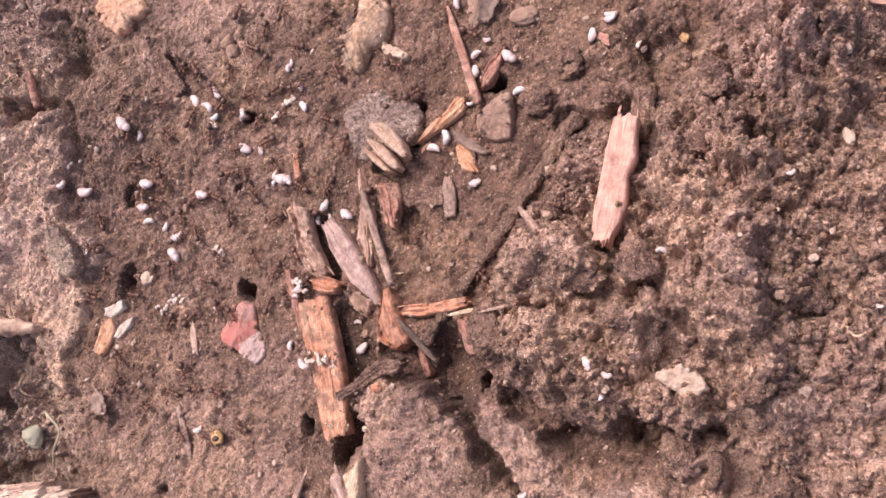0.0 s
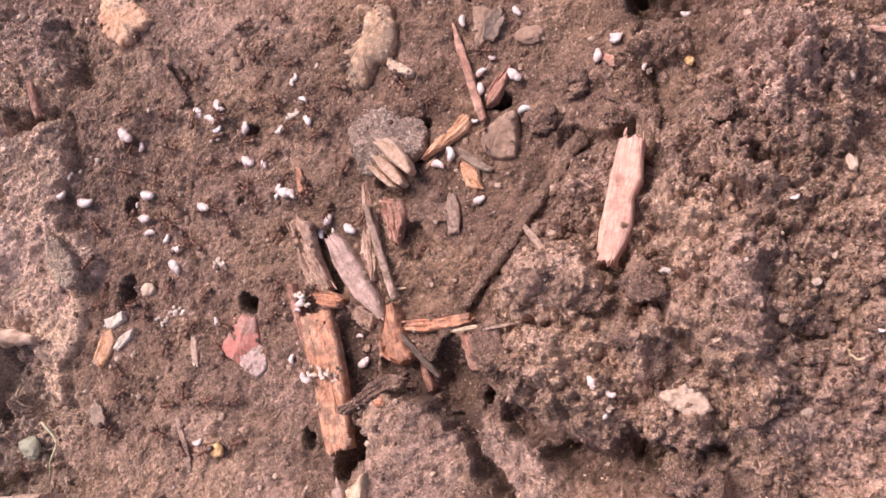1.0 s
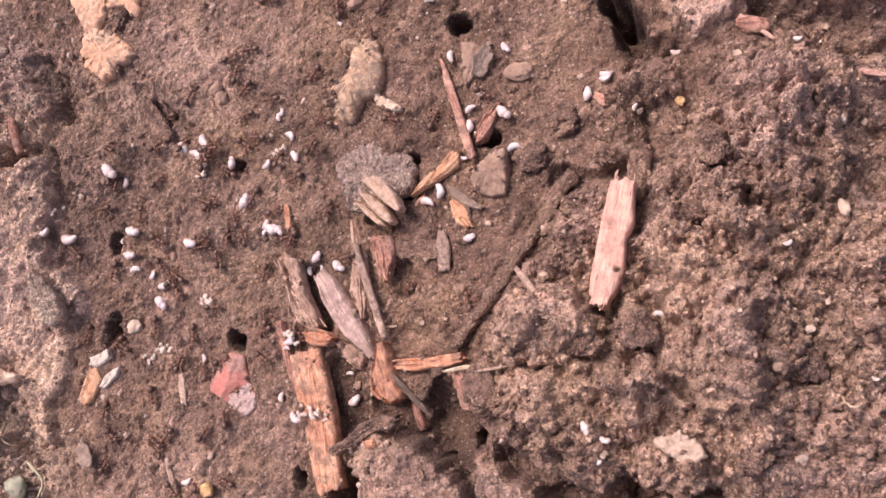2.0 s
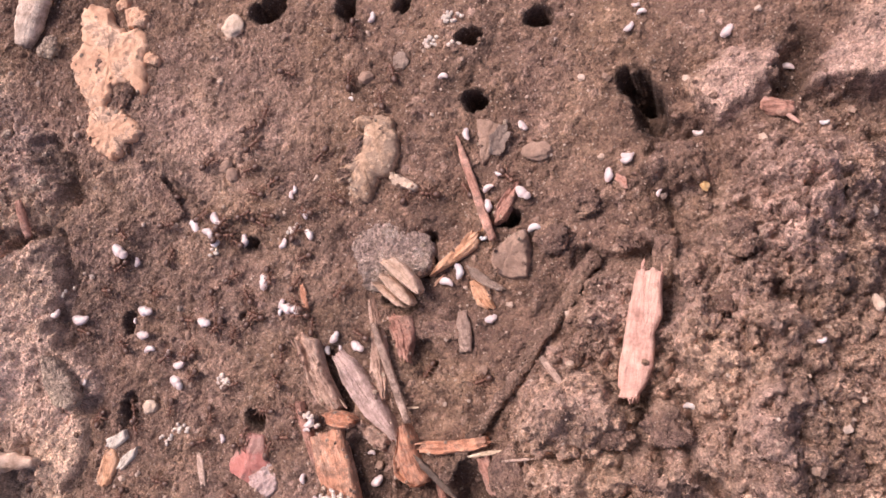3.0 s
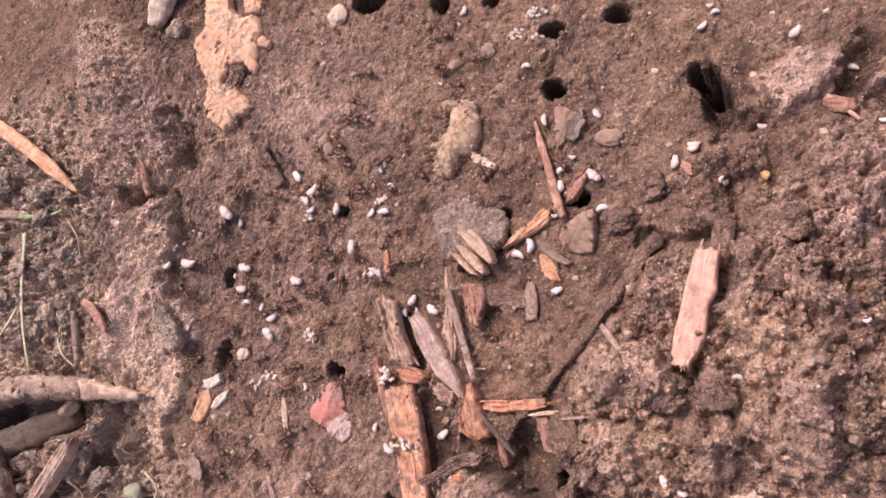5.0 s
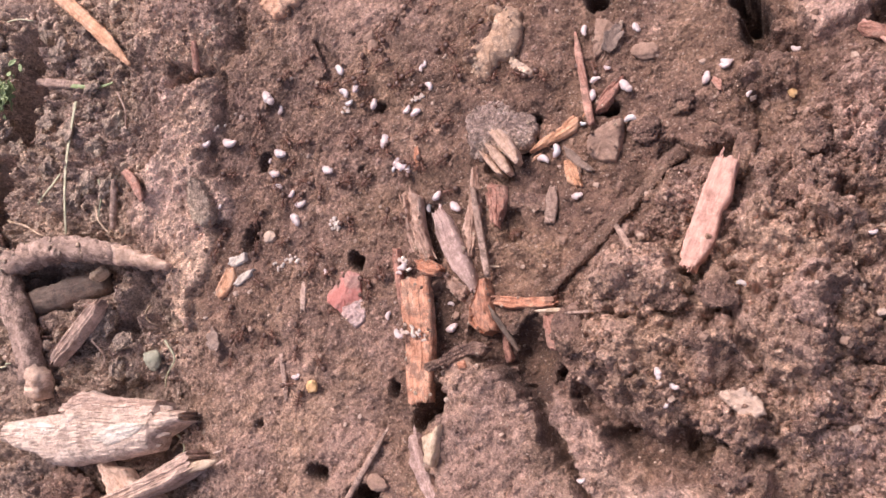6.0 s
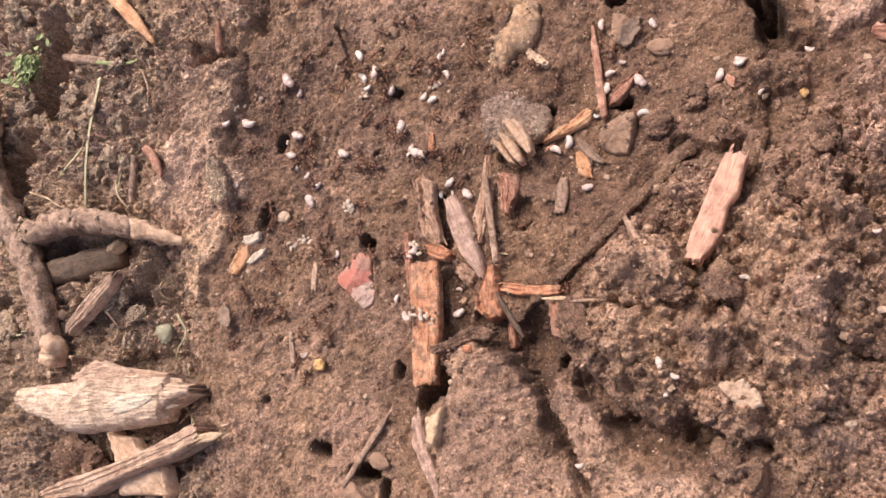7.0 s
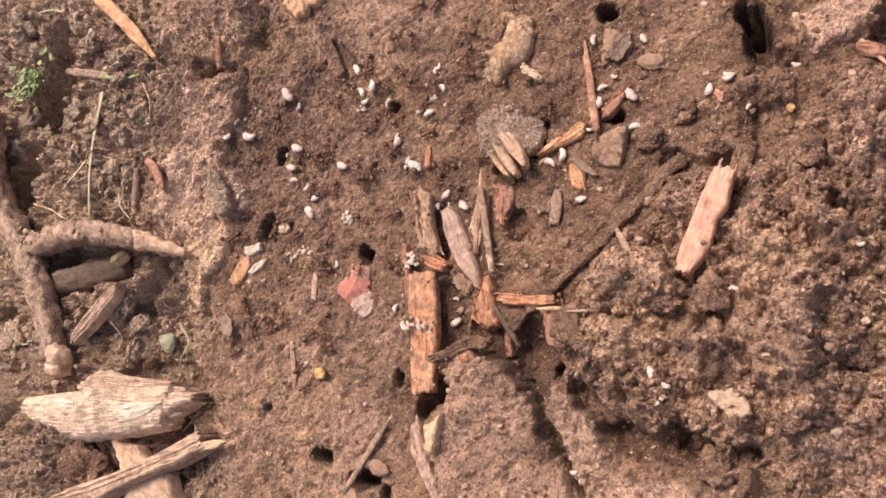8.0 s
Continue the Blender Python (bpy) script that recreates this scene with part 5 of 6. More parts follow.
for n, outline in enumerate(([(-99.5, -15.2), (-95.7, -13.9), (-93.8, -12.6), (-92.7, -14.8), (-94.8, -16.6), (-96.3, -17.7), (-98.2, -17.3)], [(-95.0, -22.1), (-93.8, -19.8), (-91.2, -17.9), (-89.3, -17.3), (-89.8, -19.4), (-91.9, -21.7), (-93.8, -23.3)])):
    plank("paper_scrap", STRAW_WHITE, "torn whitish fibre scrap", "fibre", outline, 0.6, 73 + n, 48, 0.6, ragged=0.9, groove=0.2, split=0.2, across=14, along=24)
lump("yellow_bit", YELLOW, "round orange-yellow grain on the soil", "seed", (-58.1, -45.7), (3.6, 3.4, 2.4), 75, 0.35)
splinter("twig", TWIG, "thin sunken brown twig", "twig", (-68.8, -45.1, -63, 13.6), 1.6, 1.2, 76, -0.1, ragged=0.5)
lump("stone", CREAM, "small tan pebble beside a burrow mouth", "pebble", (-87.0, -6.8), (4.6, 4.4, 2.6), 77, 0.35, facets=4)
lump("stone", STONE, "small pinkish pebble in the nest floor", "pebble", (-67.4, 57.4), (4.0, 3.8, 2.4), 78, 0.4)
flake("leaf_scrap", GREY_STONE, "small pale grey leaf scrap", "leaf", (-96.6, -40.1, -36, 7.5), 5.2, 0.8, 79, 0.5, jag=0.28)
splinter("bark_scrap", CLOD, "flat soil-coloured bark scrap", "bark", (-86.6, 50.0, -48, 15.4), 5.0, 1.6, 80, 0.2, ragged=0.8)
splinter("wood_strip", TAN_BARK, "tiny tan sliver in the soil", "wood strip", (-69.0, -21.8, -77, 7.4), 2.0, 1.0, 81, -0.2)
splinter("bark_scrap", ORANGE, "tiny orange sliver between brood", "wood strip", (-40.4, 21.0, -78, 5.7), 1.8, 1.0, 82, 0.4)
lump("stone", STONE, "rusty red grain on the soil", "pebble", (-77.2, 12.4), (1.8, 2.8, 1.4), 83, 0.3, level=2)
shard("bark_scrap", STRAW, "yellow bark scrap at the edge of a lobe", "bark", [(-17.5, -49.4), (-15.6, -48.1), (-13.5, -45.7), (-13.0, -51.3), (-12.9, -55.5), (-15.3, -55.7)], 3.0, 84, 80, 0.6, long=3.0, jag=0.4, rough=0.3)
shard("bark_strip", BARK, "curled grey-pink bark strip over a hollow", "bark", [(-24.6, -52.1), (-22.2, -49.6), (-18.9, -53.8), (-14.9, -59.0), (-11.6, -63.3), (-7.3, -68.3), (-10.8, -69.4), (-16.3, -63.7), (-20.8, -58.7)], 3.4, 85, -51, 0.6, long=4.0, jag=0.6, rough=0.8, ends=1.2, fray=3, crust=4)
splinter("twig", TWIG, "thin brown twig across a hollow", "twig", (-34.8, -62.1, -108, 24.1), 1.6, 1.4, 86, 1.0, ragged=0.5, taper=(0.3, 0.8))
lump("stone", STONE, "pale brown pebble by a burrow mouth", "pebble", (-30.8, -64.7), (6, 4, 3), 87, 0.3, facets=4)
lump("stone", STONE, "rosy pebble by a burrow mouth", "pebble", (-35.5, -74.2), (7.5, 5, 3), 88, 0.4, facets=4)
lump("stone", ORANGE, "orange-pink grain where wood meets soil", "pebble", (-11.7, -30.9), (2.6, 2.2, 1.8), 89, 0.3, facets=3)
shard("leaf_scrap", SAND, "cream dry leaf scrap with a torn outline", "leaf", [(48.0, -25.5), (49.0, -24.6), (51.4, -24.5), (52.9, -23.7), (56.4, -25.2), (57.9, -27.6), (55.9, -29.1), (53.7, -30.3), (51.7, -28.3), (49.1, -26.8)], 1.2, 90, -20, 1.2, jag=0.6, rough=0.5, dome=0.1)

draped("root", CLOD, "tan rootlet in crumbly soil", "root", [(58.4, -39.2), (59.0, -42.3), (57.3, -45.5)], 1.3, 0.9, 92, 0.5)
lump("yellow_bit", YELLOW, "small yellow seed on the bank", "seed", (52.5, 43.2), (1.7, 2.6, 1.5), 93, 0.3, 30)
lump("yellow_bit", CREAM, "pale sliver on the bank edge", "seed", (81.6, 18.2), (1.8, 3.4, 1.6), 94, 0.3, 20)
flake("leaf_scrap", RED_WOOD, "small brown pointed scrap between brood", "leaf", (35.9, 45.2, -53, 4.1), 1.8, 0.6, 95, 0.7)
splinter("straw", CHIP, "pale straw at the edge of the bank", "straw", (88.0, 45.0, -12, 4.3), 1.2, 0.8, 96, 1.0)
draped("root_hair", STRAW, "fine pale curled rootlet", "root", [(80.0, -15.9), (81.2, -18.7), (82.6, -17.2)], 0.3, 0.2, 97, 0.6)

# ---- twigs and weathered wood over the low ground ----


def forked_twig():
    """The grey-brown twig with a side branch that ends in a pale cut."""
    top = tagged(new("forked_twig"), "forked grey-brown twig with a pale cut side branch", "twig")
    x0, y0 = -200.4, -37.9
    z0 = support(x0, y0, 4) + 7
    top.location = (x0 * MM, y0 * MM, z0 * MM)

    def limb(name, mat, pts, r0, r1, seed, label):
        path = []
        for (ax, ay, az), (bx, by, bz) in zip(pts, pts[1:]):
            path += [(ax + (bx - ax) * k / 10 - x0, ay + (by - ay) * k / 10 - y0, az + (bz - az) * k / 10) for k in range(10)]
        path.append((pts[-1][0] - x0, pts[-1][1] - y0, pts[-1][2]))
        for _ in range(6):
            path = [path[0]] + [tuple((a[i] + 2 * b[i] + c[i]) / 4 for i in range(3)) for a, b, c in zip(path, path[1:], path[2:])] + [path[-1]]
        radii = [(r0 + (r1 - r0) * n / (len(path) - 1)) * (1 + 0.14 * wobble(n * 0.5, 0, 0, 2, seed)) for n in range(len(path))]
        part(name, swept(name, mat, path, radii, 1.0, 20, 0.2, 0.9, seed, 2.6, 0.5), top, None, label)

    limb("stem", TWIG_STEM, [(-253.6, 12.9, 3), (-238.6, -14.5, 2), (-202.7, -37.1, 0), (-184.1, -53.3, -1), (-172.7, -69.2, -2)], 5.8, 3.9, 101, "grey-brown bark")
    limb("split_end", CUT, [(-176.6, -65.6, -1.6), (-169.5, -68.7, -1.8), (-169.5, -73.6, -2.4)], 3.4, 4.2, 104, "pale frayed wood")
    limb("branch", TWIG, [(-200.7, -33.3, 0), (-182.6, -25.7, 1), (-166.6, -22.3, 0.5), (-144.8, -21.6, 0)], 4.8, 3.5, 102, "knotty brown bark")
    limb("cut_end", CUT, [(-147.0, -21.7, 0), (-130.6, -21.7, 0.5), (-120.6, -22.0, 1)], 3.5, 1.2, 103, "pale peeled wood")
    r8 = random.Random(44)
    for n in range(46):
        near_fork = n < 30
        px, py = (-199.9, -33.0) if near_fork else (-172.2, -23.4)
        px, py = px + r8.gauss(0, 3.2 if near_fork else 7.0), py + r8.gauss(0, 3.0 if near_fork else 1.2)
        size = r8.uniform(0.4, 1.3)
        me = lump_mesh("soil_crust", GREY_CLOD, size, size * 0.8, size * 0.6, 700 + n, 0.35, 0, 2, 0.15)
        part("soil_crust", me, top, pose((px - x0) * MM, (py - y0) * MM, (4.3 + r8.uniform(-0.5, 0.3)) * MM, 0, 0, r8.uniform(0, 360)), "" if n else "pale soil stuck on the bark")


forked_twig()
dark = splinter("dark_twig", DARK_TWIG, "thick dark twig stub with a yellow broken end", "twig", (-180.4, -39.8, 28, 38.2), 10, 8, 104, 2.5, ragged=0.8, taper=(0.7, 0.8))
part("broken_end", lump_mesh("broken_end", STRAW, 3.6, 2.6, 2.8, 105, 0.15, 3), dark, pose(0.0195, 0.001, 0.0055), "yellow broken wood")
plank("wood_chip", TAN_BARK, "slim pale wood sliver propped among crumbs", "wood chip", [(-148.8, -37.7), (-148.4, -42.4), (-152.5, -49.3), (-157.3, -56.3), (-161.8, -61.4), (-164.3, -59.1), (-161.1, -51.9), (-156.5, -44.9), (-152.8, -39.7)], 2.6, 106, 58, 2.4, base=0.0, ragged=2.0, split=0.8, groove=0.3, skirt=2.0, fray=3)
splinter("wood_chip", BARK, "small pink bark scrap under a sliver", "wood chip", (-162.1, -52.8, 56, 9.2), 5.0, 2.0, 107, 1.0, ragged=0.6)


def weathered_log():
    """The bleached piece of wood with split, layered ends."""
    outline = [(-174.4, -88.8), (-173.2, -83.3), (-162.7, -79.4), (-150.2, -74.9), (-146.2, -69.2), (-141.6, -66.1), (-132.4, -65.4), (-120.3, -63.3), (-107.7, -61.4), (-107.5, -63.7), (-95.9, -61.8), (-97.6, -64.7), (-106.2, -72.1), (-105.7, -75.8), (-115.4, -80.3), (-124.8, -84.0), (-137.1, -89.0), (-147.4, -91.8), (-154.2, -90.8), (-166.0, -91.3)]
    turn = 17
    cx, cy, pts = local(outline, turn)
    top = tagged(new("weathered_wood"), "bleached weathered wood piece with splintered layered end", "wood piece")
    top.matrix_basis = pose(cx * MM, cy * MM, 1.2 * MM, 0, 0, turn)
    part("heartwood", plank_mesh("heartwood", WEATHERED, pts, 7, 110, ragged=2.8, split=1.2, groove=0.5, rim=-0.35, skirt=2.0, along=120, across=54, blunt=0.05), top, None, "bleached pale wood")
    length = max(p[0] for p in pts) - min(p[0] for p in pts)
    for name, mat, piece, z, label in (
            ("bark_layer", TAN_BARK, [(-148.9, -74.9), (-146.3, -69.4), (-141.5, -66.2), (-132.1, -65.3), (-107.8, -61.3), (-109.1, -64.1), (-121.3, -68.5), (-136.1, -72.5)], 5.2, "brown bark left along one side"),
            ("pale_streak", STRAW_WHITE, [(-128.7, -78.2), (-125.6, -73.7), (-117.2, -70.2), (-107.0, -67.8), (-112.6, -73.3), (-120.8, -78.1)], 7.3, "cream inner wood"),
            ("pale_streak", STRAW_WHITE, [(-169.4, -86.7), (-165.8, -82.2), (-153.7, -79.3), (-142.4, -78.1), (-151.8, -84.3), (-161.4, -88.0)], 6.6, "cream inner wood")):
        px, py, ring = local(piece, turn)
        c, s = math.cos(radians(turn)), math.sin(radians(turn))
        dx, dy = px - cx, py - cy
        part(name, plank_mesh(name, mat, ring, 0.9, 140, ragged=2.5, split=0.6, groove=0.4, rim=-0.5, skirt=3.0, along=60, across=24), top, pose((c * dx + s * dy) * MM, (c * dy - s * dx) * MM, z * MM), label)
    for n, (u, v, dz, l, w, a) in enumerate(((0.30, 4.4, 4.9, 0.36, 3.6, -1), (0.34, 0.5, 5.2, 0.32, 2.8, 0), (0.33, -3.6, 4.8, 0.30, 2.6, 2), (0.26, -7.0, 4.0, 0.30, 3.0, 3), (0.42, 2.4, 4.2, 0.22, 1.8, -3), (-0.2, -3.0, 6.0, 0.3, 3.0, -2), (-0.25, 3.0, 5.6, 0.3, 3.2, 2))):
        me = splinter_mesh("fibre_splinter", WEATHERED, length * l, w, 1.2, 112 + n, (0.3, 0.2), 1.2, 0, 0.18)
        part("fibre_splinter", me, top, pose(u * 0.72 * length * MM, v * MM, dz * MM, 0, 3, a))


weathered_log()
plank("wood_chip", TAN_BARK, "brown bark chip with a splintered pale tip", "wood chip", [(-146.8, -110.9), (-137.0, -103.5), (-119.4, -92.9), (-106.6, -84.1), (-95.3, -75.0), (-91.1, -70.8), (-87.5, -73.9), (-89.9, -78.6), (-96.9, -84.2), (-106.9, -90.7), (-117.0, -98.1), (-125.1, -104.9), (-142.0, -111.8)], 3.6, 120, 33, 5.4, base=0.0, ragged=2.5, split=1.0, groove=0.35, skirt=5.0, along=90, fray=4, crust=4)
splinter("straw", STRAW, "pale split fibre beyond a bark chip", "straw", (-86.5, -74.9, 26, 14.6), 2.8, 1.8, 121, 6.0, pitch=0, ragged=0.8, taper=(0.9, 0.15))
plank("wood_chip", CUT, "broad pale yellow split wood under a bark chip", "wood chip", [(-129.3, -86.8), (-119.4, -84.7), (-115.8, -86.7), (-102.9, -88.3), (-96.8, -95.3), (-117.2, -102.1), (-121.2, -95.6), (-125.5, -90.8)], 3.0, 122, -30, 1.0, base=0.0, skirt=3.0, ragged=2.0, split=1.2, groove=0.4)
splinter("wood_chip", TWIG, "narrow brown edge of split wood", "wood chip", (-107.3, -99.8, -55, 28.3), 5, 4, 123, 1.0, ragged=1.0)
splinter("twig", TWIG, "thin bent twig between wood pieces", "twig", (-140.1, -101.3, -45, 27.7), 3.4, 3.2, 124, 2.5, ragged=0.4)
lump("soil_clod", CLOD, "pale crumbly clod beside split wood", "soil clod", (-146.0, -101.5), (22, 15, 9), 125, 0.3, 20, "soil clods", rough=0.4, fine=0.3)
splinter("wood_chip", PALE_ORANGE, "bright orange split wood stick", "wood chip", (-209.6, 64.4, -27, 77.7), 5.4, 3.2, 126, 2.2, ragged=1.8, taper=(0.7, 0.3), bow=2.0)
splinter("twig", RED_WOOD, "short reddish twig stub", "twig", (-135.7, 48.1, -63, 12.8), 2.4, 2.0, 127, 1.2, ragged=0.4)
splinter("twig", RED_WOOD, "thin red-brown twig on the slab", "twig", (-150.1, 2.0, -27, 22.5), 3.2, 2.2, 128, 1.2, ragged=0.9, taper=(0.8, 0.4), bow=1.2)
splinter("twig", TWIG, "short grey-brown twig among crumbs", "twig", (-213.3, 38.7, -2, 26.8), 3.6, 3.0, 129, 0.6, ragged=0.8)

lump("sage_pebble", SAGE, "flat pale green-grey pebble", "pebble", (-124.7, -51.5), (8, 7, 4), 131, 0.3, 0, facets=4)
draped("grass_blade", GRASS, "dry pale green grass blade", "grass", [(-196.8, 30.8), (-191.8, 17.4), (-188.3, 1.2), (-179.5, -18.0)], 0.7, 0.5, 132, 3.6, 0.4, step=7.0)
draped("grass_blade", GRASS, "dry pale green grass blade", "grass", [(-192.4, 2.8), (-192.5, -4.8), (-195.1, -9.9)], 0.5, 0.3, 133, 1.6, 0.4)
draped("grass_blade", LEAF, "short green grass blade", "grass", [(-204.9, 37.8), (-193.6, 37.7), (-185.3, 40.7)], 0.9, 0.5, 134, 1.5, 0.4)
shard("clay_flake", GREY_CLOD, "tan flake of clay loosening from the slab edge", "clay", [(-121.9, 7.4), (-116.6, 6.5), (-110.0, 0.8), (-106.7, -4.5), (-109.8, -7.6), (-115.0, -6.5), (-119.9, 0.1)], 2.6, 136, -60, 0.0, jag=0.6, rough=0.4, dome=0.2, crust=3)
splinter("twig", TWIG, "grey twig half hidden among dry crumbs", "twig", (-161.5, -4.9, -75, 16.9), 2.6, 2.2, 137, 1.2, ragged=0.6)
draped("grass_blade", STRAW, "fine straw fibre on the slab", "grass", [(-113.8, -4.4), (-115.0, 2.5)], 0.35, 0.25, 135, 0.6)



for n, pts in enumerate((
        [(-172.8, -6.5), (-169.3, -10.4), (-159.8, -15.3)], [(-170.2, 2.6), (-168.0, -6.1), (-167.8, -10.0)], [(-214.1, 25.4), (-214.4, 17.7), (-215.0, 13.5)],
        [(-215.9, -17.2), (-206.2, -17.8), (-193.3, -20.4)], [(-208.3, -71.7), (-193.7, -67.7), (-185.4, -66.2)], [(-155.8, -50.0), (-152.1, -48.4), (-149.0, -47.7)],
        [(-111.6, -77.5), (-109.2, -73.9), (-99.4, -68.7)], [(-110.9, -72.1), (-99.5, -73.0), (-101.4, -77.0)], [(-151.4, -51.2), (-146.5, -56.2), (-148.3, -60.8)],
        [(-139.0, -35.8), (-135.5, -38.8), (-132.0, -41.7), (-130.8, -41.1)], [(-121.6, -44.8), (-114.6, -49.2), (-120.7, -59.3)], [(-179.0, 36.4), (-171.6, 29.8), (-168.8, 22.7)],
        [(-146.6, -95.4), (-139.7, -95.4), (-136.4, -94.0)], [(-257.8, 64.7), (-248.9, 65.8), (-241.5, 65.1)])):
    draped("root_hair", (STRAW, GRASS, TAN_BARK)[n % 3], ("fine pale rootlet among grey crumbs", "dry grass fibre among grey crumbs", "thin brown rootlet among grey crumbs")[n % 3], "root", pts, 0.38, 0.22, 640 + n, 1.6, rough=0.1)
draped("root_hair", TAN_BARK, "short pale tan root peeling from the low ground", "root", [(-150.6, -92.3), (-148.1, -95.9), (-143.9, -100.0)], 1.5, 1.2, 660, 1.6)



def moss():
    """A small green seedling tuft of many leaflets."""
    x, y = -243.7, 31.6
    base = support(x, y, 4)
    top = tagged(new("moss_tuft"), "small bright green moss tuft", "moss")
    top.location = (x * MM, y * MM, base * MM)
    rnd = random.Random(5)
    for n in range(150):
        a, d = rnd.uniform(0, 6.28), abs(rnd.gauss(0, 1)) * 5.0
        long = rnd.uniform(2.6, 5.2)
        me = flake_mesh("leaflet", LEAF, long, long * 0.5, 0.3, 200 + n, 0.12, 0.2, 3, 12, 0.2)
        part("leaflet", me, top, pose(d * math.cos(a) * MM, d * math.sin(a) * MM, rnd.uniform(2.5, 8.5) * MM, rnd.uniform(-40, 40), rnd.uniform(-35, 35), rnd.uniform(0, 360)))


moss()

# ---- clods of the bank and the low ground ----
rnd = random.Random(11)
for n, (x, y, w, d, h) in enumerate((
        (44.9, -4.8, 9, 7, 6), (52.0, -40.4, 9, 8, 6), (28.0, 41.9, 7, 7, 5), (37.2, 32.6, 5.5, 5, 4),
        (20.5, 34.0, 8, 7, 5), (54.6, 18.8, 6, 6, 4.5), (65.8, -27.7, 6, 5, 4), (42.0, -15.2, 6, 5, 4.5),
        (75.1, -10.6, 6, 6, 4.5), (59.1, 31.3, 7, 6, 5), (34.8, -8.4, 6, 5, 4), (69.2, -44.2, 7, 6, 5))):
    lump("soil_clod", CLOD, "crumbly brown soil clod on the bank", "soil clod", (x, y), (w, d, h), 300 + n, 0.45, rnd.uniform(0, 360), "soil clods", rough=0.32, fine=0.16)
for n, (x, y, w) in enumerate((
        (-264.0, 57.8, 18), (-233.0, 60.8, 12), (-197.0, 45.7, 11), (-215.4, 50.0, 12), (-212.2, 23.1, 12), (-180.9, 15.2, 10),
        (-167.8, 0.9, 10), (-200.9, 14.1, 11), (-202.6, 3.9, 10), (-191.7, 28.6, 10), (-242.5, 16.5, 12), (-231.5, -5.9, 9),
        (-179.6, 1.4, 11), (-149.7, -43.2, 10), (-139.1, -58.4, 9), (-140.7, -48.8, 11), (-234.4, 12.0, 9), (-241.7, 4.5, 14),
        (-170.7, -9.7, 8), (-134.0, -58.9, 8), (-152.6, -48.0, 8), (-210.0, -69.6, 14), (-194.9, 37.5, 9), (-174.9, 23.1, 10),
        (-249.9, 47.0, 10), (-195.2, 18.4, 9), (-183.4, -5.6, 9), (-211.6, 16.0, 8))):
    lump("soil_clod", GREY_CLOD, "small greyish crumb of dry earth", "soil clod", (x, y), (w * 0.85, w * rnd.uniform(0.5, 0.8), w * 0.5), 400 + n, 0.35, rnd.uniform(0, 360), "soil clods", rough=0.5, fine=0.2, facets=3, level=4)


def crumbs():
    """Loose crumbs over the bank, the low ground and the floor, past counting."""
    r2 = np.random.default_rng(21)
    shapes = []
    for level in (2, 1):
        base_v, base_f = ball(level)
        sides = []
        for s in range(10):
            sides.append(np.array([v * (1 + 0.55 * wobble(v.x, v.y, v.z, 0.8, s) + 0.3 * wobble(v.x, v.y, v.z, 0.35, s + 20)) for v in base_v]))
        shapes.append((sides, np.array(base_f)))
    for name, mat, weight, count, lo, hi in (("soil_crumbs", CLOD, CRUMB * (1 - GREY) + 0.04, 7000, 0.28, 1.0), ("grey_crumbs", GREY_CLOD, GREY, 900, 0.4, 1.8), ("sand_grains", SAND, 0.2 + 0.3 * CRUMB, 3600, 0.16, 0.42), ("pale_grits", SAND, 0.3 + 0 * CRUMB, 700, 0.3, 1.1), ("small_pebbles", STONE, 0.3 + 0 * CRUMB, 420, 0.4, 1.3)):
        vs, fs, at = [], [], 0
        sides, faces0 = shapes[0 if name in ("grey_crumbs", "pale_grits", "small_pebbles") else 1]
        while at < count:
            x, y = r2.uniform(-285, 92), r2.uniform(-128, 130)
            if r2.random() > at_grid(weight, x, y):
                continue
            r = lo + (hi - lo) * r2.random() ** 3
            a = r2.uniform(0, 6.28)
            c, s = math.cos(a), math.sin(a)
            v = sides[at % 10] * r * np.array([1, r2.uniform(0.7, 1), r2.uniform(0.6, 0.9)])
            v = np.stack([c * v[:, 0] - s * v[:, 1] + x, s * v[:, 0] + c * v[:, 1] + y, v[:, 2] + ground(x, y) + r * 0.25], -1)
            vs.append(v)
            fs.append(faces0 + at * len(v))
            at += 1
        me = mesh_of(name, np.concatenate(vs).tolist(), np.concatenate(fs).tolist(), mat, False)
        thing(name, me, {"soil_crumbs": "loose brown crumbs of soil scattered over the bank", "grey_crumbs": "loose greyish crumbs under the twigs", "sand_grains": "tiny pale sand grains scattered over the soil", "pale_grits": "pale tan grits half sunk in the soil", "small_pebbles": "small brown pebbles half sunk in the soil"}[name], "soil", kind="stuff")


crumbs()

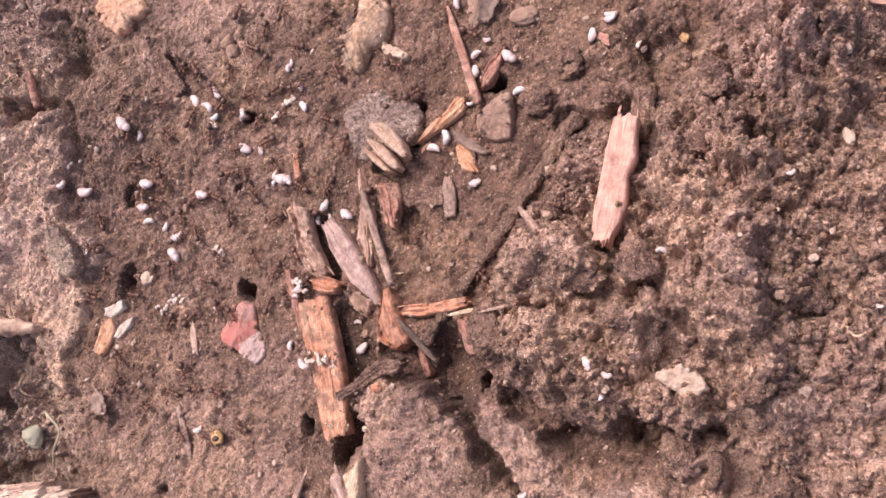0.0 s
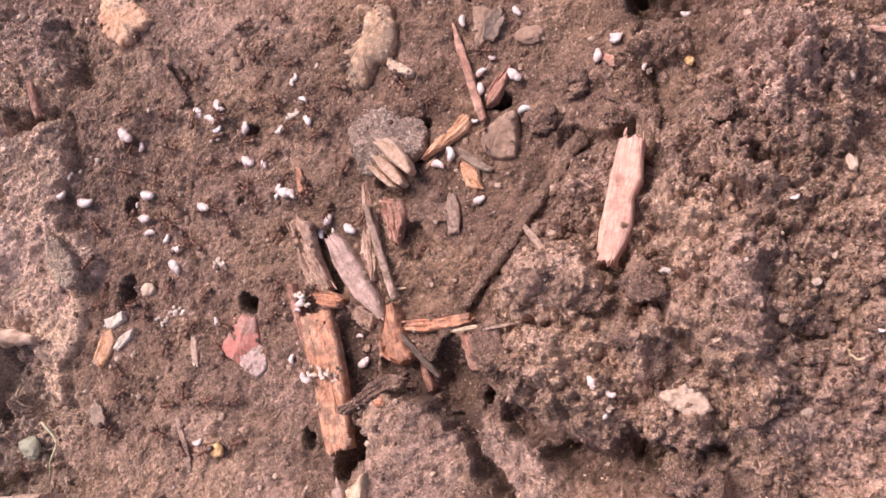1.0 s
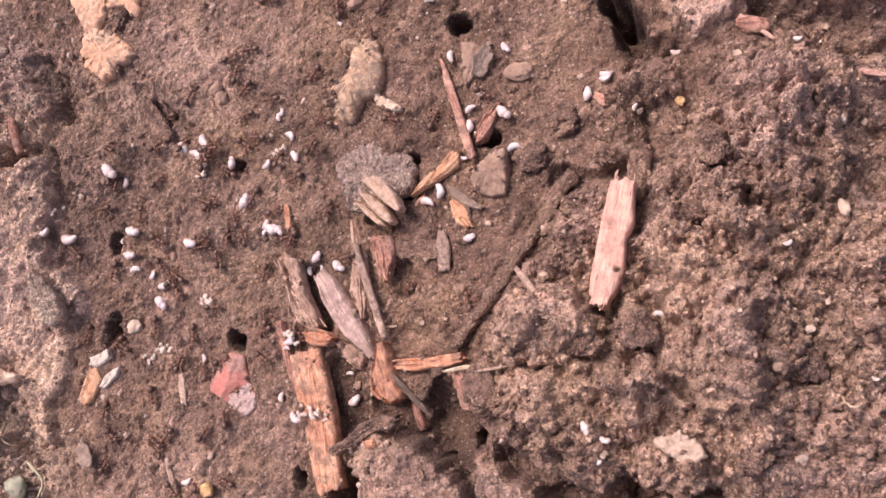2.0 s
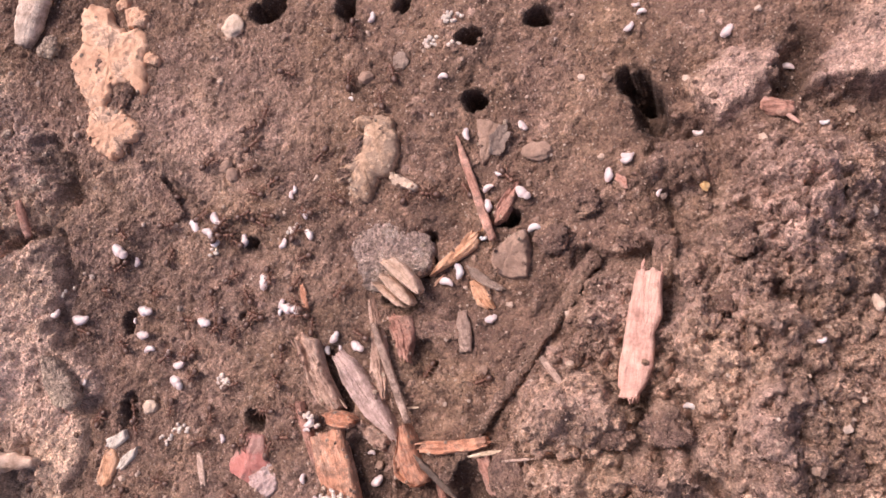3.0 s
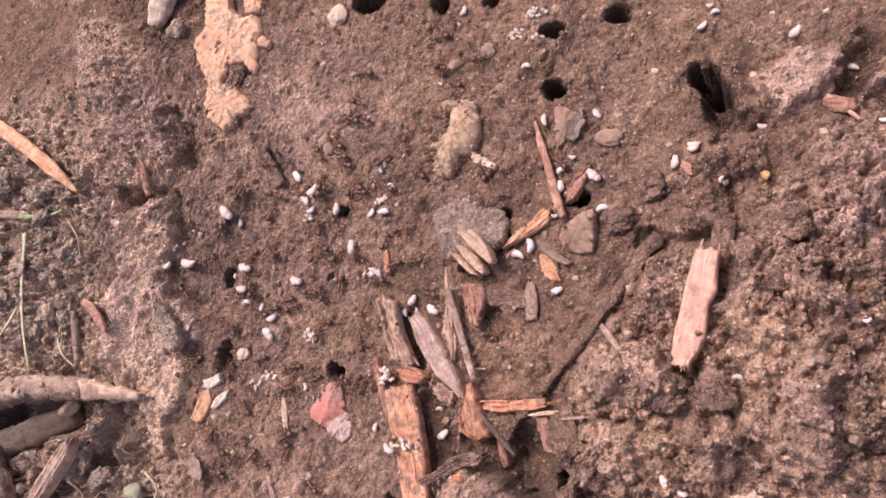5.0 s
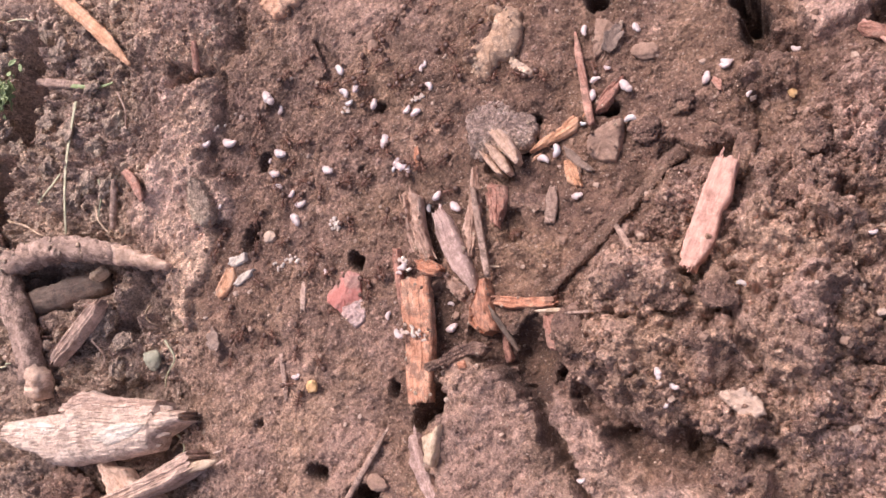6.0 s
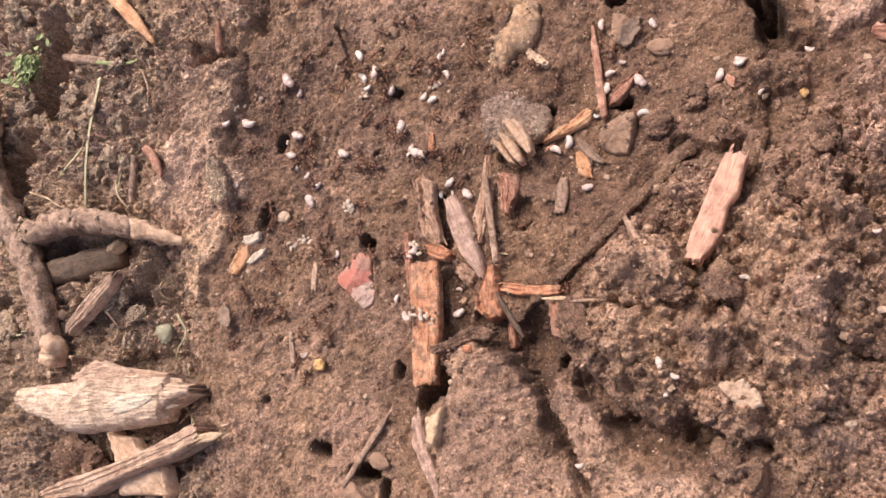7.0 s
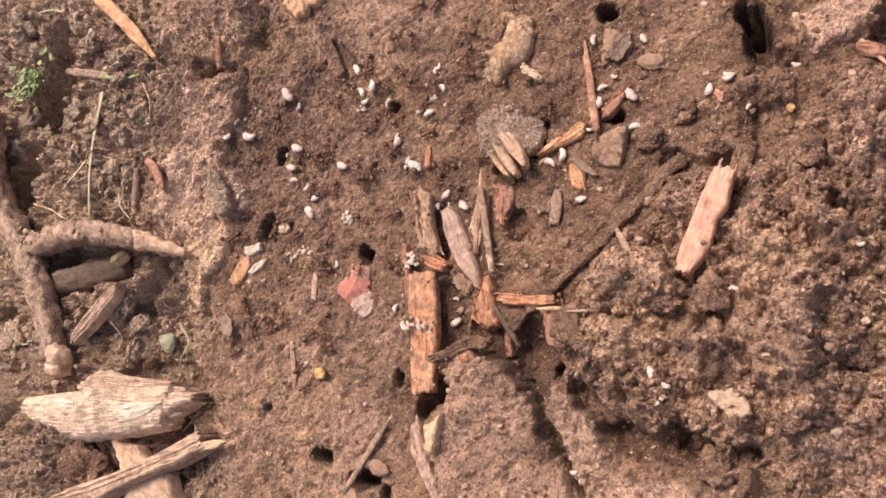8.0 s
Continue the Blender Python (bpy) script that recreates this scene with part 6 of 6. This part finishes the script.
# ---- ant brood: pupae, larvae and egg heaps ----


def brood_mesh(name, mat, kind):
    """A pupa or larva one unit long, lying along x: body, waist and bowed head end."""
    verts, faces, ring, steps = [], [], 14, 16
    bend = {"pupa": 0.06, "larva": 0.17, "bean": 0.18}[kind]
    fat = {"pupa": 0.27, "larva": 0.25, "bean": 0.25}[kind]
    for n in range(steps + 1):
        u = n / steps
        r = fat * math.sqrt(max(0.0, 1 - (2 * u - 1) ** 2)) ** 0.9
        if kind == "pupa":
            r *= 1 - 0.22 * math.exp(-((u - 0.68) / 0.07) ** 2) - 0.18 * max(0, u - 0.6)
        if kind == "larva":
            r *= (1 + 0.05 * math.cos(u * 50)) * (1.1 - 0.45 * u)
        if kind == "bean":
            r *= 1 - 0.16 * math.exp(-((u - 0.55) / 0.12) ** 2)
        a = (u - 0.5) * 2
        x, y = (u - 0.5) * (1 - bend * 0.3 * a * a), bend * (a * a - 0.4) * 0.9
        for k in range(ring):
            t = 2 * math.pi * k / ring
            q = r * (1 + 0.16 * wobble(x * 4, math.cos(t), math.sin(t), 0.8, len(kind)) + 0.06 * wobble(x * 9, math.cos(t) * 2, math.sin(t) * 2, 0.8, 3))
            verts.append((x * 1000, (y + q * math.cos(t)) * 1000, q * 0.9 * math.sin(t) * 1000))
    for n in range(steps):
        for k in range(ring):
            m = (k + 1) % ring
            faces.append((n * ring + k, (n + 1) * ring + k, (n + 1) * ring + m, n * ring + m)[::-1])
    return mesh_of(name, [tuple(c / 1000 for c in v) for v in verts], faces, mat)


BROOD_SHAPES = {k: brood_mesh("ant_pupa", BROOD, k) for k in ("pupa", "larva", "bean")}
BROOD_SHAPES["grey"] = brood_mesh("ant_larva", BROOD_GREY, "bean")
BROOD_LABELS = {"pupa": "white ant pupa with a faint waist", "larva": "white curved grub-like ant larva", "bean": "plump white bean-shaped ant larva", "grey": "translucent greyish ant larva"}
BROOD_COUNT = [0]


def brood(kind, x, y, turn, length, lift=0.0):
    BROOD_COUNT[0] += 1
    n = BROOD_COUNT[0]
    where = ("on the soil", "on the nest floor")[n % 2]
    ob = thing("ant_larva" if kind in ("larva", "grey", "bean") else "ant_pupa", BROOD_SHAPES[kind], BROOD_LABELS[kind] + " " + where, "ant brood", "ant brood")
    length *= 0.9
    z = support(x, y, 0.7) + length * 0.17 + lift
    flip = -1 if n % 3 == 0 else 1
    ob.matrix_basis = pose(x * MM, y * MM, z * MM, 15 * math.sin(n * 1.7), 8 * math.sin(n * 2.3), turn) @ Matrix.Diagonal((length, length * flip, length, 1))
    return ob


EGG_MESH = mesh_of("egg", [(v.x * 0.62, v.y * 0.45, v.z * 0.45) for v in ball(2)[0]], ball(2)[1], EGG)


def eggs(x, y, spread_mm, count, seed, lift=0.0):
    """A heap of tiny eggs."""
    r3 = random.Random(seed)
    top = tagged(new("egg_heap"), "small heap of pale ant eggs on the soil", "ant brood", "egg heaps")
    top.location = (x * MM, y * MM, (ground(x, y) + lift) * MM)
    for n in range(count):
        a, d = r3.uniform(0, 6.28), spread_mm * r3.random() ** 0.6
        px, py = d * math.cos(a), 0.7 * d * math.sin(a)
        h = 0.0 if lift else max(-1, min(1, ground(x + px, y + py) - ground(x, y)))
        part("egg", EGG_MESH, top, pose(px * MM, py * MM, (h + 0.3) * MM, 0, r3.uniform(-25, 25), r3.uniform(0, 360)))


for kind, x, y, turn, length in (
        ("pupa", -99.5, 36.0, -38, 6.0), ("bean", -95.2, 33.1, 86, 3.3), ("bean", -70.9, 39.3, -36, 4.4),
        ("grey", -68.5, 36.4, 28, 3.3), ("pupa", -60.5, 36.9, 85, 4.0), 
        ("bean", -45.9, 47.7, 96, 2.8), ("pupa", -90.5, 19.2, -10, 5.4)):
    brood(kind, x, y, turn, length)
for kind, x, y, turn, length in (
        ("pupa", -90.2, 12.6, -2, 4.5), ("bean", -87.6, 8.6, 15, 3.8), ("bean", -82.9, 7.3, 59, 3.4),
        ("larva", -78.2, 4.7, 25, 4.7), ("pupa", -79.1, -0.2, -44, 5.4), ("pupa", -70.7, 15.6, -14, 5.0), ("pupa", -44.3, 18.5, -7, 5.5),
        ("grey", -47.2, 17.8, 59, 2.6), ("bean", -63.4, -14.1, 97, 2.9), ("bean", -108.1, -0.1, 86, 2.2), ("bean", -94.1, 16.6, 86, 1.9)):
    brood(kind, x, y, turn, length)
for kind, x, y, turn, length in (
        ("larva", 0.5, 59.0, -77, 3.6), ("bean", 8.4, 49.0, -7, 2.3), ("larva", 5.9, 45.8, 25, 3.4), ("pupa", 5.9, 41.5, 93, 3.8),
        ("pupa", 14.3, 43.9, -39, 4.7), ("grey", 16.5, 36.0, 15, 3.8), ("grey", 4.8, 34.1, -5, 2.3), ("grey", -0.8, 26.5, 98, 4.5),
        ("larva", -3.7, 24.0, -18, 4.4), ("pupa", 32.9, 47.1, 87, 3.9), ("bean", 36.9, 50.1, 14, 3.3), ("larva", 43.8, 41.5, 61, 2.1)):
    brood(kind, x, y, turn, length, 0.4)
for kind, x, y, turn, length in (
        ("pupa", -31.2, 11.2, 60, 3.8), ("pupa", -25.5, 9.1, -32, 4.7), ("grey", -34.6, 8.5, 95, 3.5), ("bean", -30.2, 8.7, 95, 1.8),
        ("pupa", 6.7, 15.6, 17, 3.7), ("bean", -23.4, -16.0, 1, 2.5), ("grey", -28.6, -16.1, 1, 2.2), ("bean", 71.9, 11.3, 20, 2.1),
        ("grey", 48.4, -1.5, -6, 2.8), ("bean", 84.9, -12.6, -11, 1.6), ("bean", -64.8, -44.3, 25, 3.7), ("bean", -39.1, -22.4, 90, 3.2)):
    brood(kind, x, y, turn, length)
for kind, x, y, turn, length in (
        ("pupa", -21.2, -22.2, 39, 4.5), ("bean", 22.4, -49.9, 24, 2.6), ("pupa", 35.9, -24.1, -68, 3.4), ("bean", 39.3, -26.0, -17, 2.9),
        ("bean", 38.3, -30.0, 81, 2.3), ("bean", -5.0, 73.3, 2, 3.1), ("bean", -25.4, 92.2, 69, 3.4), ("pupa", 13.9, 59.9, -48, 3.3),
        ("bean", -30.7, 71.7, -33, 2.0), ("pupa", 57.8, 76.6, 48, 3.8), ("bean", 51.3, 55.9, -6, 2.7), ("larva", 69.4, 69.7, -19, 3.3)):
    brood(kind, x, y, turn, length)
for kind, x, y, turn, length in (
        ("larva", 37.1, 51.0, 5, 3.5), ("bean", 39.4, 84.8, 1, 2.1), ("bean", 40.6, 83.2, 7, 2.6), ("larva", 38.0, 79.9, 48, 3.3),
        ("grey", 75.3, 55.5, -1, 2.2), ("bean", -226.5, 33.1, 7, 7.7), ("bean", -122.2, 19.5, 33, 3.9), ("bean", -45.3, 49.0, 81, 2.6),
        ("bean", -42.0, 42.4, -42, 3.6), ("pupa", -47.0, 19.7, 69, 3.1), ("pupa", -42.5, 18.0, -55, 3.5), ("pupa", -52.3, 26.3, -65, 3.0)):
    brood(kind, x, y, turn, length)
# brood lying on top of the wood strips
for kind, x, y, turn, length, lift in (("bean", -32.3, -26.7, -32, 4.2, 3.4), ("bean", -36.1, -9.1, 43, 3.7, 3.0), ("bean", -37.3, -10.8, 1, 2.3, 2.6)):
    brood(kind, x, y, turn, length, lift)
for n, (x, y, s, k) in enumerate(((-63.9, 1.5, 2.4, 14), (-63.8, -0.4, 2.0, 12), (-76.7, -12.2, 2.6, 14), (-79.4, -14.6, 2.2, 8), (-44.8, 38.8, 2.0, 10),
                                  (-69.8, 34.2, 1.4, 5), (-3.2, 88.3, 2.6, 14), (-8.8, 82.9, 2.4, 12), (-2.5, 81.4, 1.5, 6), (-120.5, 26.3, 2.2, 7))):
    eggs(x, y, s, k, 500 + n)
for n, (x, y, s, k) in enumerate(((-31.2, -26.1, 1.6, 7), (-28.4, -25.1, 2.2, 12), (-26.8, -26.1, 1.6, 7), (-36.5, -7.1, 1.5, 8), (-35.0, -9.1, 1.8, 9))):
    eggs(x, y, s, k, 540 + n, 3.1)

# brood that the workers shift: where it lies at first, where it is left, and when it is moved
CARRIED = []
for kind, x, y, turn, length, x2, y2, turn2, leave, arrive in (
        ("larva", -114.1, 17.8, 1, 6.2, -113.3, 21.1, 1, 4.3, 5.2), ("pupa", -57.9, 27.4, -28, 4.9, -52.6, 25.4, 96, 1.3, 2.2),
        ("pupa", -76.6, 41.9, -52, 4.6, -76.3, 47.3, -44, 4.2, 5.0), ("larva", -68.6, 42.9, -44, 5.0, -67.1, 41.5, 105, 4.5, 5.3),
        ("bean", -48.3, 35.0, 47, 3.5, -47.5, 35.1, 59, 1.2, 2.3), ("pupa", -40.3, 37.1, -55, 3.7, -44.0, 34.2, 35, 4.4, 5.3)):
    ob = brood(kind, x, y, turn, length)
    turn2 += 360 * round((turn - turn2) / 360)
    rows, steps = [(0.0, pose(x * MM, y * MM, (support(x, y, 0.7) + length * 0.15) * MM, 0, 0, turn))], 4
    for n in range(steps + 1):
        u = n / steps
        px, py = x + (x2 - x) * u, y + (y2 - y) * u
        rows.append((round(leave + (arrive - leave) * u, 2), pose(px * MM, py * MM, (support(px, py, 0.7) + length * (0.15 + 0.25 * math.sin(math.pi * u))) * MM, 0, 0, turn + (turn2 - turn) * u)))
    rows.append((8.0, rows[-1][1]))
    CARRIED.append((ob, rows))

# ---- worker ants ----


def joined(name, mat, solids):
    verts, faces = [], []
    for v, f in solids:
        n = len(verts)
        verts += v
        faces += [tuple(i + n for i in q) for q in f]
    return mesh_of(name, verts, faces, mat)


def egg_solid(cx, cy, cz, sx, sy, sz, level=2):
    v, f = ball(level)
    return [(cx + p.x * sx, cy + p.y * sy, cz + p.z * sz) for p in v], f


def limb_mesh(name, mat, pts, r):
    return swept(name, mat, pts, [r * k for k in (1.0, 1.15, 0.9, 0.75, 0.55)][:len(pts)], 1.0, 6, 0.02, 0, 1)


def build_ant():
    """A worker about 4 mm long, head towards +x."""
    top = tagged(new("ant"), "small red-brown worker ant with a dark abdomen", "ant", "worker ants")
    part("head", joined("head", ANT_RED, [egg_solid(1.55, 0, 0.85, 0.52, 0.46, 0.38), egg_solid(2.0, 0.14, 0.72, 0.24, 0.08, 0.08, 1), egg_solid(2.0, -0.14, 0.72, 0.24, 0.08, 0.08, 1)]), top, None, "red-brown head with jaws")
    part("thorax", joined("thorax", ANT_RED, [egg_solid(0.72, 0, 0.86, 0.52, 0.38, 0.38), egg_solid(0.12, 0, 0.80, 0.44, 0.31, 0.31), egg_solid(-0.36, 0, 0.80, 0.16, 0.14, 0.24, 1)]), top, None, "red-brown thorax and waist")
    part("abdomen", joined("abdomen", ANT_DARK, [egg_solid(-1.18, 0, 0.88, 0.86, 0.66, 0.56)]), top, None, "dark shiny abdomen")
    for side in (1, -1):
        for n, (x, reach) in enumerate(((0.85, 0.9), (0.5, 0.0), (0.15, -1.1))):
            me = limb_mesh("leg", ANT_RED, [(0, 0, 0), (reach * 0.35, side * 0.55, 0.35), (reach * 0.75, side * 1.1, 0.05), (reach * 1.0, side * 1.45, -0.45), (reach * 1.2, side * 1.7, -0.72)], 0.085)
            part("leg", me, top, pose(x * MM, side * 0.2 * MM, 0.75 * MM))
        me = limb_mesh("antenna", ANT_RED, [(0, 0, 0), (0.35, side * 0.45, 0.2), (0.6, side * 0.75, 0.2), (0.95, side * 0.8, 0.0), (1.25, side * 0.72, -0.15)], 0.07)
        part("antenna", me, top, pose(1.85 * MM, side * 0.2 * MM, 0.95 * MM))
    top.scale = (1.25, 1.25, 1.25)
    return top


def on_ground(x, y, turn, lift=0.1):
    """The pose of a small walker on the earth, tilted with it."""
    e = 1.6
    sx = (support(x + e, y, 0.5) - support(x - e, y, 0.5)) / (2 * e)
    sy = (support(x, y + e, 0.5) - support(x, y - e, 0.5)) / (2 * e)
    up = Vector((-max(-0.7, min(0.7, sx)), -max(-0.7, min(0.7, sy)), 1)).normalized()
    ahead = Vector((math.cos(radians(turn)), math.sin(radians(turn)), 0))
    side = up.cross(ahead).normalized()
    ahead = side.cross(up)
    m = Matrix((ahead, side, up)).transposed().to_4x4()
    m.translation = Vector((x, y, support(x, y, 0.8) + lift)) * MM
    return m


def stroll(seed, x, y, turn, pace, loop):
    """Rows for an ant that wanders over the floor: halts, turns and short runs."""
    r4 = random.Random(seed)
    rows, t, bend = [], 0.0, r4.uniform(-20, 20)
    x0, y0 = x, y
    while t < 8.01:
        rows.append((t, on_ground(x, y, turn)))
        t = round(t + 0.4, 2)
        go = pace * (0.0 if r4.random() < 0.22 else r4.uniform(0.4, 1.3)) * 0.4
        bend = 0.6 * bend + r4.uniform(-22, 22)
        for _ in range(5):
            nx, ny = x + go * math.cos(radians(turn + bend)), y + go * math.sin(radians(turn + bend))
            away = math.hypot(nx - x0, ny - y0) > loop
            if ground(nx, ny) > -3.5 and abs(ground(nx, ny) - ground(x, y)) < 2.2 and not away:
                x, y = nx, ny
                break
            bend += 28 if bend >= 0 else -28
            bend = max(-75, min(75, bend))
        turn += max(-75, min(75, bend))
    return rows


ANTS = []


def colony():
    first = build_ant()
    r5 = random.Random(77)
    homes = [(-77.0, 18.5, 26, 15), (-92.7, 4.7, 18, 7), (-52.6, 3.9, 22, 12), (-49.6, 31.7, 22, 10), (-71.9, 35.0, 18, 8), (-44.6, 61.3, 30, 10),
             (-36.5, 35.7, 20, 8), (-7.0, 57.6, 16, 3), (-77.1, -16.8, 18, 6), (-67.3, -27.2, 18, 6), (-76.2, -46.6, 22, 5), (-49.7, 8.1, 12, 5), (2.1, 1.4, 10, 2)]
    n, taken = 0, []
    for hx, hy, wide, count in homes:
        made = 0
        while made < count:
            x, y = hx + r5.uniform(-1, 1) * wide, hy + r5.uniform(-1, 1) * wide
            turn = r5.uniform(0, 360)
            if ground(x, y) < -3.0 or any(math.hypot(x - a, y - b) < 5.5 for a, b in taken):
                wide *= 1.02
                continue
            taken.append((x, y))
            ob = first if n == 0 else copy_thing(first, pose(0, 0, 0))
            ANTS.append((ob, stroll(900 + n, x, y, turn, r5.choice((1, 2, 4, 7)), 9)))
            n += 1
            made += 1


colony()


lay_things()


def motions():
    """What moves, from start to end: ants walk about, their legs step, some brood is carried off."""
    for ob, rows in CARRIED:
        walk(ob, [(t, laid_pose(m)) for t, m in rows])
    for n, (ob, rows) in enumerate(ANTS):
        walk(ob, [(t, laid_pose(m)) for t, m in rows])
        if n % 2:
            continue
        legs = [o for o in ob.children if o.name.startswith("leg")]
        for k, leg in enumerate(legs):
            start, steps = leg.matrix_basis.copy(), []
            for (t0, a), (t1, b) in zip(rows, rows[1:]):
                stride = min(1.0, (b.translation - a.translation).length / (1.2 * MM))
                for j in range(2):
                    swing = 20 * stride * (1 if (j + k) % 2 else -1)
                    steps.append((round(t0 + j * (t1 - t0) / 2, 3), start @ pose(0, 0, 0, 0, 0, swing)))
            steps.append((8.0, start))
            walk(leg, steps)


motions()
